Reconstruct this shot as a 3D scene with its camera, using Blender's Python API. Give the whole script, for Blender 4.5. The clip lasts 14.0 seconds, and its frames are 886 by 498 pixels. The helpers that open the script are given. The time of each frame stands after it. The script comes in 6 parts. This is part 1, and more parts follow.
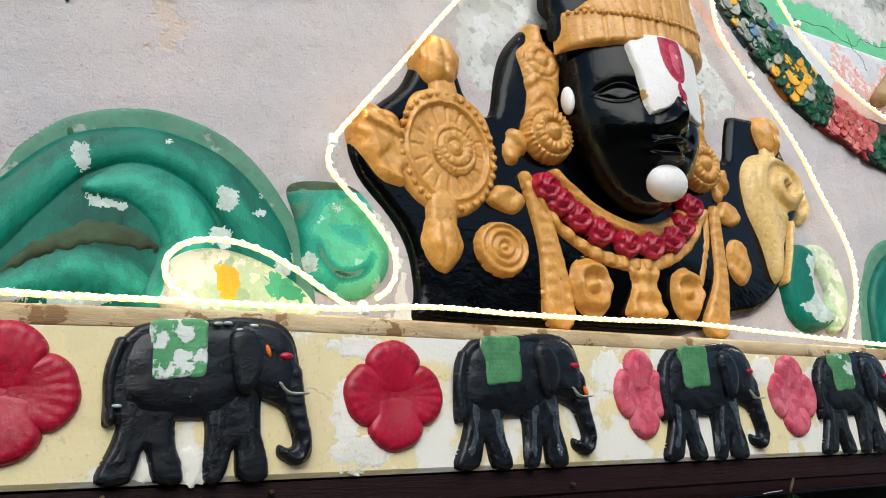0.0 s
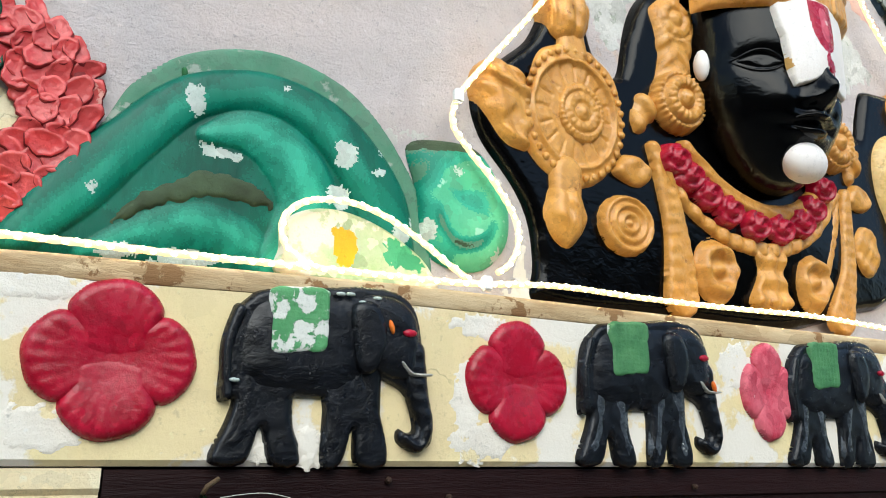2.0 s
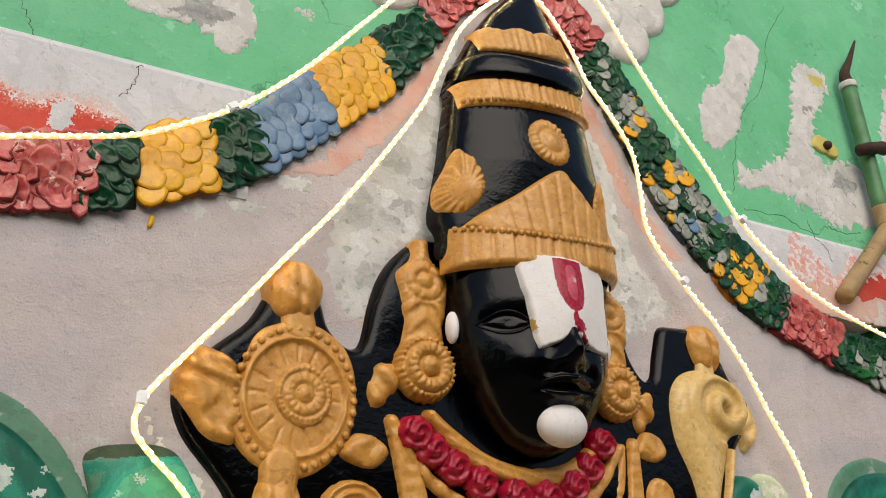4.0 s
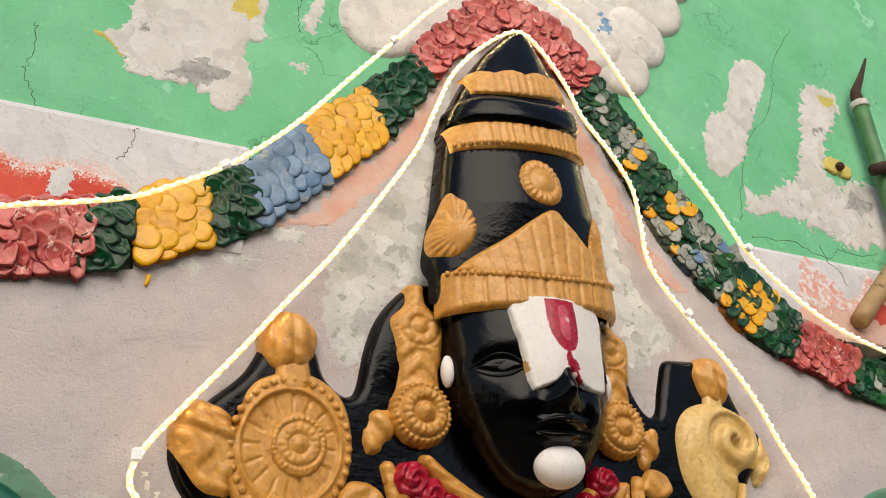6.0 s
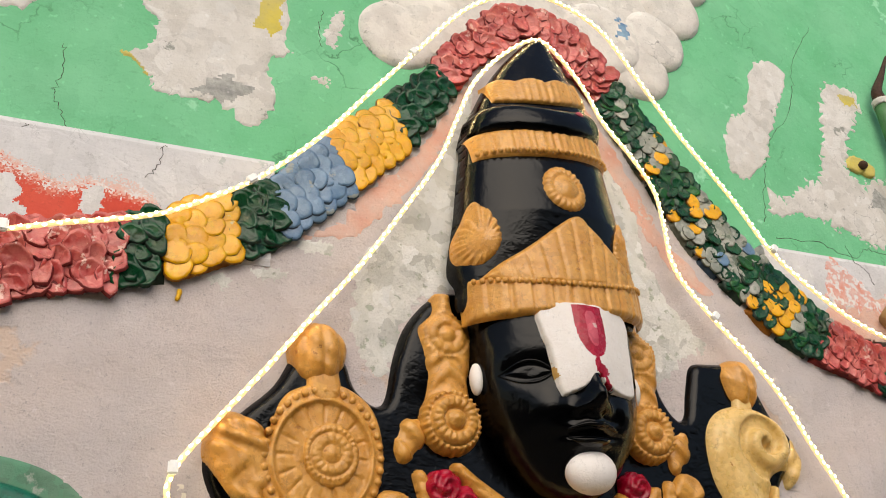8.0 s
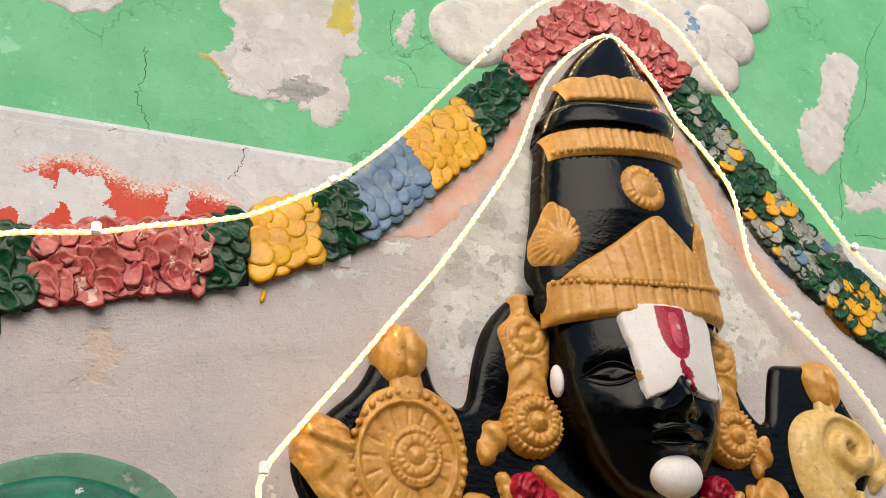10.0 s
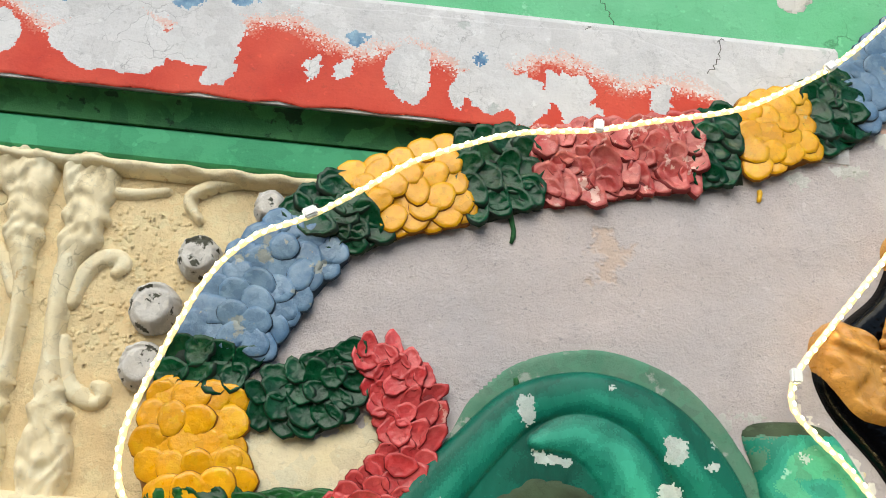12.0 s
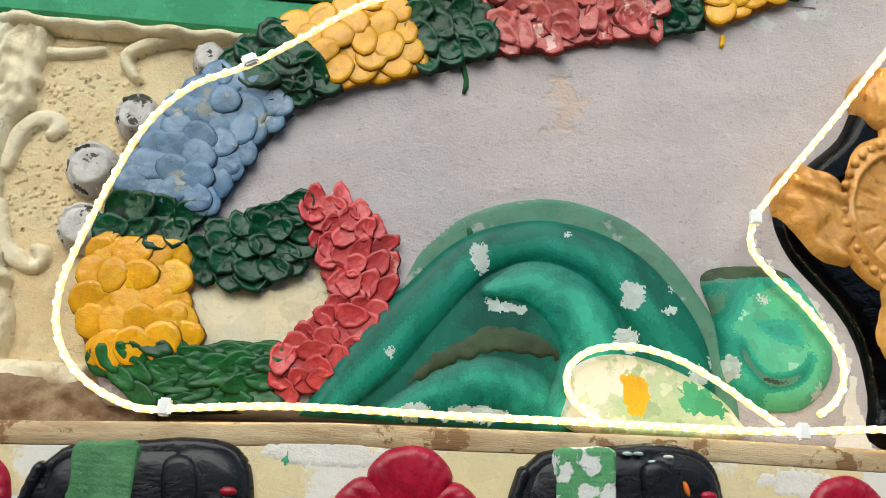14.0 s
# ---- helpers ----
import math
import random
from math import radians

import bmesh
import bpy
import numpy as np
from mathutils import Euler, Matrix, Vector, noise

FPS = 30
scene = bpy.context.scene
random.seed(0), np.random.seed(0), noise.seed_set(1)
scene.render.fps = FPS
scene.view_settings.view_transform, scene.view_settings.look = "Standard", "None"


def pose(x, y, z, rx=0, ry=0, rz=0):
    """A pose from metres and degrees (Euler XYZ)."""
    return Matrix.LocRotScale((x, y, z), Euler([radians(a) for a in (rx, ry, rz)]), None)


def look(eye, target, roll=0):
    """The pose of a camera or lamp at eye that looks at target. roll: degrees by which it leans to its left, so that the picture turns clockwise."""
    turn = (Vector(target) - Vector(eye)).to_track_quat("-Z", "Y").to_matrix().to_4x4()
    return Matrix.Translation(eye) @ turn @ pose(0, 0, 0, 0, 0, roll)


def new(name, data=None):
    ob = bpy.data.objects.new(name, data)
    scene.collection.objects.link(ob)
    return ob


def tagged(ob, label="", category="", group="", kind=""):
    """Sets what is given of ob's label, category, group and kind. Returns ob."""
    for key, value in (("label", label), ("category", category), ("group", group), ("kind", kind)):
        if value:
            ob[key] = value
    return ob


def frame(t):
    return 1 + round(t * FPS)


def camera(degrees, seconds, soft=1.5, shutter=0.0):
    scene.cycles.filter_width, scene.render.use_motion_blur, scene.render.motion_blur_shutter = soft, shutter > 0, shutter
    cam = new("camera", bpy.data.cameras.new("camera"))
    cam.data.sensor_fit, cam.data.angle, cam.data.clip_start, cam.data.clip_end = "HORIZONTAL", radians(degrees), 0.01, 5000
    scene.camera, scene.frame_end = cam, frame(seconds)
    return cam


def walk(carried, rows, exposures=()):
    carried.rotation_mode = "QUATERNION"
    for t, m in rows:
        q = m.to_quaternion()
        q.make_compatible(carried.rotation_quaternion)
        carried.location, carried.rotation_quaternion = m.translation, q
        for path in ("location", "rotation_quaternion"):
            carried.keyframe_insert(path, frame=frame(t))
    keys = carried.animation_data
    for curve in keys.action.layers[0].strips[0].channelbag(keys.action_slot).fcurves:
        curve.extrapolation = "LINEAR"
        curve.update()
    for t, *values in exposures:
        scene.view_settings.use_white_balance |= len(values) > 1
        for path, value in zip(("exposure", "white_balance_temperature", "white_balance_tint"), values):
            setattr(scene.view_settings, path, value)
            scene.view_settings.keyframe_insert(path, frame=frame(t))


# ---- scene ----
cam = camera(56.8, 14.0, soft=1.0)
PATH = [
    (0, (-0.141, -1.392, 2.016), (0.85, 0.243, 2.602), -3.7),
    (0.5, (-0.127, -1.403, 2.051), (0.903, 0.211, 2.627), -2.3),
    (1, (-0.08, -1.451, 2.108), (0.946, 0.187, 2.622), 1.4),
    (1.5, (-0.151, -1.329, 1.972), (0.779, 0.388, 2.404), 2.6),
    (2, (-0.221, -1.213, 2.086), (0.708, 0.492, 2.566), 0.6),
    (2.5, (-0.115, -1.187, 2.267), (0.813, 0.464, 2.91), -0.5),
    (3, (0.002, -1.339, 2.282), (0.932, 0.268, 3.025), -1.3),
    (3.5, (0.151, -1.468, 2.336), (1.092, 0.096, 3.153), -2.6),
    (4, (0.244, -1.487, 2.321), (1.112, 0.105, 3.165), -2.0),
    (6.5, (0.325, -1.577, 2.345), (1.081, 0.031, 3.263), -3.1),
    (7, (0.315, -1.569, 2.337), (1.057, 0.042, 3.262), -3.3),
    (9.5, (0.283, -1.572, 2.354), (0.971, 0.062, 3.28), -3.3),
    (10, (0.225, -1.54, 2.361), (0.86, 0.12, 3.277), -2.3),
    (10.5, (0.14, -1.488, 2.351), (0.616, 0.226, 3.265), 0.4),
    (11, (0.021, -1.45, 2.352), (0.346, 0.316, 3.234), 2.9),
    (11.5, (-0.068, -1.401, 2.349), (0.106, 0.413, 3.172), 4.5),
    (12, (-0.189, -1.35, 2.324), (-0.15, 0.501, 3.08), 5.4),
    (12.5, (-0.263, -1.31, 2.294), (-0.273, 0.562, 3.0), 5.6),
    (13, (-0.309, -1.287, 2.275), (-0.357, 0.599, 2.94), 6.0),
    (13.5, (-0.27, -1.254, 2.228), (-0.302, 0.643, 2.862), 5.8),
    (14, (-0.118, -1.264, 2.222), (-0.029, 0.643, 2.818), 3.5),
]
walk(cam, [(t, look(eye, target, roll)) for t, eye, target, roll in PATH], [(0, 0.36, 6150, 4), (1.0, 0.34, 6050, 4), (1.5, 0.48, 6050, 3), (2.0, 0.53, 6150, 2), (2.5, 0.2, 6250, 4), (3.0, -0.19, 6500, 6), (3.5, -0.27, 6750, 8), (4.0, -0.05, 7000, 10), (6.5, 0.11, 7350, 11), (9.5, 0.11, 7350, 11), (11, 0.27, 6850, 7), (12, 0.28, 6650, 4), (13, 0.07, 6550, 3), (13.5, 0.18, 6500, 3), (14, 0.2, 6400, 3)])

# ---------------------------------------------------------------- light
world = bpy.data.worlds.new("sky")
scene.world = world
world.use_nodes = True
wn = world.node_tree.nodes
sky = wn.new("ShaderNodeTexSky")
sky.sky_type, sky.sun_disc = "NISHITA", False
sky.sun_elevation, sky.sun_rotation = radians(37), radians(197)
world.node_tree.links.new(sky.outputs[0], wn["Background"].inputs[0])
wn["Background"].inputs[1].default_value = 0.15
sun = new("sun", bpy.data.lights.new("sun", "SUN"))
sun.data.energy, sun.data.angle, sun.data.color = 2.6, radians(60), (1.0, 0.95, 0.88)
sun.matrix_world = look((-0.9, -2.9, 2.3), (0, 0, 0))

# ---------------------------------------------------------------- materials
def lin(r, g, b, k=1.0):
    """Linear colour from 0-255 screen values."""
    return tuple(min(1.0, k * ((v / 255) ** 2.2)) for v in (r, g, b)) + (1.0,)


def paint(name, main, second, rough=0.5, scale=5.0, bump=0.25, third=None, amount=0.5, third_scale=9.0, grain=140.0, stretch=(1, 1, 1), spec=0.4, stain=0.35, coat=0.0, craze=0.0, pits=0.5, daub=0.0, daub_scale=45.0, hair=0.3, vary=0.0):
    """Painted plaster: two mottled tones, dirt, fine grain, and a third tone where the paint has gone."""
    m = bpy.data.materials.new(name)
    m.use_nodes = True
    nt = m.node_tree
    n, l = nt.nodes, nt.links
    b = n["Principled BSDF"]
    geo = n.new("ShaderNodeNewGeometry")
    mp = n.new("ShaderNodeMapping")
    mp.inputs["Scale"].default_value = stretch
    l.new(geo.outputs["Position"], mp.inputs[0])

    def noisy(s, detail=6.0, roughness=0.6, vec=mp):
        t = n.new("ShaderNodeTexNoise")
        t.inputs["Scale"].default_value, t.inputs["Detail"].default_value, t.inputs["Roughness"].default_value = s, detail, roughness
        l.new(vec.outputs[0], t.inputs["Vector"])
        return t.outputs["Fac"]

    def ramp(fac, a, c):
        r = n.new("ShaderNodeMapRange")
        r.inputs[1].default_value, r.inputs[2].default_value = a, c
        l.new(fac, r.inputs[0])
        return r.outputs[0]

    def mix(fac, a, c, mode="MIX"):
        x = n.new("ShaderNodeMix")
        x.data_type, x.blend_type = "RGBA", mode
        l.new(fac, x.inputs[0])
        for v, k in ((a, 6), (c, 7)):
            if isinstance(v, tuple):
                x.inputs[k].default_value = v
            else:
                l.new(v, x.inputs[k])
        return x.outputs[2]

    col = mix(ramp(noisy(scale), 0.35, 0.65), main, second)
    dirt = ramp(noisy(scale * 0.45 + 1.3, 9.0, 0.7), 0.5, 0.78)
    dm = n.new("ShaderNodeMath")
    dm.operation = "MULTIPLY"
    dm.inputs[1].default_value = stain
    l.new(dirt, dm.inputs[0])
    col = mix(dm.outputs[0], col, tuple(0.55 * v for v in main[:3]) + (1.0,))
    speck = ramp(noisy(grain * 0.5, 3.0, 0.7), 0.62, 0.72)
    sm = n.new("ShaderNodeMath")
    sm.operation = "MULTIPLY"
    sm.inputs[1].default_value = pits
    l.new(speck, sm.inputs[0])
    col = mix(sm.outputs[0], col, tuple(0.6 * v for v in second[:3]) + (1.0,))
    pale = ramp(noisy(grain * 0.33, 2.0, 0.6), 0.66, 0.72)
    pm = n.new("ShaderNodeMath")
    pm.operation = "MULTIPLY"
    pm.inputs[1].default_value = 0.35
    l.new(pale, pm.inputs[0])
    col = mix(pm.outputs[0], col, tuple(min(0.85, 1.4 * v + 0.002) for v in second[:3]) + (1.0,))
    height = noisy(grain, 4.0, 0.65)
    if daub:
        wv = n.new("ShaderNodeVectorMath")
        wv.operation = "MULTIPLY_ADD"
        wt = n.new("ShaderNodeTexNoise")
        wt.inputs["Scale"].default_value, wt.inputs["Detail"].default_value = daub_scale * 0.8, 4.0
        l.new(geo.outputs["Position"], wt.inputs["Vector"])
        wv.inputs[1].default_value = (1.6 / daub_scale,) * 3
        l.new(wt.outputs["Color"], wv.inputs[0])
        l.new(mp.outputs[0], wv.inputs[2])
        dv = n.new("ShaderNodeTexVoronoi")
        dv.inputs["Scale"].default_value = daub_scale
        l.new(wv.outputs[0], dv.inputs["Vector"])
        sp = n.new("ShaderNodeSeparateColor")
        l.new(dv.outputs["Color"], sp.inputs[0])
        for chan, lo, tone in ((0, 0.55, tuple(0.62 * v for v in main[:3]) + (1.0,)), (1, 0.72, tuple(min(0.85, 1.35 * v + 0.001) for v in second[:3]) + (1.0,))):
            dd = n.new("ShaderNodeMath")
            dd.operation = "MULTIPLY"
            dd.inputs[1].default_value = daub
            l.new(ramp(sp.outputs[chan], lo, lo + 0.3), dd.inputs[0])
            col = mix(dd.outputs[0], col, tone)
        dh = n.new("ShaderNodeMath")
        dh.operation = "MULTIPLY_ADD"
        dh.inputs[1].default_value = 0.9 * daub
        l.new(sp.outputs[2], dh.inputs[0])
        l.new(height, dh.inputs[2])
        height = dh.outputs[0]
    if hair:
        hs = n.new("ShaderNodeMath")
        hs.operation = "SUBTRACT"
        hs.inputs[1].default_value = 0.5
        l.new(noisy(13.0, 9.0, 0.68, geo), hs.inputs[0])
        ha = n.new("ShaderNodeMath")
        ha.operation = "ABSOLUTE"
        l.new(hs.outputs[0], ha.inputs[0])
        hl = n.new("ShaderNodeMapRange")
        hl.inputs[1].default_value, hl.inputs[2].default_value, hl.inputs[3].default_value, hl.inputs[4].default_value = 0.0, 0.012, hair, 0.0
        l.new(ha.outputs[0], hl.inputs[0])
        hm_ = n.new("ShaderNodeMath")
        hm_.operation = "MULTIPLY"
        l.new(hl.outputs[0], hm_.inputs[0])
        l.new(ramp(noisy(30.0, 3.0, 0.6, geo), 0.48, 0.62), hm_.inputs[1])
        col = mix(hm_.outputs[0], col, tuple(0.4 * v for v in main[:3]) + (1.0,))
    fine = n.new("ShaderNodeMath")
    fine.operation = "MULTIPLY_ADD"
    fine.inputs[1].default_value = 0.5
    l.new(noisy(grain * 3.2, 3.0, 0.7), fine.inputs[0])
    l.new(height, fine.inputs[2])
    height = fine.outputs[0]
    if craze:
        warp = n.new("ShaderNodeVectorMath")
        warp.operation = "MULTIPLY_ADD"
        wn_ = n.new("ShaderNodeTexNoise")
        wn_.inputs["Scale"].default_value, wn_.inputs["Detail"].default_value = 14.0, 5.0
        l.new(geo.outputs["Position"], wn_.inputs["Vector"])
        warp.inputs[1].default_value = (0.12, 0.12, 0.12)
        l.new(wn_.outputs["Color"], warp.inputs[0])
        l.new(geo.outputs["Position"], warp.inputs[2])
        vo = n.new("ShaderNodeTexVoronoi")
        vo.feature = "DISTANCE_TO_EDGE"
        vo.inputs["Scale"].default_value = craze
        l.new(warp.outputs[0], vo.inputs["Vector"])
        line = n.new("ShaderNodeMapRange")
        line.inputs[1].default_value, line.inputs[2].default_value, line.inputs[3].default_value, line.inputs[4].default_value = 0.0, 0.02, 1.0, 0.0
        l.new(vo.outputs["Distance"], line.inputs[0])
        some = n.new("ShaderNodeMath")
        some.operation = "MULTIPLY"
        l.new(line.outputs[0], some.inputs[0])
        l.new(ramp(noisy(4.5, 4.0, 0.6, geo), 0.52, 0.66), some.inputs[1])
        col = mix(some.outputs[0], col, tuple(0.45 * v for v in main[:3]) + (1.0,))
        cr = n.new("ShaderNodeMath")
        cr.operation = "MULTIPLY_ADD"
        cr.inputs[1].default_value = -0.7
        l.new(some.outputs[0], cr.inputs[0])
        l.new(height, cr.inputs[2])
        height = cr.outputs[0]
    if third:
        gone = ramp(noisy(third_scale, 8.0, 0.62, geo), amount, amount + 0.025)
        col = mix(gone, col, third)
        hm = n.new("ShaderNodeMath")
        hm.operation = "MULTIPLY_ADD"
        hm.inputs[1].default_value = -0.8
        l.new(gone, hm.inputs[0])
        l.new(height, hm.inputs[2])
        height = hm.outputs[0]
    big = n.new("ShaderNodeMath")
    big.operation = "MULTIPLY_ADD"
    big.inputs[1].default_value = 2.0
    l.new(noisy(grain * 0.16, 4.0, 0.6), big.inputs[0])
    l.new(height, big.inputs[2])
    bp = n.new("ShaderNodeBump")
    bp.inputs["Strength"].default_value, bp.inputs["Distance"].default_value = bump, 0.004
    l.new(big.outputs[0], bp.inputs["Height"])
    l.new(bp.outputs[0], b.inputs["Normal"])
    if vary:
        info = n.new("ShaderNodeObjectInfo")
        vm = n.new("ShaderNodeMath")
        vm.operation = "MULTIPLY"
        vm.inputs[1].default_value = vary
        l.new(info.outputs["Random"], vm.inputs[0])
        col = mix(vm.outputs[0], col, tuple(0.4 * v for v in main[:3]) + (1.0,))
    l.new(col, b.inputs["Base Color"])
    rr = n.new("ShaderNodeMapRange")
    rr.inputs[3].default_value, rr.inputs[4].default_value = max(0.05, rough - 0.12), min(1.0, rough + 0.15)
    l.new(noisy(scale * 4), rr.inputs[0])
    l.new(rr.outputs[0], b.inputs["Roughness"])
    b.inputs["Specular IOR Level"].default_value = spec
    b.inputs["Coat Weight"].default_value = coat
    b.inputs["Coat Roughness"].default_value = 0.12
    return m


def glowing(name, colour, strength):
    m = bpy.data.materials.new(name)
    m.use_nodes = True
    b = m.node_tree.nodes["Principled BSDF"]
    b.inputs["Base Color"].default_value = colour
    b.inputs["Emission Color"].default_value = colour
    b.inputs["Emission Strength"].default_value = strength
    return m


BARE = lin(196, 192, 184)
M_GREEN = paint("green_limewash", lin(94, 178, 126), lin(118, 192, 146), 0.75, 3.0, 0.45, lin(140, 206, 166), 0.62, 4.0, craze=7.0, daub=0.12, daub_scale=9)
M_BARE = paint("bare_plaster", lin(200, 194, 186), lin(216, 211, 205), 0.9, 9.0, 0.6, lin(150, 150, 142), 0.66, 12.0, craze=14.0, daub=0.25, daub_scale=26)
M_CEMENT = paint("grey_cement", lin(140, 140, 136), lin(182, 180, 174), 0.9, 40.0, 0.8)
M_OLDYELLOW = paint("old_yellow_wash", lin(205, 185, 80), lin(190, 175, 110), 0.85, 12.0, 0.4)
M_MURAL = paint("pinkish_grey_limewash", lin(203, 190, 186), lin(190, 183, 184), 0.85, 2.6, 0.8, lin(206, 184, 170), 0.66, 3.0, pits=0.7, grain=190, daub=0.12, daub_scale=14, hair=0.4)
M_MURALPATCH = paint("scraped_grey_plaster", lin(200, 199, 192), lin(216, 213, 207), 0.9, 14.0, 0.7, lin(172, 177, 162), 0.6, 26.0, daub=0.5, daub_scale=30)
M_PINKWASH = paint("faded_salmon_wash", lin(214, 158, 138), lin(208, 180, 168), 0.85, 10.0, 0.4, lin(200, 194, 186), 0.6, 9.0)
M_WHITE = paint("peeling_white_paint", lin(200, 198, 199), lin(214, 211, 211), 0.8, 6.0, 0.5, lin(182, 186, 184), 0.64, 9.0, craze=16.0, daub=0.2, daub_scale=20, hair=0.5)
M_CLOUD = paint("chalky_off_white_paint", lin(226, 220, 212), lin(210, 202, 194), 0.85, 12.0, 0.7, lin(184, 178, 168), 0.66, 22.0, craze=14.0, pits=0.7, daub=0.3, daub_scale=24)
M_RED = paint("brick_red_paint", lin(190, 54, 36), lin(206, 80, 60), 0.7, 7.0, 0.25)
M_THINRED = paint("thinned_red_paint", lin(200, 92, 74), lin(208, 116, 98), 0.75, 20.0, 0.3)
M_FAINT = paint("faint_red_mist", lin(214, 178, 168), lin(216, 196, 190), 0.8, 20.0, 0.3)
M_SPRAY = paint("thin_red_spray", lin(214, 138, 120), lin(218, 186, 178), 0.8, 26.0, 0.3, lin(216, 210, 208), 0.5, 60.0)
M_BLUEBIT = paint("faded_blue_paint", lin(70, 110, 150), lin(150, 180, 200), 0.8, 30.0, 0.3)
M_DKGREEN = paint("dark_green_paint", lin(36, 84, 52), lin(58, 108, 66), 0.6, 8.0, 0.4, lin(30, 58, 40), 0.6, 14.0, daub=0.5, daub_scale=24, spec=0.15)
M_MIDGREEN = paint("mid_green_paint", lin(70, 156, 112), lin(88, 172, 126), 0.6, 5.0, 0.3, lin(50, 120, 84), 0.68, 10.0, daub=0.3, daub_scale=20, spec=0.15)
M_CREAM = paint("cream_limewash", lin(230, 212, 170), lin(234, 220, 186), 0.7, 7.0, 0.5, lin(200, 170, 124), 0.66, 8.0, stain=0.55, craze=12.0, daub=0.3, daub_scale=40, hair=0.5)
M_CREAMBG = paint("cream_sandy_plaster", lin(228, 200, 152), lin(232, 212, 168), 0.9, 9.0, 0.9, lin(188, 158, 114), 0.68, 9.0, stain=0.5, craze=10.0, daub=0.22, daub_scale=50, hair=0.5)
M_FRIEZE = paint("yellow_cream_paint", lin(226, 208, 156), lin(222, 202, 160), 0.7, 5.0, 0.25, lin(226, 219, 206), 0.5, 4.2, craze=8.0, daub=0.15, daub_scale=16)
M_FRIEZEWHITE = paint("chalky_worn_white", lin(232, 226, 214), lin(224, 216, 202), 0.8, 12.0, 0.4, lin(226, 210, 166), 0.62, 20.0)
M_LEDGE = paint("worn_tan_ledge", lin(174, 142, 100), lin(206, 184, 146), 0.75, 14.0, 0.5, lin(136, 102, 66), 0.58, 16.0, stretch=(0.4, 1, 2), daub=0.3, daub_scale=30)
M_BLACK = paint("glossy_black_enamel", lin(7, 7, 8), lin(12, 12, 13), 0.10, 9.0, 0.4, stain=0.0, spec=0.18, grain=22, hair=0)
M_ELE = paint("worn_black_enamel", lin(15, 16, 19), lin(26, 28, 33), 0.22, 22.0, 0.45, lin(150, 152, 152), 0.72, 40.0, stain=0.2, spec=0.26, grain=110, daub=0.4, daub_scale=90, coat=0.2)
M_ELEGREY = paint("scuffed_grey_black_enamel", lin(38, 42, 48), lin(74, 80, 86), 0.26, 26.0, 0.25, lin(170, 170, 166), 0.66, 40.0, stain=0.3, spec=0.4, grain=150, daub=0.4, daub_scale=90, coat=0.25)
M_GOLD = paint("golden_ochre_paint", lin(198, 136, 58), lin(212, 154, 76), 0.3, 18.0, 0.45, lin(164, 106, 46), 0.66, 22.0, stain=0.5, grain=120, spec=0.5, daub=0.3, daub_scale=110, hair=0.7, coat=0.15)
M_PALEGOLD = paint("pale_gold_paint", lin(208, 168, 98), lin(222, 186, 122), 0.28, 16.0, 0.22, lin(170, 120, 60), 0.68, 22.0, stain=0.5, grain=120, daub=0.3, daub_scale=110, hair=0.6)
M_MARKWHITE = paint("chalky_white_paint", lin(226, 218, 212), lin(234, 228, 224), 0.6, 12.0, 0.35, stain=0.12)
M_CRIMSON = paint("crimson_paint", lin(152, 14, 40), lin(172, 30, 56), 0.25, 14.0, 0.25, lin(206, 120, 130), 0.72, 30.0, stain=0.6, daub=0.4, daub_scale=80, hair=0.5)
M_ROSE = paint("worn_rose_paint", lin(192, 58, 80), lin(212, 110, 122), 0.5, 20.0, 0.5, lin(224, 190, 184), 0.64, 16.0, stain=0.3, daub=0.5, daub_scale=55, hair=0.5)
M_ORANGE = paint("orange_dab", lin(226, 98, 24), lin(226, 120, 40), 0.5, 20.0)
M_IVORY = paint("ivory_dab", lin(190, 186, 176), lin(150, 150, 146), 0.5, 30.0)
M_CLOTH = paint("green_saddle_paint", lin(84, 136, 88), lin(62, 112, 70), 0.55, 30.0, 0.6, lin(200, 206, 196), 0.60, 12.0, grain=80)
M_CLOTHW = paint("peeled_green_saddle_paint", lin(96, 158, 104), lin(78, 142, 90), 0.55, 30.0, 0.6, lin(212, 214, 206), 0.5, 44.0, grain=80)


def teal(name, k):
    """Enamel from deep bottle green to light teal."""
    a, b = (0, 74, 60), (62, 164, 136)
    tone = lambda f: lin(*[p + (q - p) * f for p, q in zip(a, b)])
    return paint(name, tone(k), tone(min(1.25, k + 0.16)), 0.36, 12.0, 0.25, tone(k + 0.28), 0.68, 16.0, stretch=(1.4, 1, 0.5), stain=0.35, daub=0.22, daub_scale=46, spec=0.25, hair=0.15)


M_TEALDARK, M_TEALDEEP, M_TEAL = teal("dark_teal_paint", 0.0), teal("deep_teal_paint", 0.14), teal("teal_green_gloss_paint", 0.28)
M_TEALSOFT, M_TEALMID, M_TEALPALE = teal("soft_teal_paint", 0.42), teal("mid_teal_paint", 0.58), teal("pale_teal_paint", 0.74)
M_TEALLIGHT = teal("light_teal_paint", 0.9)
M_OLIVE = paint("smoky_olive_paint", lin(58, 66, 50), lin(76, 92, 70), 0.6, 12.0, 0.4, spec=0.15)
M_HALO = paint("thin_grey_green_wash", lin(104, 138, 116), lin(78, 128, 102), 0.8, 9.0, 0.4, lin(150, 160, 148), 0.6, 10.0, daub=0.4)
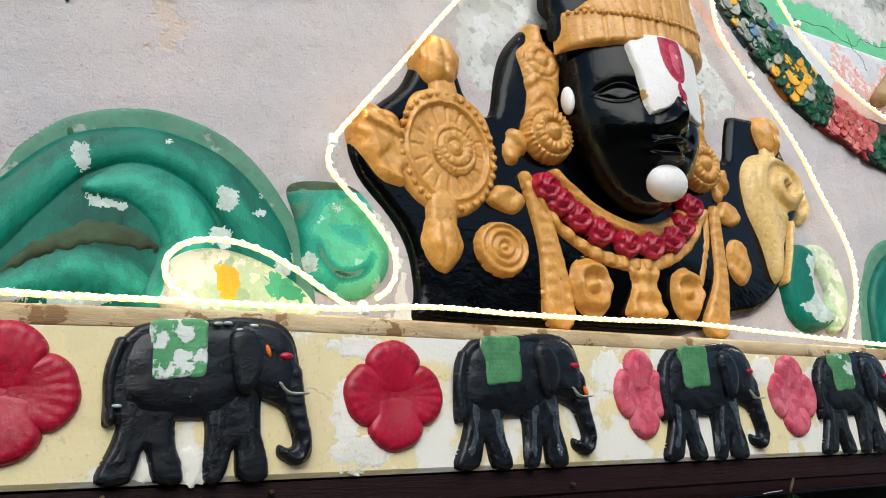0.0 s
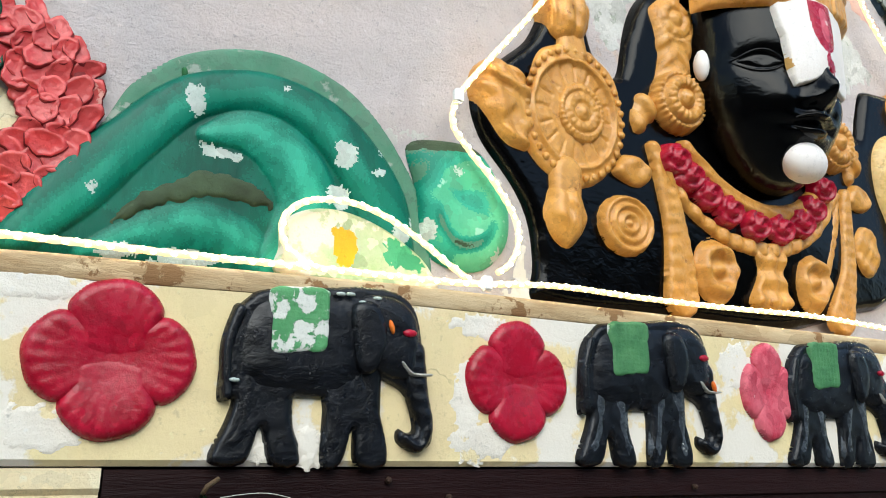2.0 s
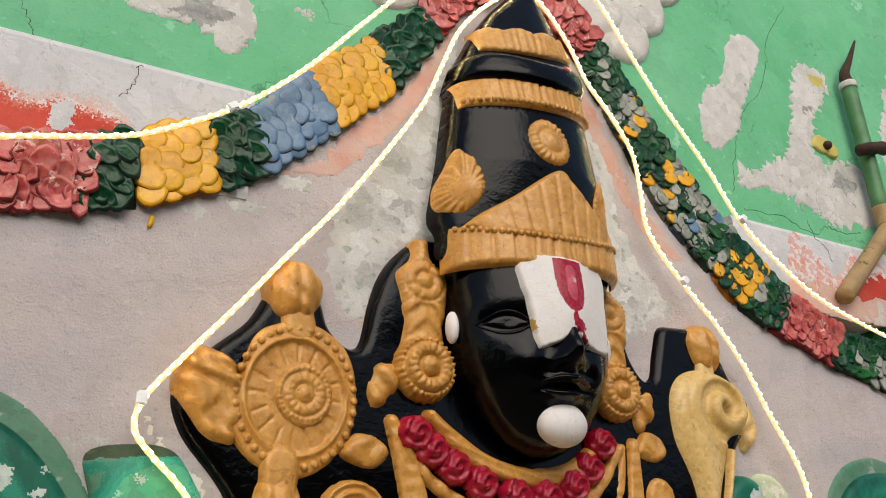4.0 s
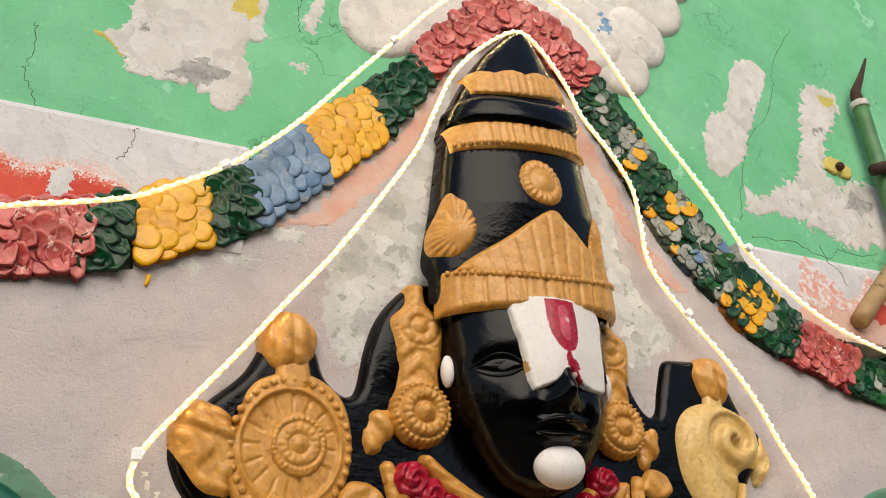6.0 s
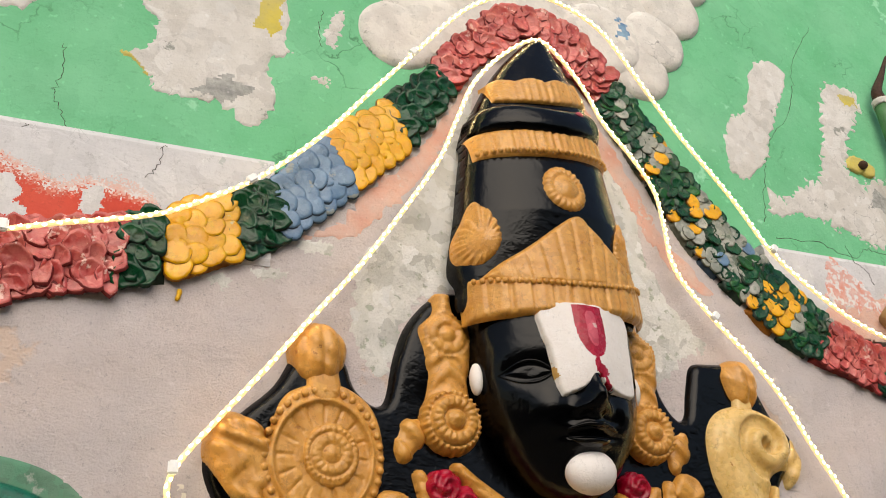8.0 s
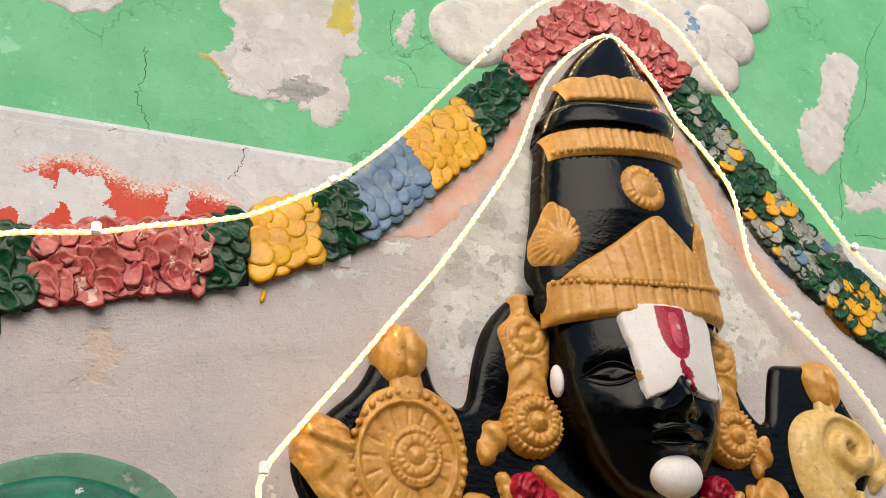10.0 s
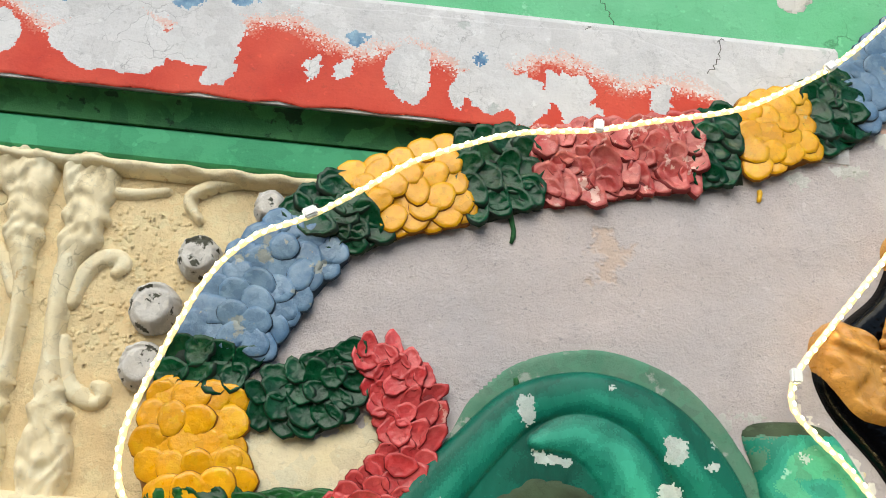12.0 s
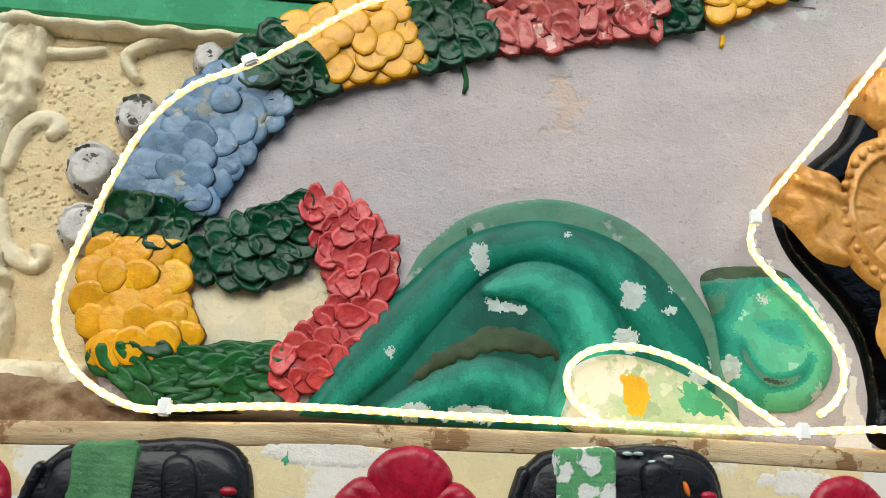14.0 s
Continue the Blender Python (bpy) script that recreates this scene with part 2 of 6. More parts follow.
M_MINT = paint("mint_green_paint", lin(112, 196, 154), lin(80, 178, 136), 0.45, 9.0, 0.3, lin(160, 214, 188), 0.64, 12.0, stain=0.3, daub=0.6, daub_scale=38, spec=0.15)
M_LAMPGREEN = paint("pale_leaf_green_paint", lin(176, 202, 150), lin(214, 214, 186), 0.6, 14.0, 0.4, lin(228, 222, 206), 0.54, 14.0, daub=0.6, daub_scale=38)
M_CANARY = paint("bright_yellow_paint", lin(236, 184, 30), lin(228, 170, 24), 0.4, 14.0, 0.3)
M_CHIP = paint("exposed_white_plaster", lin(206, 214, 208), lin(180, 196, 188), 0.9, 40.0, 0.8, daub=0.5)
M_P = {
    "yellow": paint("yellow_petal_paint", lin(232, 160, 6), lin(240, 176, 22), 0.3, 24.0, 0.3, lin(206, 186, 130), 0.68, 26.0, daub=0.3, daub_scale=70, hair=0.35, grain=120, pits=0.35, vary=0.22, coat=0.22),
    "green": paint("bottle_green_petal_paint", lin(3, 56, 34), lin(10, 80, 48), 0.28, 24.0, 0.3, lin(70, 130, 90), 0.7, 24.0, daub=0.3, daub_scale=70, hair=0.35, grain=120, pits=0.35, vary=0.22, coat=0.22, spec=0.2),
    "pink": paint("salmon_pink_petal_paint", lin(188, 66, 64), lin(206, 116, 106), 0.34, 30.0, 0.3, lin(224, 176, 164), 0.6, 22.0, daub=0.3, daub_scale=70, hair=0.35, grain=120, pits=0.35, vary=0.22, coat=0.22),
    "coral": paint("coral_red_petal_paint", lin(196, 50, 54), lin(214, 88, 86), 0.38, 26.0, 0.3, lin(224, 160, 150), 0.66, 26.0, daub=0.3, daub_scale=70, hair=0.35, grain=120, pits=0.35, vary=0.22, coat=0.22),
    "blue": paint("slate_blue_petal_paint", lin(84, 118, 152), lin(120, 148, 174), 0.34, 24.0, 0.3, lin(146, 152, 146), 0.6, 26.0, daub=0.3, daub_scale=70, hair=0.35, grain=120, pits=0.35, vary=0.22, coat=0.22),
    "white": paint("grey_white_petal_paint", lin(134, 138, 128), lin(172, 172, 162), 0.55, 22.0, 0.3, lin(92, 104, 88), 0.58, 18.0, daub=0.3, daub_scale=70, hair=0.35, grain=120, pits=0.35, vary=0.22, coat=0.22),
    "leaf": paint("leaf_green_petal_paint", lin(16, 66, 36), lin(40, 104, 48), 0.36, 16.0, 0.3, lin(120, 150, 60), 0.68, 16.0, daub=0.3, daub_scale=70, hair=0.35, grain=120, pits=0.35, vary=0.22, coat=0.22, spec=0.2),
}
M_WOOD = paint("dark_maroon_wood", lin(28, 15, 16), lin(40, 23, 23), 0.5, 6.0, 0.4, lin(96, 84, 78), 0.74, 30.0, stretch=(0.15, 1, 1.5), spec=0.15)
M_OCHRE = paint("ochre_yellow_wall_paint", lin(204, 144, 44), lin(188, 128, 40), 0.55, 8.0, 0.5, daub=0.3)
M_VINE = paint("deep_green_vine_paint", lin(14, 84, 56), lin(24, 106, 70), 0.35, 14.0, 0.4, spec=0.15)
M_SKINPINK = paint("dusty_pink_paint", lin(196, 132, 112), lin(176, 104, 92), 0.5, 14.0, 0.4)
M_JAMB = paint("near_black_wood", lin(12, 9, 9), lin(20, 14, 14), 0.6, 8.0, 0.3, spec=0.15)
M_LEAF = paint("dark_green_leaf", lin(10, 24, 10), lin(20, 38, 17), 0.6, 20.0, 0.3, spec=0.15)
M_TWIG = paint("brown_twig", lin(70, 56, 40), lin(96, 78, 56), 0.8, 40.0)
M_THREAD = paint("white_cotton_thread", lin(206, 206, 196), lin(190, 190, 180), 0.8, 60.0)
M_MAROON = paint("maroon_band_paint", lin(84, 28, 28), lin(58, 20, 22), 0.5, 14.0, 0.3)
M_BROKEN = paint("crumbled_brown_mortar", lin(172, 146, 116), lin(130, 102, 76), 0.95, 24.0, 1.0)
M_MAGENTA = paint("magenta_cloth_paint", lin(186, 58, 96), lin(200, 84, 116), 0.5, 14.0, 0.3)
M_BRONZE = paint("brown_gold_paint", lin(200, 158, 92), lin(168, 122, 66), 0.5, 14.0, 0.4)
M_PIPE = paint("green_painted_pipe", lin(84, 132, 84), lin(70, 112, 72), 0.45, 12.0)
M_OLDTAN = paint("bare_tan_pipe", lin(168, 138, 96), lin(140, 112, 78), 0.6, 12.0, 0.4, lin(96, 82, 60), 0.62, 14.0)
M_RUST = paint("rusty_iron", lin(72, 48, 34), lin(54, 40, 32), 0.8, 40.0, 0.6)
M_FLOOR = paint("grey_stone_paving", lin(150, 144, 134), lin(128, 122, 114), 0.8, 1.5)
M_UNSEENWALL = paint("unseen_wall_dark", lin(92, 84, 74), lin(72, 66, 58), 0.9, 1.2)
M_GROUT = paint("dark_joint", lin(84, 80, 74), lin(70, 66, 60), 0.9, 20.0)
M_SLEEVE = glowing("lit_clear_sleeve", (1.0, 0.76, 0.36, 1), 0.75)
M_BULB = glowing("warm_white_diode", (1.0, 0.82, 0.45, 1), 36.0)
M_CLIP = paint("white_plastic_clip", lin(250, 250, 246), lin(244, 244, 240), 0.35, 40.0, hair=0)
M_CRACK = paint("dark_crack", lin(70, 66, 56), lin(50, 48, 42), 0.9, 40.0)


# ---------------------------------------------------------------- shape tools
def curve(pts, closed=False, n=8):
    """A smooth line through a few points, of any dimension."""
    p = np.array(pts, float)
    k = len(p)
    out = []
    for i in range(k if closed else k - 1):
        if closed:
            a, b, c, d = p[i - 1], p[i], p[(i + 1) % k], p[(i + 2) % k]
        else:
            a, b, c, d = p[max(i - 1, 0)], p[i], p[i + 1], p[min(i + 2, k - 1)]
        for t in np.arange(n) / n:
            out.append(0.5 * (2 * b + (c - a) * t + (2 * a - 5 * b + 4 * c - d) * t * t + (3 * b - a - 3 * c + d) * t ** 3))
    if not closed:
        out.append(p[-1])
    return np.array(out)


def ring(x, z, rx, rz, lobes=0, wave=0.0, turn=0.0, n=48):
    a = np.linspace(0, 2 * math.pi, n, endpoint=False)
    r = 1 + wave * np.abs(np.sin(lobes * a / 2 + turn)) - wave if lobes else 1 + 0 * a
    return np.stack([x + rx * r * np.cos(a), z + rz * r * np.sin(a)], 1)


def ragged(pts, size=0.006, seed=1, n=7):
    """A torn outline through a few points."""
    rng = np.random.default_rng(seed)
    c = curve(pts, True, n)
    return c + rng.normal(0, size, c.shape)


def ribbon(pts, widths, n=8, round_end=True):
    """Outline of a band along a line, with its width at each point."""
    q = curve([(*p, w) for p, w in zip(pts, widths)], False, n)
    d = np.gradient(q[:, :2], axis=0)
    d /= np.linalg.norm(d, axis=1)[:, None] + 1e-9
    s = np.stack([-d[:, 1], d[:, 0]], 1) * q[:, 2:3] / 2
    left, right = q[:, :2] + s, q[:, :2] - s
    if not round_end:
        return np.vstack([left, right[::-1]])
    cap = []
    for c, dirn, w, side in ((q[-1], d[-1], q[-1, 2] / 2, s[-1]), (q[0], -d[0], q[0, 2] / 2, -s[0])):
        cap.append(np.array([c[:2] + side * math.cos(a) + dirn * w * math.sin(a) for a in np.linspace(0.3, math.pi - 0.3, 6)]))
    return np.vstack([left, cap[0], right[::-1], cap[1]])


def inside(px, pz, poly):
    x0, z0 = poly[:, 0], poly[:, 1]
    x1, z1 = np.roll(x0, -1), np.roll(z0, -1)
    hit = np.zeros(px.shape, bool)
    for a, b, c, d in zip(x0, z0, x1, z1):
        if b != d:
            cross = (b > pz) != (d > pz)
            hit ^= cross & (px < (c - a) * (pz - b) / (d - b) + a)
    return hit


def nearest(px, pz, poly):
    """Distance to an outline, and the nearest place on it."""
    best = np.full(px.shape, 1e9)
    bx, bz = px.copy(), pz.copy()
    q = np.roll(poly, -1, 0)
    for (a, b), (c, d) in zip(poly, q):
        ex, ez = c - a, d - b
        t = np.clip(((px - a) * ex + (pz - b) * ez) / (ex * ex + ez * ez + 1e-12), 0, 1)
        nx, nz = a + t * ex, b + t * ez
        dist = np.hypot(px - nx, pz - nz)
        m = dist < best
        best[m], bx[m], bz[m] = dist[m], nx[m], nz[m]
    return best, bx, bz


class Sheet:
    """Gathers vertices, faces and materials of one mesh."""

    def __init__(self):
        self.v, self.f, self.m, self.mats = [], [], [], []

    def slot(self, mat):
        if mat not in self.mats:
            self.mats.append(mat)
        return self.mats.index(mat)

    def add(self, v, f, mat):
        o = len(self.v)
        self.v.extend(v)
        self.f.extend([tuple(i + o for i in q) for q in f])
        self.m.extend([self.slot(mat)] * len(f) if not isinstance(mat, list) else [self.slot(x) for x in mat])
        return self

    def relief(self, outline, mat, y=0.0, depth=0.02, rim=0.02, res=0.005, lift=None, bump=None, zones=(), hole=None, sharp=1.0, tones=None):
        """A raised shape on a wall that faces -y: rounded towards its outline, with a shape of its own on top."""
        poly = np.asarray(outline, float)
        lo, hi = poly.min(0) - res, poly.max(0) + res
        gx, gz = np.arange(lo[0], hi[0] + res, res), np.arange(lo[1], hi[1] + res, res)
        px, pz = np.meshgrid(gx, gz)
        ins = inside(px, pz, poly)
        d, bx, bz = nearest(px, pz, poly)
        if hole is not None:
            h = np.asarray(hole, float)
            ins &= ~inside(px, pz, h)
            d2, hx, hz = nearest(px, pz, h)
            m = d2 < d
            d[m], bx[m], bz[m] = d2[m], hx[m], hz[m]
        snap = ~ins | (d < 0.3 * res)
        px, pz = np.where(snap, bx, px), np.where(snap, bz, pz)
        d = np.where(snap, 0, d)
        s = np.clip(d / rim, 0, 1)
        h = depth * np.sqrt(np.clip(1 - (1 - s) ** 2, 0, 1)) ** sharp
        if bump is not None:
            h = h + bump(px, pz) * np.clip(d / (2 * res), 0, 1)
        if lift is not None:
            h = h + lift(px, pz)
        cnt = ins[:-1, :-1].astype(int) + ins[1:, :-1] + ins[:-1, 1:] + ins[1:, 1:]
        rows, cols = np.nonzero(cnt >= 2)
        w = px.shape[1]
        quads = np.stack([rows * w + cols, rows * w + cols + 1, (rows + 1) * w + cols + 1, (rows + 1) * w + cols], 1)
        used, inv = np.unique(quads, return_inverse=True)
        quads = inv.reshape(quads.shape)
        fx, fz, fh = px.ravel()[used], pz.ravel()[used], h.ravel()[used]
        verts = np.stack([fx, y - fh, fz], 1)
        mats = mat
        if zones or tones:
            cx, cz = fx[quads].mean(1), fz[quads].mean(1)
            mats = [mat] * len(quads)
            if tones:
                shade, steps = tones
                mats = [steps[int(i)] for i in np.clip(shade(cx, cz) * len(steps), 0, len(steps) - 1)]
            for area, zm in zones:
                for i in np.nonzero(inside(cx, cz, np.asarray(area, float)))[0]:
                    mats[i] = zm
        return self.add([tuple(r) for r in verts.tolist()], [tuple(r) for r in quads.tolist()], mats)

    def ball(self, x, y, z, rx, ry, rz, mat, seg=14, turn=0.0):
        v, f = [], []
        for i in range(seg // 2 + 1):
            t = math.pi * i / (seg // 2)
            for j in range(seg):
                a = 2 * math.pi * j / seg
                u, w = rx * math.sin(t) * math.cos(a), rz * math.cos(t)
                v.append((x + u * math.cos(turn) - w * math.sin(turn), y + ry * math.sin(t) * math.sin(a), z + u * math.sin(turn) + w * math.cos(turn)))
        for i in range(seg // 2):
            for j in range(seg):
                f.append((i * seg + j, i * seg + (j + 1) % seg, (i + 1) * seg + (j + 1) % seg, (i + 1) * seg + j))
        return self.add(v, f, mat)

    def tube(self, path, radius, mat, sides=8, twist=0.0):
        """A round bar along a line in space; radius may vary along it."""
        p = np.asarray(path, float)
        r = np.broadcast_to(radius, len(p))
        d = np.gradient(p, axis=0)
        d /= np.linalg.norm(d, axis=1)[:, None] + 1e-9
        ref = np.array([0.0, -1.0, 0.02])
        v = []
        for c, t, q in zip(p, d, r):
            a = np.cross(t, ref)
            if np.linalg.norm(a) < 0.05:
                a = np.cross(t, [1.0, 0, 0])
            a /= np.linalg.norm(a)
            b = np.cross(t, a)
            for j in range(sides):
                w = 2 * math.pi * j / sides
                v.append(tuple(c + q * (math.cos(w) * a + math.sin(w) * b)))
        f = [(i * sides + j, i * sides + (j + 1) % sides, (i + 1) * sides + (j + 1) % sides, (i + 1) * sides + j) for i in range(len(p) - 1) for j in range(sides)]
        f.append(tuple(range(sides)))
        f.append(tuple((len(p) - 1) * sides + j for j in reversed(range(sides))))
        return self.add(v, f, mat)

    def box(self, x0, x1, y0, y1, z0, z1, mat, bevel=0.0):
        bm = bmesh.new()
        bmesh.ops.create_cube(bm, size=1)
        bmesh.ops.scale(bm, vec=(x1 - x0, y1 - y0, z1 - z0), verts=bm.verts)
        bmesh.ops.translate(bm, vec=((x0 + x1) / 2, (y0 + y1) / 2, (z0 + z1) / 2), verts=bm.verts)
        if bevel:
            bmesh.ops.bevel(bm, geom=bm.edges[:], offset=bevel, segments=2, affect="EDGES")
        bm.verts.index_update()
        v, f = [tuple(q.co) for q in bm.verts], [tuple(q.index for q in p.verts) for p in bm.faces]
        bm.free()
        return self.add(v, f, mat)

    def extrude(self, section, x0, x1, mat, steps=1):
        """A moulding: a (y, z) section run along x."""
        n = len(section)
        xs = np.linspace(x0, x1, steps + 1)
        v = [(x, y, z) for x in xs for y, z in section]
        f = [(i * n + j, (i + 1) * n + j, (i + 1) * n + (j + 1) % n, i * n + (j + 1) % n) for i in range(steps) for j in range(n)]
        f += [tuple(range(n)), tuple(steps * n + j for j in reversed(range(n)))]
        return self.add(v, f, mat)

    def mesh(self, name, smooth=True, flat_angle=None):
        me = bpy.data.meshes.new(name)
        me.from_pydata(self.v, [], self.f)
        for m in self.mats:
            me.materials.append(m)
        me.polygons.foreach_set("material_index", self.m)
        me.polygons.foreach_set("use_smooth", [smooth] * len(self.f))
        bm = bmesh.new()
        bm.from_mesh(me)
        bmesh.ops.recalc_face_normals(bm, faces=bm.faces[:])
        bm.to_mesh(me)
        bm.free()
        if smooth and flat_angle:
            me.set_sharp_from_angle(angle=radians(flat_angle))
        return me


def thing(name, sheet, label, category, kind="", group="", smooth=True, angle=None):
    return tagged(new(name, sheet.mesh(name, smooth, angle)), label, category, group, kind)


def part(name, sheet, parent, label="", smooth=True, angle=None, kind=""):
    ob = new(name, sheet.mesh(name, smooth, angle))
    ob.parent = parent
    return tagged(ob, label, "", "", kind)


def gauss(x, z, cx, cz, sx, sz):
    return np.exp(-((x - cx) / sx) ** 2 - ((z - cz) / sz) ** 2)


# ---------------------------------------------------------------- structure
s = Sheet().box(-4.0, 5.0, 0.12, 0.35, 0.0, 5.2, M_CREAMBG)
thing("wall_back", s, "thick plastered masonry wall behind the carved front", "wall", "structure", smooth=False)

s = Sheet()
s.box(-4.0, 5.0, 0.05, 0.119, 3.408, 5.2, M_GREEN)
wall_upper = thing("wall_upper", s, "green limewashed wall with peeling paint and cracks", "wall", "structure", smooth=False)

s = Sheet()
s.extrude([(0.118, 3.135), (0.0, 3.135), (-0.004, 3.15), (-0.004, 3.39), (0.004, 3.405), (0.118, 3.405)], -4.0, 0.60, M_WHITE, 8)
s.extrude([(0.118, 3.135), (0.0, 3.135), (-0.004, 3.15), (-0.004, 3.39), (0.004, 3.405), (0.118, 3.405)], 2.02, 5.0, M_WHITE, 8)
band = thing("trim_white_band", s, "white painted band with peeling plaster under the green wall", "trim", "structure", smooth=False)

s = Sheet()
cove = [(0.118, 3.0865), (0.045, 3.0865)] + [(0.045 - 0.042 * (1 - math.cos(a)), 3.088 + 0.044 * math.sin(a)) for a in np.linspace(0, math.pi / 2, 8)] + [(0.118, 3.134)]
s.extrude(cove, -4.0, -0.06, M_DKGREEN, 8)
s.extrude(cove, 2.6, 5.0, M_DKGREEN, 8)
thing("trim_cove", s, "dark green painted concave moulding, dirty and weathered", "trim", "structure", angle=40)
s = Sheet().extrude([(0.118, 3.0215), (0.064, 3.0215), (0.058, 3.026), (0.050, 3.079), (0.053, 3.0855), (0.118, 3.0855)], -4.0, -0.24, M_MIDGREEN, 8)
thing("trim_fillet", s, "mid green painted flat fillet under the cove", "trim", "structure", angle=40)

# carved cream panel beside the mural
s = Sheet().box(-4.0, -0.3, 0.085, 0.118, 2.35, 3.021, M_CREAMBG)
panel = thing("carved_wall_panel", s, "cream carved plaster panel with scrolls and leaf pilaster", "wall panel", "structure", smooth=False)
s = Sheet().extrude([(0.2, 2.275), (0.03, 2.275), (0.026, 2.31), (0.034, 2.34), (0.06, 2.348), (0.2, 2.348)], -4.0, -0.765, M_MAROON, 6)
thing("trim_maroon", s, "dark maroon painted strip below the carved panel", "trim", "structure", angle=40)


def rough_block(x0, x1, z0, z1, y, mat, seed):
    """Crumbled mortar, uneven all over."""
    rng = np.random.default_rng(seed)
    ph = rng.uniform(0, 6, 6)
    lumps = lambda x, z: 0.009 * np.sin(60 * x + ph[0] + 2 * np.sin(40 * z)) * np.sin(75 * z + ph[1]) + 0.003 * np.sin(140 * x + ph[2]) * np.sin(60 * z + 3 * np.sin(33 * x)) + 0.003 * np.sin(210 * z + ph[3]) * np.sin(90 * x + ph[4])
    return Sheet().relief(ragged([(x0, z0), ((x0 + x1) / 2, z0), (x1, z0), (x1, z1), ((x0 + x1) / 2, z1), (x0, z1)], 0.004, seed), mat, y, 0.03, 0.02, 0.005, bump=lumps)


thing("broken_mortar", rough_block(-0.79, -0.50, 2.265, 2.375, 0.062, M_BROKEN, 3), "crumbled brown mortar where the plaster has broken away", "plaster")

# mural plate: the smooth ground of the painted relief
left_edge = [(-0.56, 2.33), (-0.60, 2.45), (-0.60, 2.58), (-0.56, 2.72), (-0.48, 2.86), (-0.34, 2.98), (-0.12, 3.06), (0.14, 3.11), (0.36, 3.16), (0.56, 3.25), (0.72, 3.42), (0.92, 3.60), (1.06, 3.80), (1.18, 3.96), (1.30, 4.05)]
right_edge = [(1.46, 4.0), (1.55, 3.86), (1.66, 3.68), (1.78, 3.48), (1.92, 3.32), (2.10, 3.14), (2.36, 3.03), (2.70, 2.98), (3.0, 2.85), (3.12, 2.6), (3.05, 2.33)]
outline = np.vstack([curve(left_edge, False, 4), curve(right_edge, False, 4)])
uneven = lambda x, z: 0.003 * np.sin(5 * x + 1) * np.sin(7 * z) + 0.0012 * np.sin(31 * x + 9 * z) + 0.001 * np.sin(47 * z - 12 * x)
s = Sheet().relief(outline, M_MURAL, 0.085, 0.081, 0.012, 0.012, bump=uneven)
mural = thing("mural_ground", s, "pinkish grey limewashed ground of the painted plaster relief", "wall relief", "structure")

# frieze beam and ledge; the old beam dips a little towards one end
def dip(x):
    return float(np.interp(x, [-4.0, -1.0, -0.6, -0.2, 0.3], [-0.055, -0.05, -0.035, -0.012, 0.0]))


def dipped(sheet, above):
    sheet.v = [(x, y, z + (dip(x) if z > above else 0.0)) for x, y, z in sheet.v]
    return sheet


s = Sheet().extrude([(0.119, 2.068), (-0.098, 2.064), (-0.105, 2.072), (-0.105, 2.302), (0.119, 2.302)], -4.0, 5.0, M_FRIEZE, 90)
dipped(s, 2.2)
frieze = thing("frieze_beam", s, "yellow-cream painted beam with worn white patches", "beam", "structure", angle=40)
s = Sheet().extrude([(0.119, 2.303), (-0.1052, 2.303), (-0.1070, 2.306), (-0.1070, 2.328), (-0.102, 2.334), (-0.09, 2.335), (0.119, 2.336)], -4.0, 5.0, M_LEDGE, 90)
dipped(s, 2.2)
thing("trim_ledge", s, "worn tan plaster ledge along the top of the frieze", "ledge", "structure", angle=50)

# doorway below the frieze
s = Sheet().extrude([(0.10, 1.985), (-0.085, 1.985), (-0.09, 1.995), (-0.09, 2.012), (-0.096, 2.016), (-0.096, 2.06), (0.10, 2.062)], -0.085, 2.6, M_WOOD, 12)
thing("door_lintel", s, "dark maroon wooden lintel with nails and scratches", "lintel", "structure", angle=30)
s = Sheet().box(-0.085, 0.0, -0.08, 0.1, 0.0, 1.984, M_JAMB, 0.006)
thing("door_jamb", s, "dark wooden door jamb beside the cream pillar", "door jamb", "structure", smooth=False)
# Door leaf in near-black, filling the dark stretch beside the ochre panel.
s = Sheet().box(1.5, 2.6, 0.0, 0.1, 0.0, 1.984, M_JAMB, 0.006)
thing("door_leaf", s, "dark wooden door leaf in shadow under the lintel", "door", "structure", smooth=False)
s = Sheet().box(0.0, 1.5, -0.03, 0.1, 0.0, 1.984, M_OCHRE)
thing("wall_ochre", s, "ochre yellow painted panel over the inner doorway", "wall", "structure", smooth=False)
s = Sheet().box(2.6, 5.0, -0.08, 0.119, 0.0, 2.06, M_CREAM)
thing("wall_right", s, "cream plastered wall beside the doorway", "wall", "structure", smooth=False)

pil = Sheet()
pil.extrude([(0.119, 0.0), (-0.06, 0.0), (-0.06, 1.92), (-0.075, 1.935), (-0.092, 1.96), (-0.098, 2.0), (-0.09, 2.03), (-0.098, 2.038), (-0.098, 2.062), (0.119, 2.062)], -4.0, -0.088, M_CREAM, 4)
thing("pillar_capital", pil, "cream plaster pillar with moulded capital, chipped at the corner", "pillar", "structure", angle=40)

# paving in front, closing the place
s = Sheet().box(-400, 400, -400, 1.0, -0.3, -0.01, M_GROUT)
thing("ground", s, "stone paved courtyard reaching far off", "ground", "structure", smooth=False)
paver = Sheet().box(-0.295, 0.295, -0.295, 0.295, -0.05, 0.0, M_FLOOR, 0.006).mesh("paver", False)
ground = bpy.data.objects["ground"]
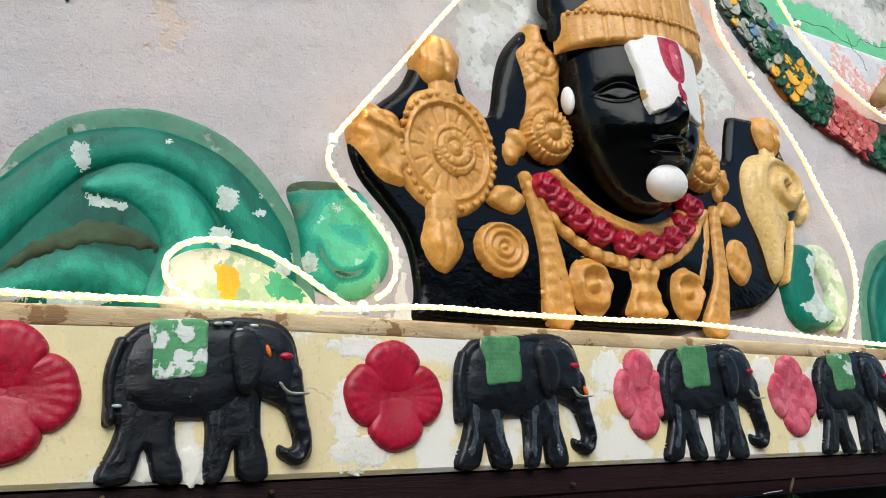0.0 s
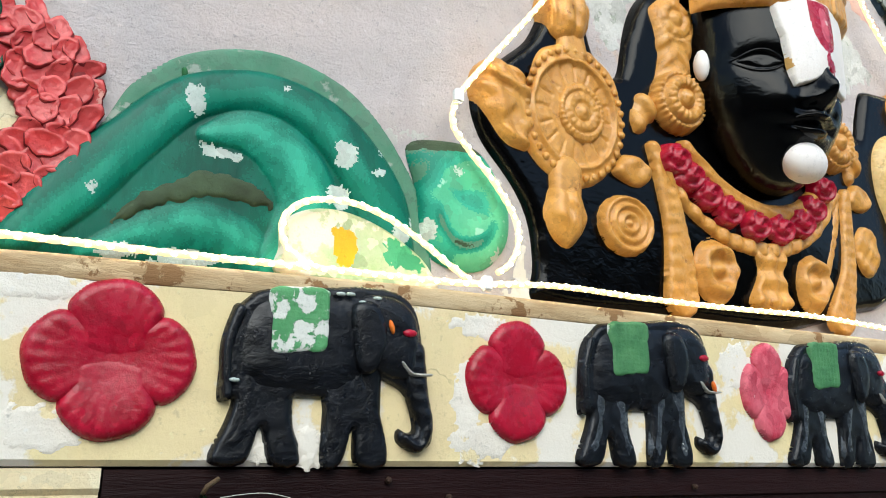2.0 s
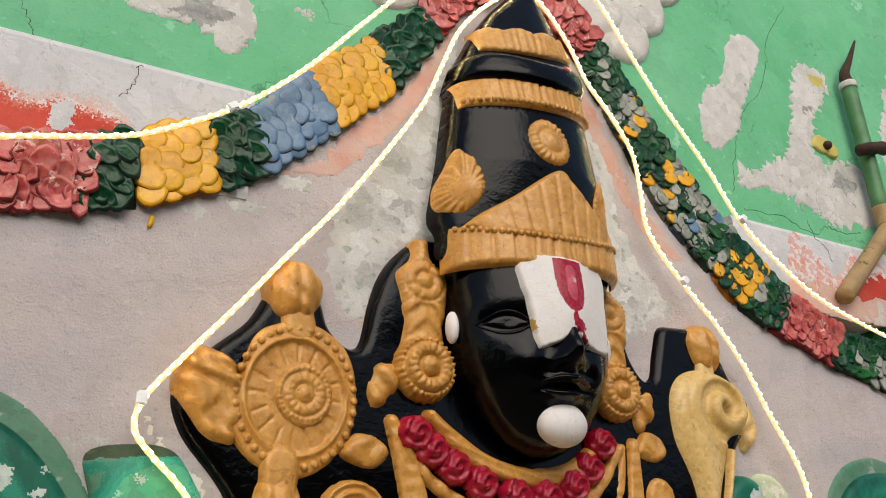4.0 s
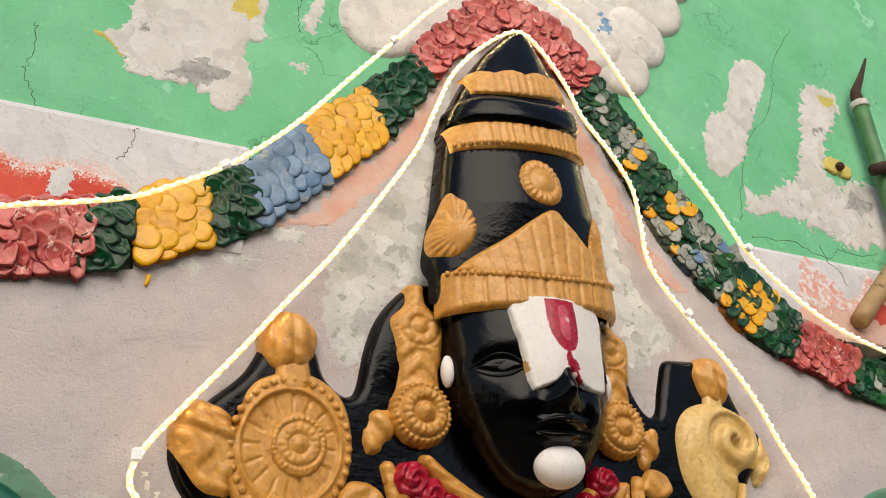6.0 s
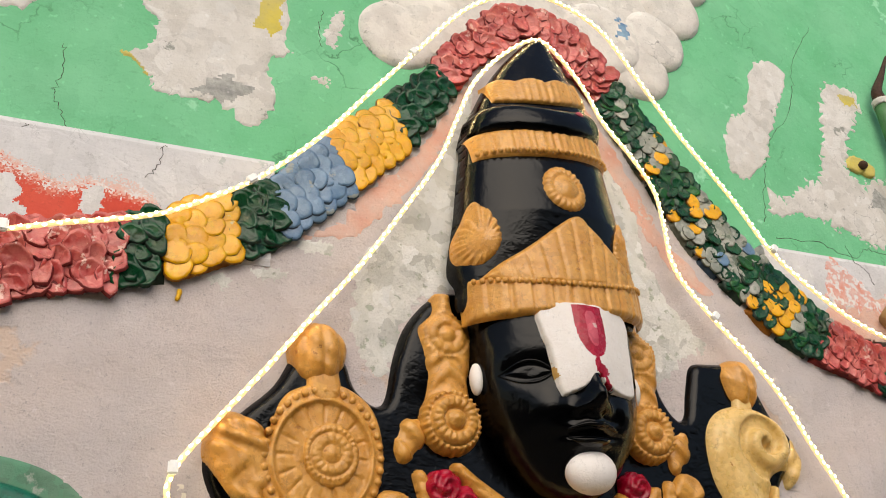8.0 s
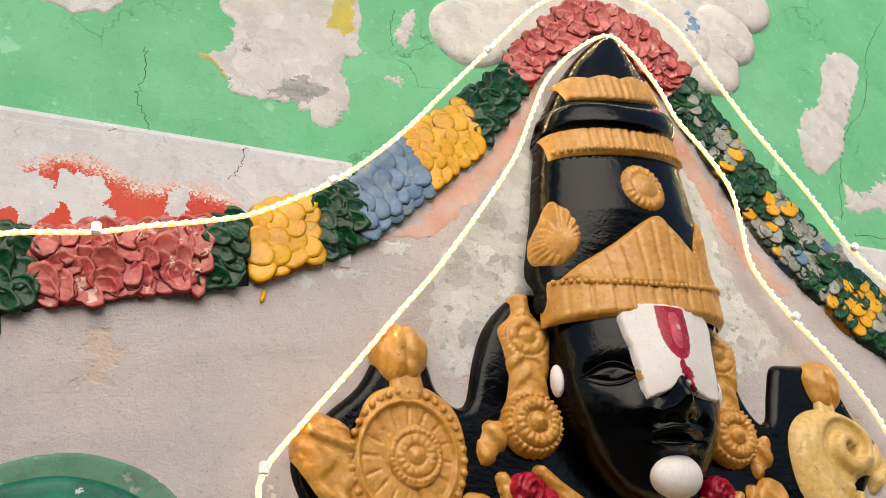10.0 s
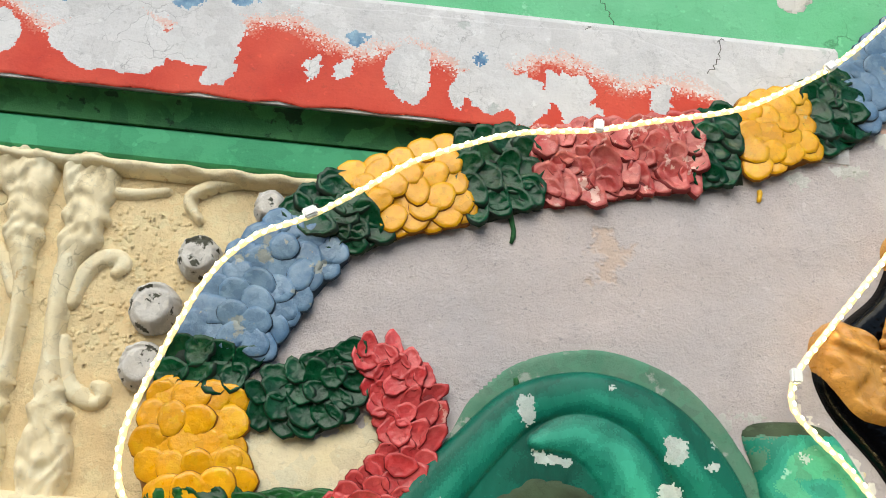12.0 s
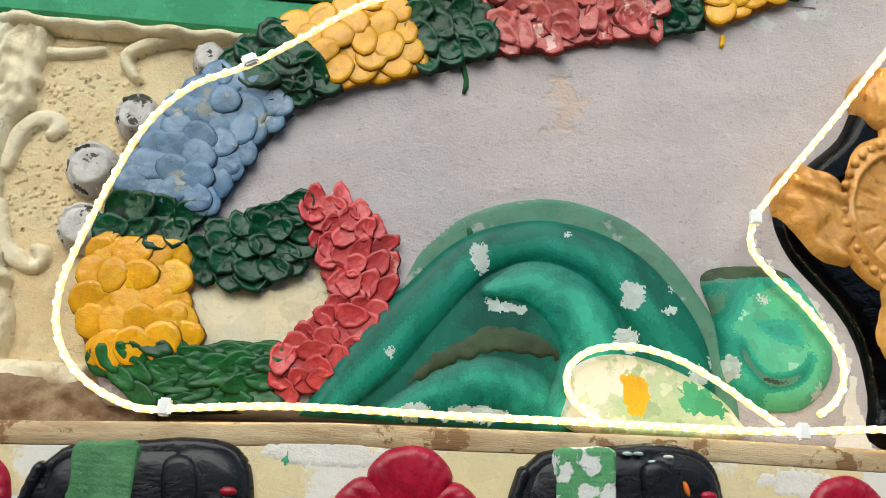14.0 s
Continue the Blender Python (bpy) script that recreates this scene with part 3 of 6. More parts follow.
for i in range(-6, 8):
    for j in range(0, 8):
        ob = new("paver", paver)
        ob.location = (0.6 * i, -0.4 - 0.6 * j, random.uniform(-0.003, 0.002))
        ob.parent = ground

# Unseen wall added opposite so the black enamel reflects something dark.
s = Sheet().box(-14.0, 14.0, -7.6, -7.2, 0.0, 4.8, M_UNSEENWALL)
thing("wall_courtyard", s, "unseen dark wall added opposite to darken reflections", "wall", "structure", smooth=False)

# ---------------------------------------------------------------- peeled patches and cracks on the wall
def patch(name, pts, mat, y, label, seed, thick=0.0025, size=0.006, zones=(), category="peeled patch", res=0.005, lift=None):
    return thing(name, Sheet().relief(ragged(pts, size, seed, 13), mat, y + 0.001, thick + 0.001, 0.004, res, lift=lift, zones=zones), label, category)


patch("peeled_patch", [(0.24, 3.673), (0.30, 3.706), (0.307, 3.788), (0.264, 3.83), (0.312, 3.882), (0.40, 3.96), (0.61, 4.02), (0.628, 3.804), (0.66, 3.78), (0.586, 3.737), (0.60, 3.598), (0.545, 3.52), (0.47, 3.569), (0.34, 3.572), (0.297, 3.628)], M_BARE, 0.05,
      "large patch of bare grey plaster where green paint peeled", 11,
      zones=[(ragged([(0.41, 3.60), (0.47, 3.58), (0.52, 3.60), (0.54, 3.64), (0.49, 3.66), (0.44, 3.64)], 0.01, 5), M_CEMENT), (ragged([(0.55, 3.84), (0.60, 3.82), (0.61, 3.96), (0.56, 3.93)], 0.008, 6), M_OLDYELLOW), (ragged([(0.24, 3.69), (0.25, 3.64), (0.30, 3.60), (0.31, 3.61), (0.27, 3.66)], 0.003, 7), M_OLDYELLOW)])
patch("peeled_patch", [(2.26, 4.187), (2.40, 4.19), (2.35, 4.06), (2.31, 4.0), (2.24, 3.86), (2.195, 3.77), (2.09, 3.67), (2.03, 3.70), (2.029, 3.76), (2.05, 3.86), (2.10, 3.92), (2.165, 3.966)], M_BARE, 0.05, "upright patch of bare grey plaster on the green wall", 12)
patch("peeled_patch", [(2.534, 4.112), (2.60, 4.18), (2.74, 4.165), (2.70, 4.05), (2.606, 3.919), (2.56, 3.80), (2.62, 3.75), (2.69, 3.783), (2.797, 3.793), (2.90, 3.75), (2.94, 3.56), (2.73, 3.535), (2.568, 3.505), (2.512, 3.531), (2.438, 3.546), (2.375, 3.56), (2.30, 3.575), (2.16, 3.555), (2.175, 3.616), (2.289, 3.66), (2.41, 3.74), (2.45, 3.83), (2.50, 3.95)], M_BARE, 0.05, "broad ragged patch of bare plaster on the green wall", 13, size=0.012,
      zones=[(ragged([(2.66, 4.10), (2.72, 4.11), (2.71, 4.15), (2.65, 4.14)], 0.008, 5), M_OLDYELLOW), (ragged([(2.62, 3.66), (2.70, 3.64), (2.74, 3.70), (2.66, 3.72)], 0.012, 6), M_CEMENT)])
patch("peeled_patch", [(3.14, 4.27), (3.33, 4.42), (3.42, 4.2), (3.30, 3.9), (3.10, 3.74), (2.99, 3.76), (2.96, 3.9), (3.05, 4.08)], M_BARE, 0.05, "bare plaster patch behind the green pipe", 17, size=0.012)
patch("peeled_patch", [(-0.20, 3.80), (-0.05, 3.72), (0.05, 3.76), (0.06, 3.90), (-0.10, 3.98), (-0.22, 3.92)], M_BARE, 0.05, "patch of bare plaster on the green wall", 14)
patch("peeled_patch", [(0.72, 3.84), (0.75, 3.82), (0.77, 3.88), (0.78, 3.95), (0.75, 3.95), (0.735, 3.9)], M_BARE, 0.05, "small patch of bare plaster on the green wall", 15)
patch("peeled_patch", [(0.70, 3.70), (0.73, 3.69), (0.74, 3.71), (0.71, 3.72)], M_BARE, 0.05, "small patch of bare plaster on the green wall", 16)


def crack(pts, y, seed):
    rng = np.random.default_rng(seed)
    c = curve(pts, False, 8)
    c = c + rng.normal(0, 0.0035, c.shape)
    s = Sheet().tube(np.stack([c[:, 0], np.full(len(c), y), c[:, 1]], 1), 0.0005 + 0.0006 * rng.random(len(c)), M_CRACK, 5)
    return thing("crack", s, "thin dark crack running down the plaster", "crack")


crack([(2.612, 4.455), (2.462, 4.245), (2.42, 4.12), (2.358, 3.991), (2.25, 3.87), (2.195, 3.769), (2.15, 3.65), (2.114, 3.52)], 0.0500, 1)
crack([(0.12, 3.66), (0.13, 3.58), (0.12, 3.52), (0.15, 3.46), (0.155, 3.41)], 0.0500, 2)
crack([(0.36, 3.40), (0.355, 3.35), (0.33, 3.30), (0.33, 3.25)], -0.0042, 3)
crack([(0.09, 3.39), (0.085, 3.34), (0.10, 3.29)], -0.0042, 4)
crack([(0.72, 3.95), (0.71, 3.88), (0.72, 3.82)], 0.0500, 5)

# red wash on the white band, sprayed up from its lower edge, with scales of paint fallen out of it
fallen = []
rng = np.random.default_rng(21)
for fx, fz, rx, rz in [(-0.83, 3.235, 0.105, 0.085), (-0.66, 3.26, 0.085, 0.07), (-0.62, 3.20, 0.03, 0.045), (-0.447, 3.225, 0.015, 0.03), (-0.385, 3.225, 0.021, 0.028), (-0.254, 3.235, 0.048, 0.062), (-0.104, 3.22, 0.062, 0.062), (-0.03, 3.205, 0.05, 0.055), (0.05, 3.23, 0.05, 0.05), (-0.16, 3.20, 0.02, 0.035), (-0.12, 3.28, 0.06, 0.03), (0.1, 3.18, 0.02, 0.03), (0.06, 3.17, 0.022, 0.03), (0.235, 3.235, 0.022, 0.035), (-1.05, 3.22, 0.06, 0.06), (-1.2, 3.2, 0.04, 0.05)]:
    fallen.append((ragged([(fx + rx * math.cos(a) * rng.uniform(0.7, 1.2), fz + rz * math.sin(a) * rng.uniform(0.7, 1.2)) for a in np.linspace(0, 6.28, 9)[:-1]], 0.0035, int(fx * 100) + 300, 5), M_WHITE))
for k, (fx, fz, rx, rz) in enumerate([(-0.37, 3.298, 0.03, 0.018), (-0.71, 3.345, 0.035, 0.022), (-0.60, 3.36, 0.03, 0.012), (-0.12, 3.285, 0.014, 0.02), (-0.95, 3.33, 0.03, 0.02)]):
    fallen.append((ragged([(fx + rx * math.cos(a) * rng.uniform(0.5, 1.2), fz + rz * math.sin(a) * rng.uniform(0.5, 1.2)) for a in np.linspace(0, 6.28, 9)[:-1]], 0.004, 25 + k, 5), M_BLUEBIT))


def sprayed(x, z):
    """How far the red has thinned out: 0 full, 1 bare."""
    top = 3.278 + 0.022 * np.sin(9.1 * x) + 0.02 * np.sin(23 * x + 1) - 0.13 * np.clip(x + 0.05, 0, 1)
    return (z - top + 0.03) / 0.075 + 0.08 * np.sin(60 * x + 3 * np.sin(40 * z)) + rng.normal(0, 0.09, x.shape)


edge = ragged([(x, 3.1375) for x in np.arange(-1.5, 0.5, 0.2)] + [(0.5, 3.16), (0.42, 3.24)] + [(x, 3.375) for x in np.arange(0.2, -1.6, -0.2)], 0.002, 20, 4)
s = Sheet().relief(edge, M_RED, -0.003, 0.0022, 0.003, 0.003, zones=fallen, tones=(sprayed, [M_RED, M_THINRED, M_SPRAY, M_FAINT, M_WHITE, M_WHITE]))
thing("red_wash", s, "brick red wash sprayed on the white band, flaking in places", "paint layer")
s = Sheet().relief(ragged([(x, 3.137) for x in np.arange(2.1, 3.2, 0.2)] + [(x, 3.25 + 0.03 * math.sin(11 * x)) for x in np.arange(3.1, 2.1, -0.1)], 0.004, 27, 4), M_PINKWASH, -0.003, 0.0022, 0.003, 0.008)
thing("red_wash", s, "faded salmon wash on the white band", "paint layer")
for k, pts in enumerate(([(2.22, 3.26), (2.30, 3.23), (2.45, 3.23), (2.41, 3.29), (2.33, 3.36), (2.26, 3.38)], [(2.45, 3.23), (2.60, 3.22), (2.80, 3.22), (2.95, 3.26), (2.90, 3.36), (2.74, 3.35), (2.62, 3.37), (2.54, 3.36), (2.47, 3.30)])):
    s = Sheet().relief(ragged(pts, 0.01, 28 + k, 9), M_SPRAY, -0.003, 0.003, 0.003, 0.005, zones=[(ragged([(x, 3.22 + (z - 3.22) * 0.55) for x, z in pts], 0.014, 38 + k, 9), M_RED)] if k else ())
    thing("red_wash", s, "red blush fading upward on the white band", "paint layer")
crack([(2.08, 3.43), (2.25, 3.44), (2.38, 3.41), (2.45, 3.45), (2.52, 3.44), (2.62, 3.46)], -0.0042, 6)
crack([(2.36, 3.45), (2.38, 3.40), (2.42, 3.37), (2.43, 3.32)], -0.0042, 7)

# bare and faded places on the mural ground
patch("scraped_plaster", [(0.80, 3.19), (0.90, 3.31), (0.985, 3.46), (1.05, 3.60), (1.12, 3.75), (1.10, 3.5), (1.06, 3.3), (1.04, 3.14), (0.95, 3.10), (0.90, 3.03), (0.85, 2.90), (0.80, 2.95), (0.78, 3.05)], M_MURALPATCH, 0.004, "scraped grey-green plaster beside the crowned figure", 31, thick=0.0006, lift=uneven)
patch("scraped_plaster", [(1.43, 3.70), (1.52, 3.58), (1.59, 3.46), (1.60, 3.30), (1.66, 3.16), (1.74, 3.06), (1.66, 3.02), (1.57, 2.95), (1.50, 3.0), (1.50, 3.2), (1.46, 3.5)], M_MURALPATCH, 0.004, "scraped grey plaster beside the crowned figure", 32, thick=0.0006, lift=uneven)
patch("salmon_shading", [(0.66, 3.22), (0.75, 3.27), (0.84, 3.39), (0.96, 3.51), (1.06, 3.68), (1.12, 3.78), (1.06, 3.60), (0.97, 3.45), (0.88, 3.33), (0.78, 3.24)], M_PINKWASH, 0.0034, "faded salmon shading along the garland", 33, thick=0.0006, lift=uneven, category="paint layer")
patch("salmon_shading", [(1.47, 3.78), (1.56, 3.63), (1.63, 3.48), (1.68, 3.36), (1.80, 3.22), (1.70, 3.24), (1.63, 3.34), (1.58, 3.46), (1.50, 3.62)], M_PINKWASH, 0.0034, "faded salmon shading along the garland", 34, thick=0.0006, lift=uneven, category="paint layer")
patch("scraped_plaster", [(0.455, 2.675), (0.52, 2.60), (0.585, 2.54), (0.612, 2.45), (0.63, 2.345), (0.565, 2.345), (0.592, 2.42), (0.578, 2.50), (0.52, 2.57), (0.462, 2.64)], M_FRIEZEWHITE, 0.004, "scraped whitish plaster margin beside the crowned figure", 35, thick=0.0006, lift=uneven)
for k, (px, pz, rx, rz) in enumerate([(0.60, 3.12, 0.05, 0.02), (0.70, 3.20, 0.05, 0.02), (0.50, 3.09, 0.03, 0.02), (0.55, 3.15, 0.02, 0.012), (0.38, 2.63, 0.04, 0.012), (0.33, 2.615, 0.03, 0.02), (2.02, 2.45, 0.05, 0.05)]):
    patch("scraped_plaster", [(px + rx * math.cos(a), pz + rz * math.sin(a)) for a in np.linspace(0, 6.28, 9)[:-1]], M_MURALPATCH, 0.004, "small scraped place on the pinkish mural ground", 40 + k, thick=0.0006, lift=uneven, size=0.005)

# ---------------------------------------------------------------- garlands of plaster petals
def petal_mesh(kind, mat, bed, seed):
    """One modelled petal: a pillowed scale, a brushed curl with a raised rim, or a pointed leaf."""
    rng = np.random.default_rng(seed)
    seg = 18
    sx, sy = {"round": (1.0, 0.92), "frill": (1.12, 0.84), "leaf": (0.72, 1.35)}[kind]
    p1, p2, p3 = rng.uniform(0, 6.3, 3)
    amp = {"round": 0.06, "frill": 0.15, "leaf": 0.1}[kind]
    jag = [amp * math.sin(2 * 6.283 * j / seg + p1) + 0.6 * amp * math.sin(3 * 6.283 * j / seg + p2) + 0.4 * amp * math.sin(7 * 6.283 * j / seg + p3) for j in range(seg)]
    rows = {"round": ((0.4, 0.0026), (0.72, 0.0026), (0.94, 0.0016), (1.0, -0.0035)),
            "frill": ((0.4, 0.0004), (0.72, 0.0014), (0.93, 0.0046), (1.0, -0.004)),
            "leaf": ((0.4, 0.0022), (0.72, 0.003), (0.95, 0.0026), (1.0, -0.004))}[kind]
    v, f = [(0.0, 0.0, {"round": 0.0026, "frill": 0.0002, "leaf": 0.0006}[kind])], []
    for r, h in rows:
        for j in range(seg):
            a = 2 * math.pi * j / seg
            q = r * (1 + jag[j] * r) * 0.031
            pt = 1.0
            if kind == "leaf":
                pt = 1.0 - 0.45 * max(0, math.sin(a)) ** 3 if abs(math.cos(a)) > 0.2 else 1.05
            stroke = {"round": 0.0008, "frill": 0.0016, "leaf": 0.001}[kind] * math.sin((5 + seed % 3) * a + p2) * r
            tilt = {"round": 0.0055, "frill": 0.006, "leaf": 0.006}[kind] * r * math.sin(a)
            v.append((q * sx * math.cos(a) * pt, q * sy * math.sin(a), h + stroke + tilt))
    for j in range(seg):
        f.append((0, 1 + j, 1 + (j + 1) % seg))
    for k in range(3):
        for j in range(seg):
            a, b = 1 + k * seg + j, 1 + k * seg + (j + 1) % seg
            f.append((a, a + seg, b + seg, b))
    # Outer rim takes the darker copy, as shade painted round the petal.
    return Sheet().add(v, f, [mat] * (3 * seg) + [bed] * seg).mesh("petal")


# Darker copies of each petal colour: shade of gaps and rims put into paint.
M_GAPSHADE = {c: paint(c + "_gap_shade", lin(*tone), lin(*[v * 0.8 for v in tone]), 0.6, 20.0) for c, tone in (("yellow", (150, 92, 14)), ("green", (6, 40, 26)), ("pink", (132, 42, 42)), ("coral", (140, 34, 38)), ("blue", (52, 70, 88)), ("white", (88, 92, 80)), ("leaf", (34, 50, 28)))}
KIND = {"yellow": "round", "green": "frill", "pink": "frill", "coral": "frill", "blue": "round", "white": "round", "leaf": "leaf"}
PETALS = {c: [petal_mesh(KIND[c], M_P[c], M_GAPSHADE[c], 7 * i + 3) for i in range(7)] for c in KIND}


def garland(name, stations, colours, label, seed, step=0.037, base=-0.004, thick=0.016, size=1.0, mixed=None):
    """Stations (outer x, z, inner x, z) along the band, and the colour from each to the next."""
    rng = random.Random(seed)
    root = tagged(new(name), label, "garland")
    st = curve(stations, False, 6)
    n_span = len(stations) - 1
    start, sections = 0, []
    while start < n_span:
        end = start
        while end < n_span and colours[end] == colours[start]:
            end += 1
        c = colours[start]
        rows = st[start * 6: end * 6 + 1]
        # Bed in the darker copy, so gaps between petals carry painted shade.
        section = part("section", Sheet().relief(np.vstack([rows[:, :2], rows[::-1, 2:]]), M_GAPSHADE[c], 0.03, thick + 0.026, 0.03, 0.009), root, c + " painted section of the garland")
        sections.extend([section] * (end - start))
        start = end
    mid = (st[:, :2] + st[:, 2:]) / 2
    length = np.concatenate([[0], np.cumsum(np.linalg.norm(np.diff(mid, axis=0), axis=1))])
    u, row = step * 0.4, 0
    while u < length[-1] - step * 0.2:
        o = np.array([np.interp(u, length, st[:, k]) for k in range(4)])
        k = min(int(np.interp(u, length, np.arange(len(st))) / 6), n_span - 1)
        c = colours[k]
        wide = float(np.hypot(o[0] - o[2], o[1] - o[3]))
        m = max(2, round(wide / (step * 1.02)))
        along = math.atan2(np.interp(u + 0.01, length, mid[:, 1]) - np.interp(u - 0.01, length, mid[:, 1]), np.interp(u + 0.01, length, mid[:, 0]) - np.interp(u - 0.01, length, mid[:, 0]))
        for i in range(m):
            w = (i + 0.5 + (0.22 if row % 2 else -0.22) + rng.uniform(-0.06, 0.06)) / m
            w = min(max(w, 0.17), 0.83)
            x, z = o[0] + (o[2] - o[0]) * w, o[1] + (o[3] - o[1]) * w
            loose = 0.07 if KIND[c] == "round" else 0.14
            x, z = x + rng.uniform(-1, 1) * step * loose, z + rng.uniform(-1, 1) * step * loose
            y = base - thick * math.sqrt(max(0.05, 1 - (2 * w - 1) ** 2)) - rng.uniform(-0.0055, 0.0005)
            wild = {"round": 5, "frill": 12, "leaf": 9}[KIND[c]]
            turn = math.degrees(along) + {"round": -90, "leaf": 90, "frill": -60}[KIND[c]] + rng.uniform(-wild, wild) * (2.5 if KIND[c] == "frill" else 1.5)
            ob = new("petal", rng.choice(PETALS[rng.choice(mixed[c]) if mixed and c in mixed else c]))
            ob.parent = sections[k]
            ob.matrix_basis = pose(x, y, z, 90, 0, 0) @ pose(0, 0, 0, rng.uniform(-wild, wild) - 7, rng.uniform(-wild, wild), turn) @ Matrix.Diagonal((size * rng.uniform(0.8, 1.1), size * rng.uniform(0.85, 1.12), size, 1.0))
        u += step * rng.uniform(0.88, 1.05)
        row += 1
    return root


garland("flower_garland", [(-0.585, 2.385, -0.415, 2.44), (-0.630, 2.50, -0.435, 2.50), (-0.615, 2.60, -0.455, 2.60), (-0.59, 2.69, -0.42, 2.655), (-0.55, 2.81, -0.365, 2.76), (-0.47, 2.92, -0.31, 2.84),
                           (-0.36, 3.02, -0.225, 2.885), (-0.16, 3.12, -0.105, 2.92), (-0.03, 3.14, 0.0, 2.96), (0.15, 3.185, 0.165, 3.0), (0.315, 3.225, 0.31, 3.04), (0.385, 3.26, 0.40, 3.06)],
        ["yellow", "yellow", "green", "blue", "blue", "green", "yellow", "green", "pink", "pink", "green"],
        "painted plaster flower garland with yellow, green, blue and pink sections", 1)
garland("flower_garland", [(0.385, 3.26, 0.40, 3.06), (0.52, 3.315, 0.545, 3.135), (0.60, 3.36, 0.64, 3.195), (0.72, 3.51, 0.80, 3.35), (0.88, 3.655, 0.93, 3.50), (0.99, 3.78, 1.06, 3.70), (1.09, 3.92, 1.13, 3.81), (1.19, 4.03, 1.21, 3.89), (1.30, 4.09, 1.30, 3.965), (1.44, 4.08, 1.40, 3.91), (1.56, 4.0, 1.47, 3.82), (1.62, 3.89, 1.50, 3.77)],
        ["yellow", "green", "blue", "yellow", "green", "pink", "pink", "pink", "pink", "pink", "pink"],
        "painted plaster flower garland arching in pink over the crown", 2)
garland("flower_garland", [(1.62, 3.89, 1.50, 3.77), (1.70, 3.77, 1.57, 3.64), (1.76, 3.67, 1.63, 3.53), (1.85, 3.55, 1.68, 3.42), (1.92, 3.46, 1.75, 3.31), (1.98, 3.39, 1.81, 3.25), (2.06, 3.32, 1.88, 3.18), (2.13, 3.26, 1.96, 3.10), (2.21, 3.19, 2.07, 3.05), (2.40, 3.10, 2.30, 2.97), (2.60, 3.07, 2.55, 2.90)],
        ["green", "white", "green", "white", "blue", "green", "yellow", "green", "pink", "green"],
        "weathered plaster flower garland with green, white, blue and yellow sections", 3, step=0.031, size=0.82, mixed={"white": ["white", "white", "yellow", "green"], "blue": ["blue", "white", "white", "green"], "green": ["green", "green", "green", "leaf", "white"], "yellow": ["yellow", "yellow", "green"]})
garland("garland_curl", [(-0.60, 2.40, -0.44, 2.44), (-0.50, 2.335, -0.40, 2.435), (-0.38, 2.335, -0.33, 2.45), (-0.29, 2.35, -0.30, 2.445), (-0.215, 2.385, -0.26, 2.48), (-0.15, 2.48, -0.225, 2.53), (-0.125, 2.57, -0.25, 2.56), (-0.15, 2.65, -0.265, 2.60), (-0.215, 2.695, -0.275, 2.63), (-0.275, 2.70, -0.285, 2.655)],
        ["leaf", "leaf", "leaf", "coral", "coral", "coral", "coral", "coral", "coral"],
        "curled garland end with green leaves and coral red petals", 4, step=0.029, size=0.74)
garland("leaf_cluster", [(-0.285, 2.69, -0.275, 2.585), (-0.345, 2.68, -0.30, 2.545), (-0.40, 2.645, -0.365, 2.515), (-0.448, 2.605, -0.435, 2.545)], ["green", "green", "green"],
        "cluster of dark green plaster leaves inside the curl", 5, step=0.032, size=0.8)
patch("bare_curl_ground", [(-0.46, 2.61), (-0.40, 2.56), (-0.34, 2.53), (-0.26, 2.56), (-0.21, 2.55), (-0.22, 2.48), (-0.30, 2.44), (-0.42, 2.43), (-0.47, 2.50)], M_CREAM, 0.003, "bare cream plaster inside the garland curl", 51, lift=uneven)

M_DARKRING = paint("dark_ring_tone", lin(88, 86, 76), lin(60, 60, 52), 0.9, 30.0, 0.5)
M_CEMENTWHITE = paint("weathered_white_blossom_paint", lin(214, 209, 202), lin(196, 191, 184), 0.85, 22.0, 0.6, lin(84, 84, 74), 0.575, 26.0, daub=0.4, daub_scale=70, spec=0.2)
# grey-white blossoms on the outer side of the garland
for bx, bz, br, by in ((-0.602, 2.838, 0.041, 0.088), (-0.662, 2.735, 0.046, 0.088), (-0.660, 2.629, 0.042, 0.088), (-0.478, 2.926, 0.032, 0.03)):
    far = lambda x, z, bx=bx, bz=bz, br=br: np.hypot(x - bx - 0.1 * br, z - bz + 0.12 * br) / br
    knobs = lambda x, z, far=far: -0.006 * np.exp(-((far(x, z) - 0.8) / 0.09) ** 2) + 0.0015 * np.sin(140 * x + 60 * z) * np.sin(110 * z)
    # Dark tone in a ring beside the groove, broken up by waves.
    dark_ring = lambda x, z, far=far: 0.62 * np.exp(-((far(x, z) - 0.86) / 0.11) ** 2) + 0.22 * np.sin(95 * x + 3) * np.sin(80 * z) + 0.1 * np.sin(300 * x) * np.sin(260 * z)
    s = Sheet().relief(ragged(ring(bx, bz, br, br * 1.06, n=14), 0.0012, 5, 4), M_CEMENTWHITE, by, 0.045, 0.016, 0.0025, bump=knobs, tones=(dark_ring, [M_CEMENTWHITE, M_CEMENTWHITE, M_DARKRING]))
    thing("plaster_blossom", s, "weathered grey-white plaster blossom at the garland edge", "blossom", group="blossoms at the garland")

# scalloped white cloud behind the arch
s = Sheet()
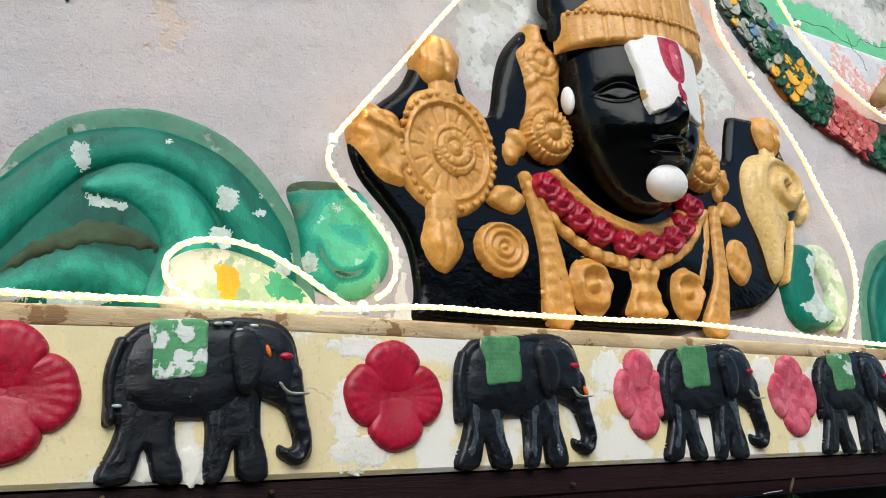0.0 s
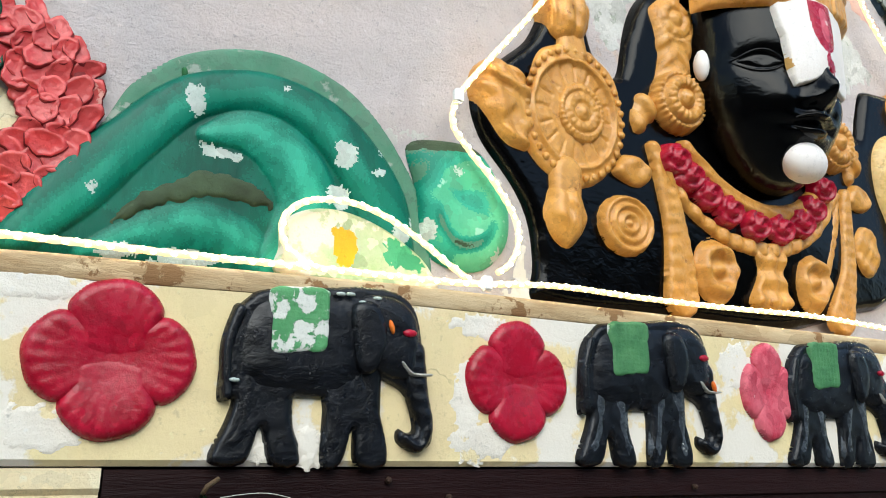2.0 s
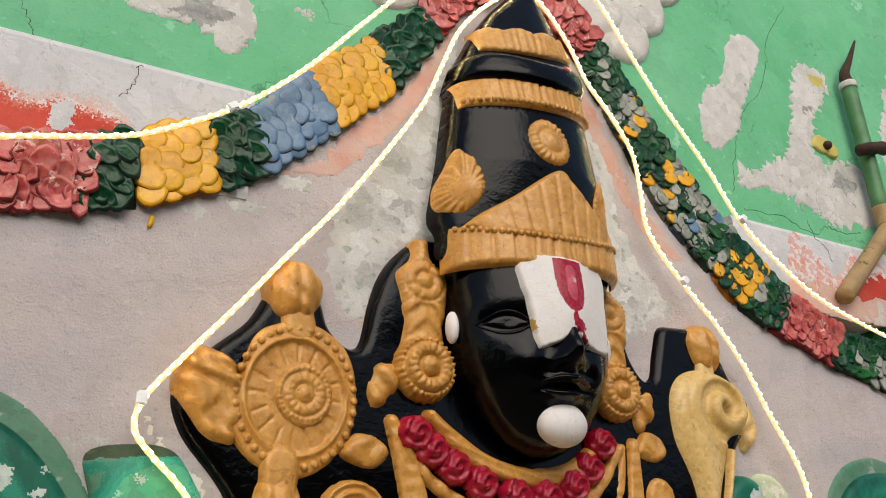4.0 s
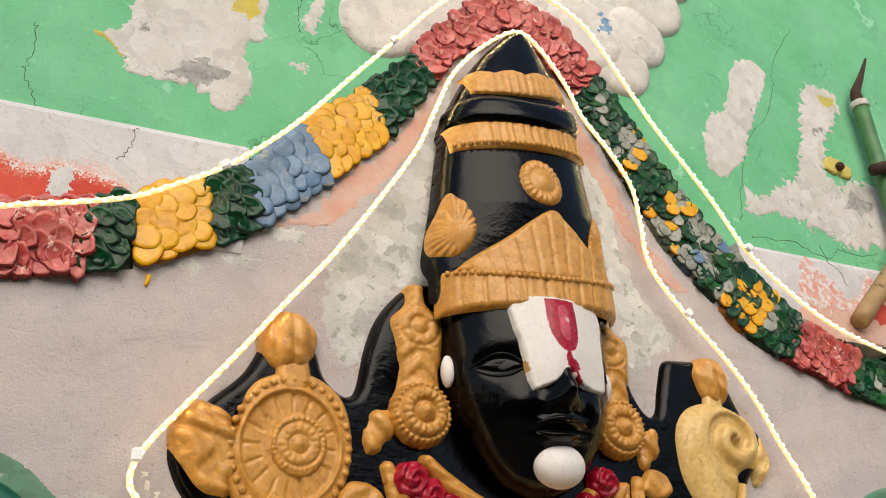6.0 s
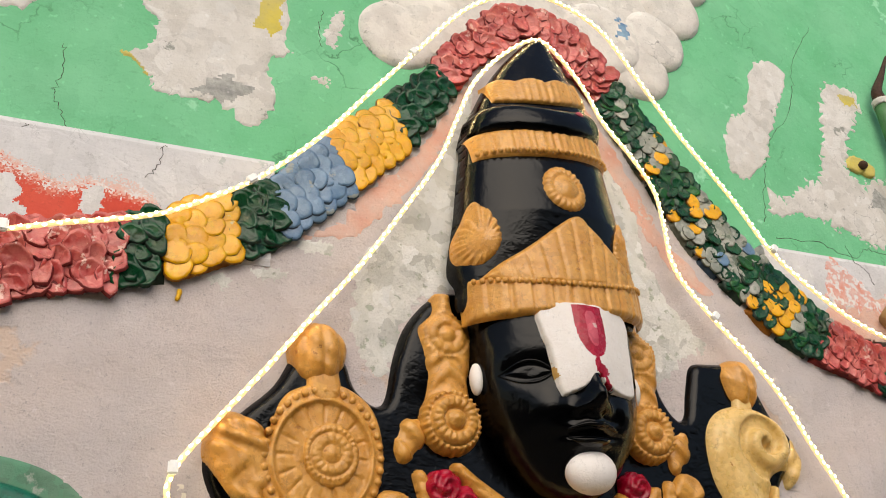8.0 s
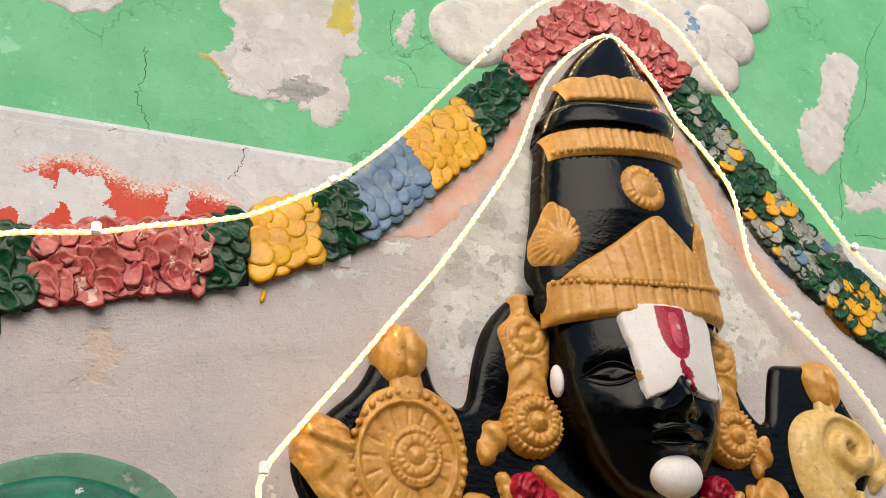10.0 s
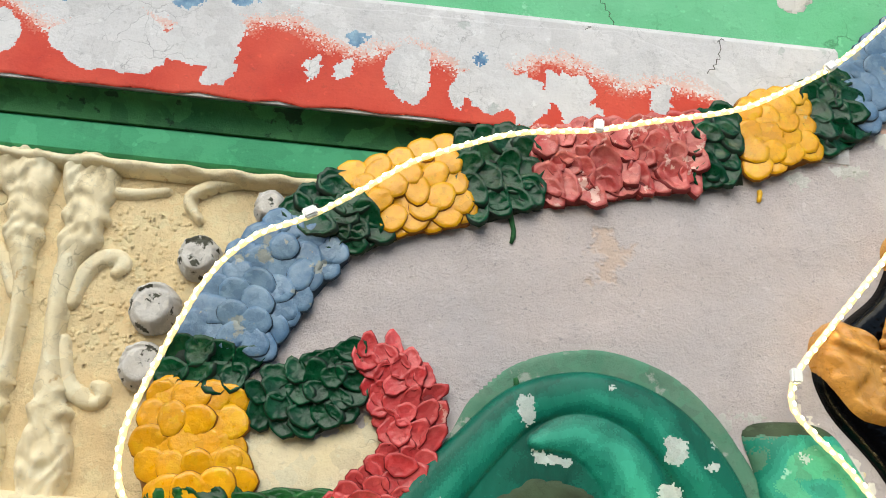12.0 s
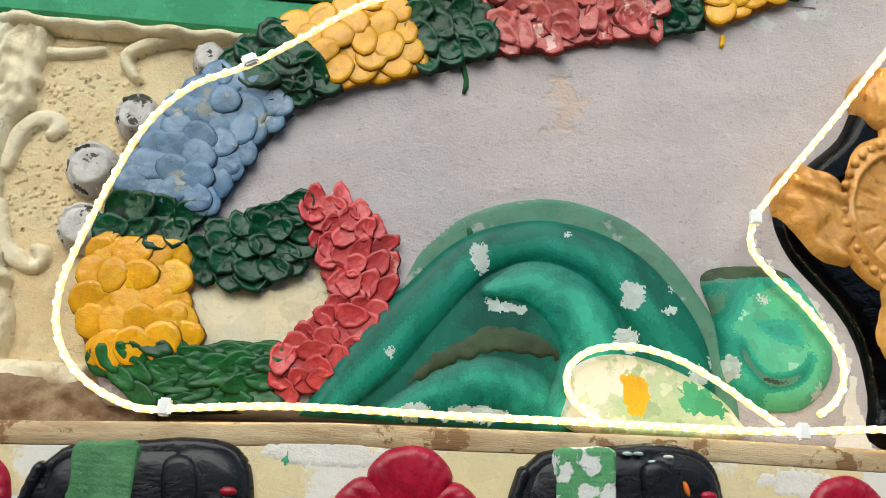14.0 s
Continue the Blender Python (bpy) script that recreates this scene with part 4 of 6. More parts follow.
for k, (cx, cz, r) in enumerate([(1.45, 4.30, 0.42), (1.02, 4.14, 0.17), (0.935, 3.925, 0.12), (1.06, 3.98, 0.12), (1.74, 4.02, 0.125), (1.83, 4.16, 0.125), (1.93, 4.33, 0.13), (2.02, 4.5, 0.12), (1.62, 4.1, 0.15)]):
    s.relief(ring(cx, cz, r, r * 1.02, n=40), M_CLOUD, 0.054, 0.016 + 0.002 * k, 0.05, 0.01, zones=[(ragged([(1.67, 4.12), (1.70, 4.10), (1.72, 4.15), (1.70, 4.20), (1.68, 4.18)], 0.01, 8), M_BLUEBIT)])
thing("scalloped_cloud", s, "scalloped white plaster cloud with flaking blue paint", "wall relief")

# ---------------------------------------------------------------- green swirls
def along_line(cx, cz, line):
    """Signed distance to a line, and how far along it the nearest place lies."""
    dx, dz = cx[:, None] - line[None, :, 0], cz[:, None] - line[None, :, 1]
    k = np.argmin(dx * dx + dz * dz, 1)
    t = np.gradient(line[:, :2], axis=0)
    t /= np.linalg.norm(t, axis=1)[:, None]
    i = np.arange(len(k))
    d = t[k, 0] * dz[i, k] - t[k, 1] * dx[i, k]
    far = np.hypot(dx[i, k], dz[i, k])
    return np.where(d < 0, -far, far), k / len(line), line[k, 2]


def swirl(name, mx, label, chips):
    """The scrolling green tail, brushed in wet tones that run into each other; mx mirrors it."""
    t = lambda pts: [(mx(x), z) for x, z in pts]
    root = tagged(new(name), label, "wall relief")
    part("halo", Sheet().relief(curve(t([(-0.24, 2.36), (-0.13, 2.537), (-0.09, 2.616), (-0.029, 2.674), (0.045, 2.707), (0.12, 2.719), (0.196, 2.707), (0.263, 2.678), (0.319, 2.628), (0.36, 2.573), (0.39, 2.519), (0.41, 2.44), (0.38, 2.34), (0.0, 2.335)]), True, 5), M_HALO, 0.003, 0.006, 0.004, 0.007), root, "thin grey-green wash round the swirl")
    outer = curve([(-0.245, 2.325, 0.04), (-0.16, 2.43, 0.085), (-0.085, 2.525, 0.08), (-0.01, 2.605, 0.075), (0.075, 2.637, 0.075), (0.145, 2.635, 0.08), (0.215, 2.607, 0.09), (0.27, 2.555, 0.10), (0.315, 2.485, 0.105), (0.335, 2.40, 0.095), (0.335, 2.335, 0.09)], False, 12)
    inner = curve([(0.02, 2.55, 0.03), (0.075, 2.568, 0.07), (0.125, 2.555, 0.09), (0.168, 2.515, 0.10), (0.185, 2.46, 0.10), (0.165, 2.41, 0.08), (0.13, 2.37, 0.05)], False, 12)
    lower = curve([(-0.13, 2.345, 0.03), (-0.05, 2.385, 0.06), (0.03, 2.405, 0.075), (0.09, 2.385, 0.07), (0.12, 2.345, 0.05)], False, 12)
    d = np.gradient(outer[:, :2], axis=0)
    d /= np.linalg.norm(d, axis=1)[:, None]
    edge = outer[:, :2] + np.stack([-d[:, 1], d[:, 0]], 1) * outer[:, 2:3] / 2
    edge = np.vstack([[(-0.262, 2.337)], edge[3:], [(0.38, 2.337)]])
    rng = np.random.default_rng(17)

    def back(x):
        return x if mx(0.0) == 0.0 else mx(x)

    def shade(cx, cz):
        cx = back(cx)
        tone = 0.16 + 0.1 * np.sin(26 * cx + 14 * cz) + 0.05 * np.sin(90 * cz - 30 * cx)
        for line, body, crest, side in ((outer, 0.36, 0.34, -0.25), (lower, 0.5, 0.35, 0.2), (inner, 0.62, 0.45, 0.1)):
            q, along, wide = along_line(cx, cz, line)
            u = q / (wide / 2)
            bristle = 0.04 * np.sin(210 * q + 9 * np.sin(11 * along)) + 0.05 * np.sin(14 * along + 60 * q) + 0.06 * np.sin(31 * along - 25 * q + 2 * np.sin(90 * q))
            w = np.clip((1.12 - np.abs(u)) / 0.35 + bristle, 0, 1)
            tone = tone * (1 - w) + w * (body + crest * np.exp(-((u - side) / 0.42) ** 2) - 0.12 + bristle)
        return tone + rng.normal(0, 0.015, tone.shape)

    def form(x, z):
        shape = x.shape
        fx, fz = back(x.ravel()), z.ravel()
        h = np.zeros(len(fx))
        for line, high in ((outer, 0.010), (inner, 0.007), (lower, 0.005)):
            q, along, wide = along_line(fx, fz, line)
            u = np.clip(np.abs(q) / (wide / 2), 0, 1)
            h = np.maximum(h, high * np.sqrt(1 - u * u))
        return h.reshape(shape)

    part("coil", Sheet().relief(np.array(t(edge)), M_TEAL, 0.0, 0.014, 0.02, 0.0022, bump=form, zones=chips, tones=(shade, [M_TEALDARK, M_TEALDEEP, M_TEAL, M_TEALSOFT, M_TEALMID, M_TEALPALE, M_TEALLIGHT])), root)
    fold = ribbon(t([(-0.10, 2.395), (-0.05, 2.435), (0.02, 2.470), (0.09, 2.468), (0.13, 2.45)]), [0.012, 0.03, 0.046, 0.04, 0.016], 8)
    part("dark_fold", Sheet().relief(fold + np.random.default_rng(4).normal(0, 0.0022, fold.shape), M_OLIVE, -0.006, 0.013, 0.012, 0.004), root, "smoky olive fold")
    return root


def flake(x, z, rx, rz, seed):
    r = np.random.default_rng(seed)
    return ragged([(x + rx * math.cos(a) * r.uniform(0.55, 1.2), z + rz * math.sin(a) * r.uniform(0.55, 1.2)) for a in np.linspace(0, 6.28, 9)[:-1]], 0.0025, seed)


FLAKES = [(0.0, 2.6, 0.017, 0.024), (0.245, 2.555, 0.024, 0.022), (0.305, 2.535, 0.012, 0.007), (0.31, 2.575, 0.006, 0.008), (0.04, 2.525, 0.035, 0.014), (0.235, 2.485, 0.035, 0.022), (0.385, 2.465, 0.022, 0.018), (0.345, 2.44, 0.02, 0.016), (-0.09, 2.352, 0.03, 0.014), (0.0, 2.355, 0.06, 0.012), (0.14, 2.65, 0.006, 0.004), (-0.13, 2.44, 0.006, 0.01)]
swirl("green_swirl", lambda x: x, "teal green painted swirl of a serpent tail with white chips", [(flake(x, z, a, b, 60 + k), M_CHIP) for k, (x, z, a, b) in enumerate(FLAKES)])
swirl("green_swirl", lambda x: 2.51 - x, "teal green painted swirl beyond the crowned figure", [])

curl = lambda x, z: 0.007 * np.sin(30 * np.hypot(x - 0.47, z - 2.53))


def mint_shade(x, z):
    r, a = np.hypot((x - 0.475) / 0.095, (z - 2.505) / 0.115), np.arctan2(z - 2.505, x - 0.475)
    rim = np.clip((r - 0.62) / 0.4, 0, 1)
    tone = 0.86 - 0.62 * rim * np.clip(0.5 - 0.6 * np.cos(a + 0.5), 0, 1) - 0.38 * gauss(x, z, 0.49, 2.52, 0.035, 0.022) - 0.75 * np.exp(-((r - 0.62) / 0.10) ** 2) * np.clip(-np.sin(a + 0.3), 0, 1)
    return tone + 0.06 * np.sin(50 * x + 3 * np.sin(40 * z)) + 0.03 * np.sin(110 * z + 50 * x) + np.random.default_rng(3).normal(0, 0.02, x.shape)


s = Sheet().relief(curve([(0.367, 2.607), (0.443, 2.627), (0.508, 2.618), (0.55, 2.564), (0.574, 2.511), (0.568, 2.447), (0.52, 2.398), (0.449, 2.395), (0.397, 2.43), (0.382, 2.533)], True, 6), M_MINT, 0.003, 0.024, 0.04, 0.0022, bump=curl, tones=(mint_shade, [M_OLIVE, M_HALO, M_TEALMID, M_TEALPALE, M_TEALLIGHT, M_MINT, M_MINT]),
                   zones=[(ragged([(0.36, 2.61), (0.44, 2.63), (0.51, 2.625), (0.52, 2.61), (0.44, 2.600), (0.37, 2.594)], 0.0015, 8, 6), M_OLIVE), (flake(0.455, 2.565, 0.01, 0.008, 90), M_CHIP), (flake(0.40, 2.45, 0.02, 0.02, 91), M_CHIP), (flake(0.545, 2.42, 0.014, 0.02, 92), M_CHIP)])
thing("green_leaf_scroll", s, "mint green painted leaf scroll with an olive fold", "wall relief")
s = Sheet().relief(curve([(1.79, 2.60), (1.86, 2.645), (1.92, 2.61), (1.89, 2.53), (1.92, 2.47), (1.96, 2.43), (1.86, 2.39), (1.78, 2.42), (1.76, 2.52)], True, 6), M_TEAL, 0.003, 0.035, 0.03, 0.005, zones=[(ragged([(1.87, 2.60), (1.96, 2.62), (1.97, 2.45), (1.88, 2.42), (1.80, 2.45), (1.86, 2.50)], 0.006, 11), M_CHIP)])
thing("green_leaf_scroll", s, "dark green leaf scroll with its paint peeled to white", "wall relief")
s = Sheet().relief(curve([(1.90, 2.63), (1.97, 2.65), (2.03, 2.58), (2.04, 2.47), (1.99, 2.40), (1.92, 2.40), (1.95, 2.5)], True, 6), M_LAMPGREEN, 0.003, 0.02, 0.02, 0.006)
thing("peeled_leaf_scroll", s, "pale peeled plaster leaf scroll", "wall relief")

# the oval lamp motif
s = Sheet().relief(curve([(0.155, 2.34), (0.139, 2.39), (0.145, 2.43), (0.18, 2.455), (0.231, 2.463), (0.29, 2.452), (0.35, 2.425), (0.40, 2.385), (0.40, 2.34)], True, 6), M_LAMPGREEN, -0.002, 0.035, 0.012, 0.0018,
                   zones=[(ragged([(0.222, 2.425), (0.262, 2.415), (0.258, 2.375), (0.238, 2.365)], 0.0025, 12, 10), M_CANARY), (ragged([(0.31, 2.42), (0.35, 2.415), (0.385, 2.375), (0.33, 2.375)], 0.0045, 13, 10), M_MIDGREEN)])
thing("oval_lamp_motif", s, "pale green oval motif with a bright yellow dab, ringed by lights", "wall relief")

# paint runs
for k, (x, z0, z1, y, m) in enumerate([(-0.04, 2.965, 2.90, 0.001, M_DKGREEN), (-0.085, 2.58, 2.505, -0.003, M_DKGREEN), (-0.015, 2.655, 2.60, -0.003, M_DKGREEN), (0.418, 3.06, 3.035, 0.001, M_CANARY), (0.70, 3.285, 3.265, 0.0, M_CANARY), (0.89, 3.5, 3.47, 0.0, M_CANARY)]):
    zz = np.linspace(z0, z1, 6)
    s = Sheet().tube(np.stack([x + 0.004 * np.sin(8 * (zz - z1) * 10), np.full(6, y), zz], 1), [0.004, 0.0055, 0.005, 0.0045, 0.005, 0.003], m, 6)
    thing("paint_run", s, "dried run of paint on the wall", "paint run", group="paint runs")

# ---------------------------------------------------------------- crowned figure in relief: one mesh
CX = 1.238


def crown_lift(x, z):
    w = np.interp(z, [3.0, 3.2, 3.48, 3.66, 3.8, 3.94], [0.25, 0.238, 0.20, 0.168, 0.11, 0.03])
    mid = np.interp(z, [3.0, 3.2, 3.48, 3.66, 3.8, 3.94], [1.235, 1.235, 1.25, 1.274, 1.29, 1.32])
    return np.interp(z, [3.0, 3.12, 3.28, 3.46, 3.7, 3.94], [0.10, 0.125, 0.155, 0.132, 0.09, 0.03]) * np.sqrt(np.clip(1 - ((x - mid) / (w * 1.03)) ** 2, 0, 1))


def face_lift(x, z):
    u, w = (x - CX) / 0.2, (z - 2.93) / 0.30
    f = 0.152 * np.sqrt(np.clip(1 - u * u - np.where(w < 0, w * w, 0.15 * w * w), 0, 1))
    for sx in (-1, 1):
        f = f - 0.016 * gauss(x, z, CX + sx * 0.118, 2.893, 0.046, 0.026) + 0.018 * gauss(x, z, CX + sx * 0.09, 2.80, 0.045, 0.05)
        f = f + 0.016 * gauss(x, z, CX + sx * 0.03, 2.808, 0.017, 0.014) - 0.008 * gauss(x, z, CX + sx * 0.022, 2.797, 0.009, 0.006)
    f = f + 0.045 * gauss(x, z, CX, 2.825, 0.028, 0.035) + 0.024 * gauss(x, z, CX, 2.88, 0.024, 0.06)
    f = f + 0.022 * gauss(x, z, CX, 2.772, 0.055, 0.012) + 0.022 * gauss(x, z, CX, 2.745, 0.045, 0.011) - 0.010 * gauss(x, z, CX, 2.7585, 0.06, 0.005)
    return f


def rosette(cx, cz, r, spokes, depth=0.008):
    def f(x, z):
        d, a = np.hypot(x - cx, z - cz) / r, np.arctan2(z - cz, x - cx)
        beads = depth * np.exp(-((d - 0.88) / 0.055) ** 2) * (0.45 + 0.55 * np.tanh(2.5 * np.cos(a * round(30 * max(1, r / 0.08)))))
        petals = depth * 0.9 * np.exp(-((d - 0.55) / 0.17) ** 4) * np.tanh(3 * np.abs(np.cos(a * spokes / 2)))
        hub = depth * 1.3 * np.exp(-(d / 0.27) ** 6) + depth * 0.6 * np.exp(-(d / 0.1) ** 2)
        groove = -depth * 0.9 * np.exp(-((d - 0.76) / 0.025) ** 2) - depth * 0.8 * np.exp(-((d - 0.33) / 0.025) ** 2) - depth * 0.6 * np.exp(-((d - 0.19) / 0.02) ** 2)
        return beads + petals + hub + groove
    return f


def lines(ax, az, freq, depth):
    return lambda x, z: depth * np.sin(freq * (ax * x + az * z)) + 0.3 * depth * np.sin(2.3 * freq * (ax * z - az * x) + 1)


def blobby(depth, freq=60):
    return lambda x, z: depth * np.sin(freq * x + 1.3 * np.sin(freq * 0.7 * z)) * np.sin(freq * 0.9 * z + 1.1 * np.sin(freq * 0.6 * x))


fig, low = Sheet(), Sheet()
body = curve([(0.49, 2.72), (0.55, 2.80), (0.615, 2.865), (0.66, 2.95), (0.70, 2.985), (0.765, 2.93), (0.79, 2.868), (0.838, 2.84), (0.862, 2.937), (0.90, 3.03), (0.97, 3.105), (1.06, 3.12), (1.25, 3.13), (1.45, 3.12), (1.52, 3.02), (1.545, 2.90), (1.585, 2.85), (1.612, 2.92), (1.64, 2.99), (1.70, 3.005), (1.82, 3.0), (1.845, 2.93), (1.875, 2.86),
              (1.915, 2.82), (1.905, 2.76), (1.84, 2.68), (1.79, 2.58), (1.72, 2.48), (1.62, 2.42), (1.53, 2.40), (1.25, 2.338), (0.95, 2.338), (0.64, 2.338), (0.622, 2.42), (0.60, 2.52), (0.51, 2.635)], True, 5)
low.relief(body, M_BLACK, 0.004, 0.058, 0.03, 0.005, bump=lambda x, z: 0.02 * gauss(x, z, 1.25, 2.55, 0.35, 0.15) + 0.01 * gauss(x, z, 0.93, 2.95, 0.05, 0.1))
col = curve([(1.05, 3.03), (1.005, 3.11), (0.996, 3.17), (1.018, 3.3), (1.045, 3.455), (1.07, 3.57), (1.108, 3.66), (1.16, 3.76), (1.225, 3.855), (1.29, 3.925), (1.335, 3.93), (1.375, 3.86), (1.405, 3.77), (1.437, 3.68), (1.447, 3.58), (1.452, 3.48), (1.462, 3.3), (1.474, 3.17), (1.468, 3.11), (1.43, 3.03)], True, 6)
fig.relief(col, M_BLACK, 0.0, 0.03, 0.03, 0.006, lift=crown_lift)
# swelling ring under the tip, and the bands
fig.relief(curve([(1.065, 3.54), (1.072, 3.595), (1.12, 3.61), (1.27, 3.605), (1.40, 3.64), (1.455, 3.645), (1.465, 3.59), (1.40, 3.55), (1.27, 3.515), (1.12, 3.52)], True, 6), M_BLACK, -0.03, 0.03, 0.035, 0.005, lift=crown_lift)


def gold_band(mid, z0, z1, half, bow, lean, fringe=0.0, flutes=0.0, beads=False, y=-0.026, depth=0.016):
    """A band that rises a little towards both sides of the crown."""
    xs = np.linspace(-half, half, 60)
    rise = lambda x: bow * (x / half) ** 2 + lean * x / half
    low_edge = [(mid + x, z0 + rise(x)) for x in xs]
    high_edge = [(mid + x, z1 + rise(x) + fringe * abs(math.sin(38 * x))) for x in xs]
    fig.relief(np.array(low_edge + high_edge[::-1]), M_GOLD, y, depth, 0.012, 0.004, lift=crown_lift, bump=lambda x, z: -flutes * np.exp(-(np.sin(62 * (x - mid)) / 0.22) ** 2) + 0.0012 * np.sin(300 * x))
    if beads:
        for x in np.linspace(-half * 0.97, half * 0.97, 26):
            z = z0 + rise(x) + 0.014
            fig.ball(mid + x, y - depth - float(crown_lift(np.array(mid + x), np.array(z))) - 0.001, z, 0.0085, 0.007, 0.008, M_GOLD, 8)


gold_band(1.275, 3.630, 3.715, 0.150, 0.028, 0.028, 0.014, 0.003)
gold_band(1.252, 3.440, 3.530, 0.193, 0.018, 0.022, 0.0, 0.0045, True)
fig.relief(ring(1.345, 3.60, 0.013, 0.009), M_ROSE, -0.055, 0.008, 0.008, 0.003, lift=crown_lift)
# medallions on the crown
fig.relief(ring(1.252, 3.345, 0.060, 0.068, 22, 0.06), M_GOLD, -0.026, 0.016, 0.02, 0.004, lift=crown_lift, bump=lambda x, z: 0.005 * np.tanh(2 * np.sin(11 * np.arctan2(z - 3.345, x - 1.252) * 2)) * np.clip(np.hypot(x - 1.252, z - 3.345) / 0.05 - 0.4, 0, 1) + 0.010 * gauss(x, z, 1.252, 3.345, 0.02, 0.022) - 0.004 * np.exp(-((np.hypot(x - 1.252, z - 3.345) - 0.034) / 0.004) ** 2))
for mx, s_ in ((1.048, 1), (1.425, -1)):
    pts = [(mx + s_ * (-0.005), 3.315), (mx + s_ * 0.035, 3.25), (mx + s_ * 0.04, 3.19), (mx, 3.145), (mx - s_ * 0.045, 3.16), (mx - s_ * 0.05, 3.21), (mx - s_ * 0.03, 3.265)]
    fig.relief(curve(pts, True, 7), M_GOLD, -0.022, 0.018, 0.02, 0.004, lift=crown_lift, bump=lambda x, z, mx=mx: 0.005 * np.tanh(2 * np.sin(20 * np.arctan2(z - 3.2, x - mx))) * np.clip(np.hypot(x - mx, z - 3.2) / 0.03 - 0.5, 0, 1) + 0.009 * gauss(x, z, mx, 3.2, 0.018, 0.03))
# head, then the tiara over the brow
head = curve([(1.045, 3.06), (1.038, 2.94), (1.05, 2.84), (1.082, 2.745), (1.142, 2.672), (1.20, 2.643), (1.238, 2.638), (1.276, 2.643), (1.334, 2.672), (1.394, 2.745), (1.428, 2.84), (1.44, 2.94), (1.432, 3.06)], True, 6)
fig.relief(head, M_BLACK, -0.005, 0.03, 0.03, 0.004, lift=face_lift)

for sx in (-1, 1):
    ex = CX + sx * 0.12
    lid = lambda pts, ex=ex, sx=sx: [(ex + sx * u, z) for u, z in pts]
    fig.relief(curve(lid([(-0.045, 2.89), (-0.02, 2.906), (0.012, 2.908), (0.043, 2.892), (0.012, 2.878), (-0.02, 2.877)]), True, 6), M_BLACK, -0.031, 0.010, 0.016, 0.0025, lift=face_lift)
    for pts in ([(-0.05, 2.889), (-0.02, 2.911), (0.014, 2.914), (0.052, 2.892)], [(-0.045, 2.886), (-0.015, 2.871), (0.018, 2.872), (0.05, 2.89)]):
        fig.relief(ribbon(lid(pts), [0.006, 0.008, 0.008, 0.004], 6), M_BLACK, -0.033, 0.0065, 0.004, 0.002, lift=face_lift)
for pts, w in (([(CX - 0.06, 2.768), (CX - 0.02, 2.778), (CX, 2.774), (CX + 0.02, 2.778), (CX + 0.06, 2.768)], [0.004, 0.014, 0.012, 0.014, 0.004]), ([(CX - 0.052, 2.755), (CX - 0.02, 2.746), (CX + 0.02, 2.746), (CX + 0.052, 2.755)], [0.004, 0.018, 0.018, 0.004])):
    fig.relief(ribbon(pts, w, 6), M_BLACK, -0.033, 0.010, 0.008, 0.0025, lift=face_lift)


TX = 1.246


def tiara_lift(x, z):
    return 0.178 * np.sqrt(np.clip(1 - ((x - TX) / 0.245) ** 2, 0, 1)) * np.interp(z, [3.0, 3.3], [1.0, 0.92])


xs = np.linspace(-0.232, 0.232, 40)
upper_edge = lambda x: 3.098 + 0.035 * (x / 0.225) ** 2 + 0.014 * x / 0.225
lower_edge = lambda x: 3.018 + 0.012 * (x / 0.225) ** 2 + 0.016 * x / 0.225
peak = [(1.455, 3.13), (1.37, 3.185), (1.31, 3.238), (1.28, 3.266), (1.255, 3.266), (1.215, 3.238), (1.14, 3.18), (1.075, 3.14), (1.04, 3.11)]
fig.relief(np.vstack([curve(peak, False, 5), [(1.1, 3.08), (1.252, 3.085), (1.42, 3.10)]]), M_GOLD, -0.012, 0.018, 0.012, 0.004, lift=tiara_lift, bump=lambda x, z: -0.0038 * np.exp(-(np.sin(88 * (x - TX) * (1 - 1.6 * (z - 3.1))) / 0.3) ** 2) + 0.0008 * np.sin(160 * z + 40 * x))
fig.relief(np.array([(TX + x, lower_edge(x)) for x in xs] + [(TX + x, upper_edge(x)) for x in xs[::-1]]), M_GOLD, 0.0, 0.026, 0.014, 0.004, lift=tiara_lift, bump=lambda x, z: -0.006 * np.exp(-(np.sin(72 * x) / 0.2) ** 2) + 0.001 * np.sin(230 * x))
for x in np.linspace(-0.218, 0.218, 34):
    z = upper_edge(x) - 0.012
    fig.ball(TX + x, -0.027 - float(tiara_lift(np.array(TX + x), np.array(z))), z, 0.0075, 0.006, 0.0075, M_GOLD, 8)
# forehead mark
mark_lift = lambda x, z: 0.012 + 0.15 * np.sqrt(np.clip(1 - ((x - CX) / 0.235) ** 2 - (np.minimum(z - 2.93, 0) / 0.40) ** 2, 0, 1)) + 0.026 * gauss(x, z, CX, 2.92, 0.075, 0.2)
red = np.vstack([curve([(1.206, 3.03), (1.208, 2.965), (1.224, 2.925), (1.246, 2.912), (1.269, 2.925), (1.280, 2.965), (1.278, 3.03)], False, 6)])
slot = curve([(1.234, 3.012), (1.232, 2.96), (1.242, 2.938), (1.252, 2.938), (1.258, 2.96), (1.256, 3.012)], True, 5)
drip = ragged([(1.246, 2.914), (1.256, 2.90), (1.272, 2.885), (1.274, 2.862), (1.284, 2.845), (1.269, 2.85), (1.256, 2.87), (1.239, 2.89)], 0.002, 3)
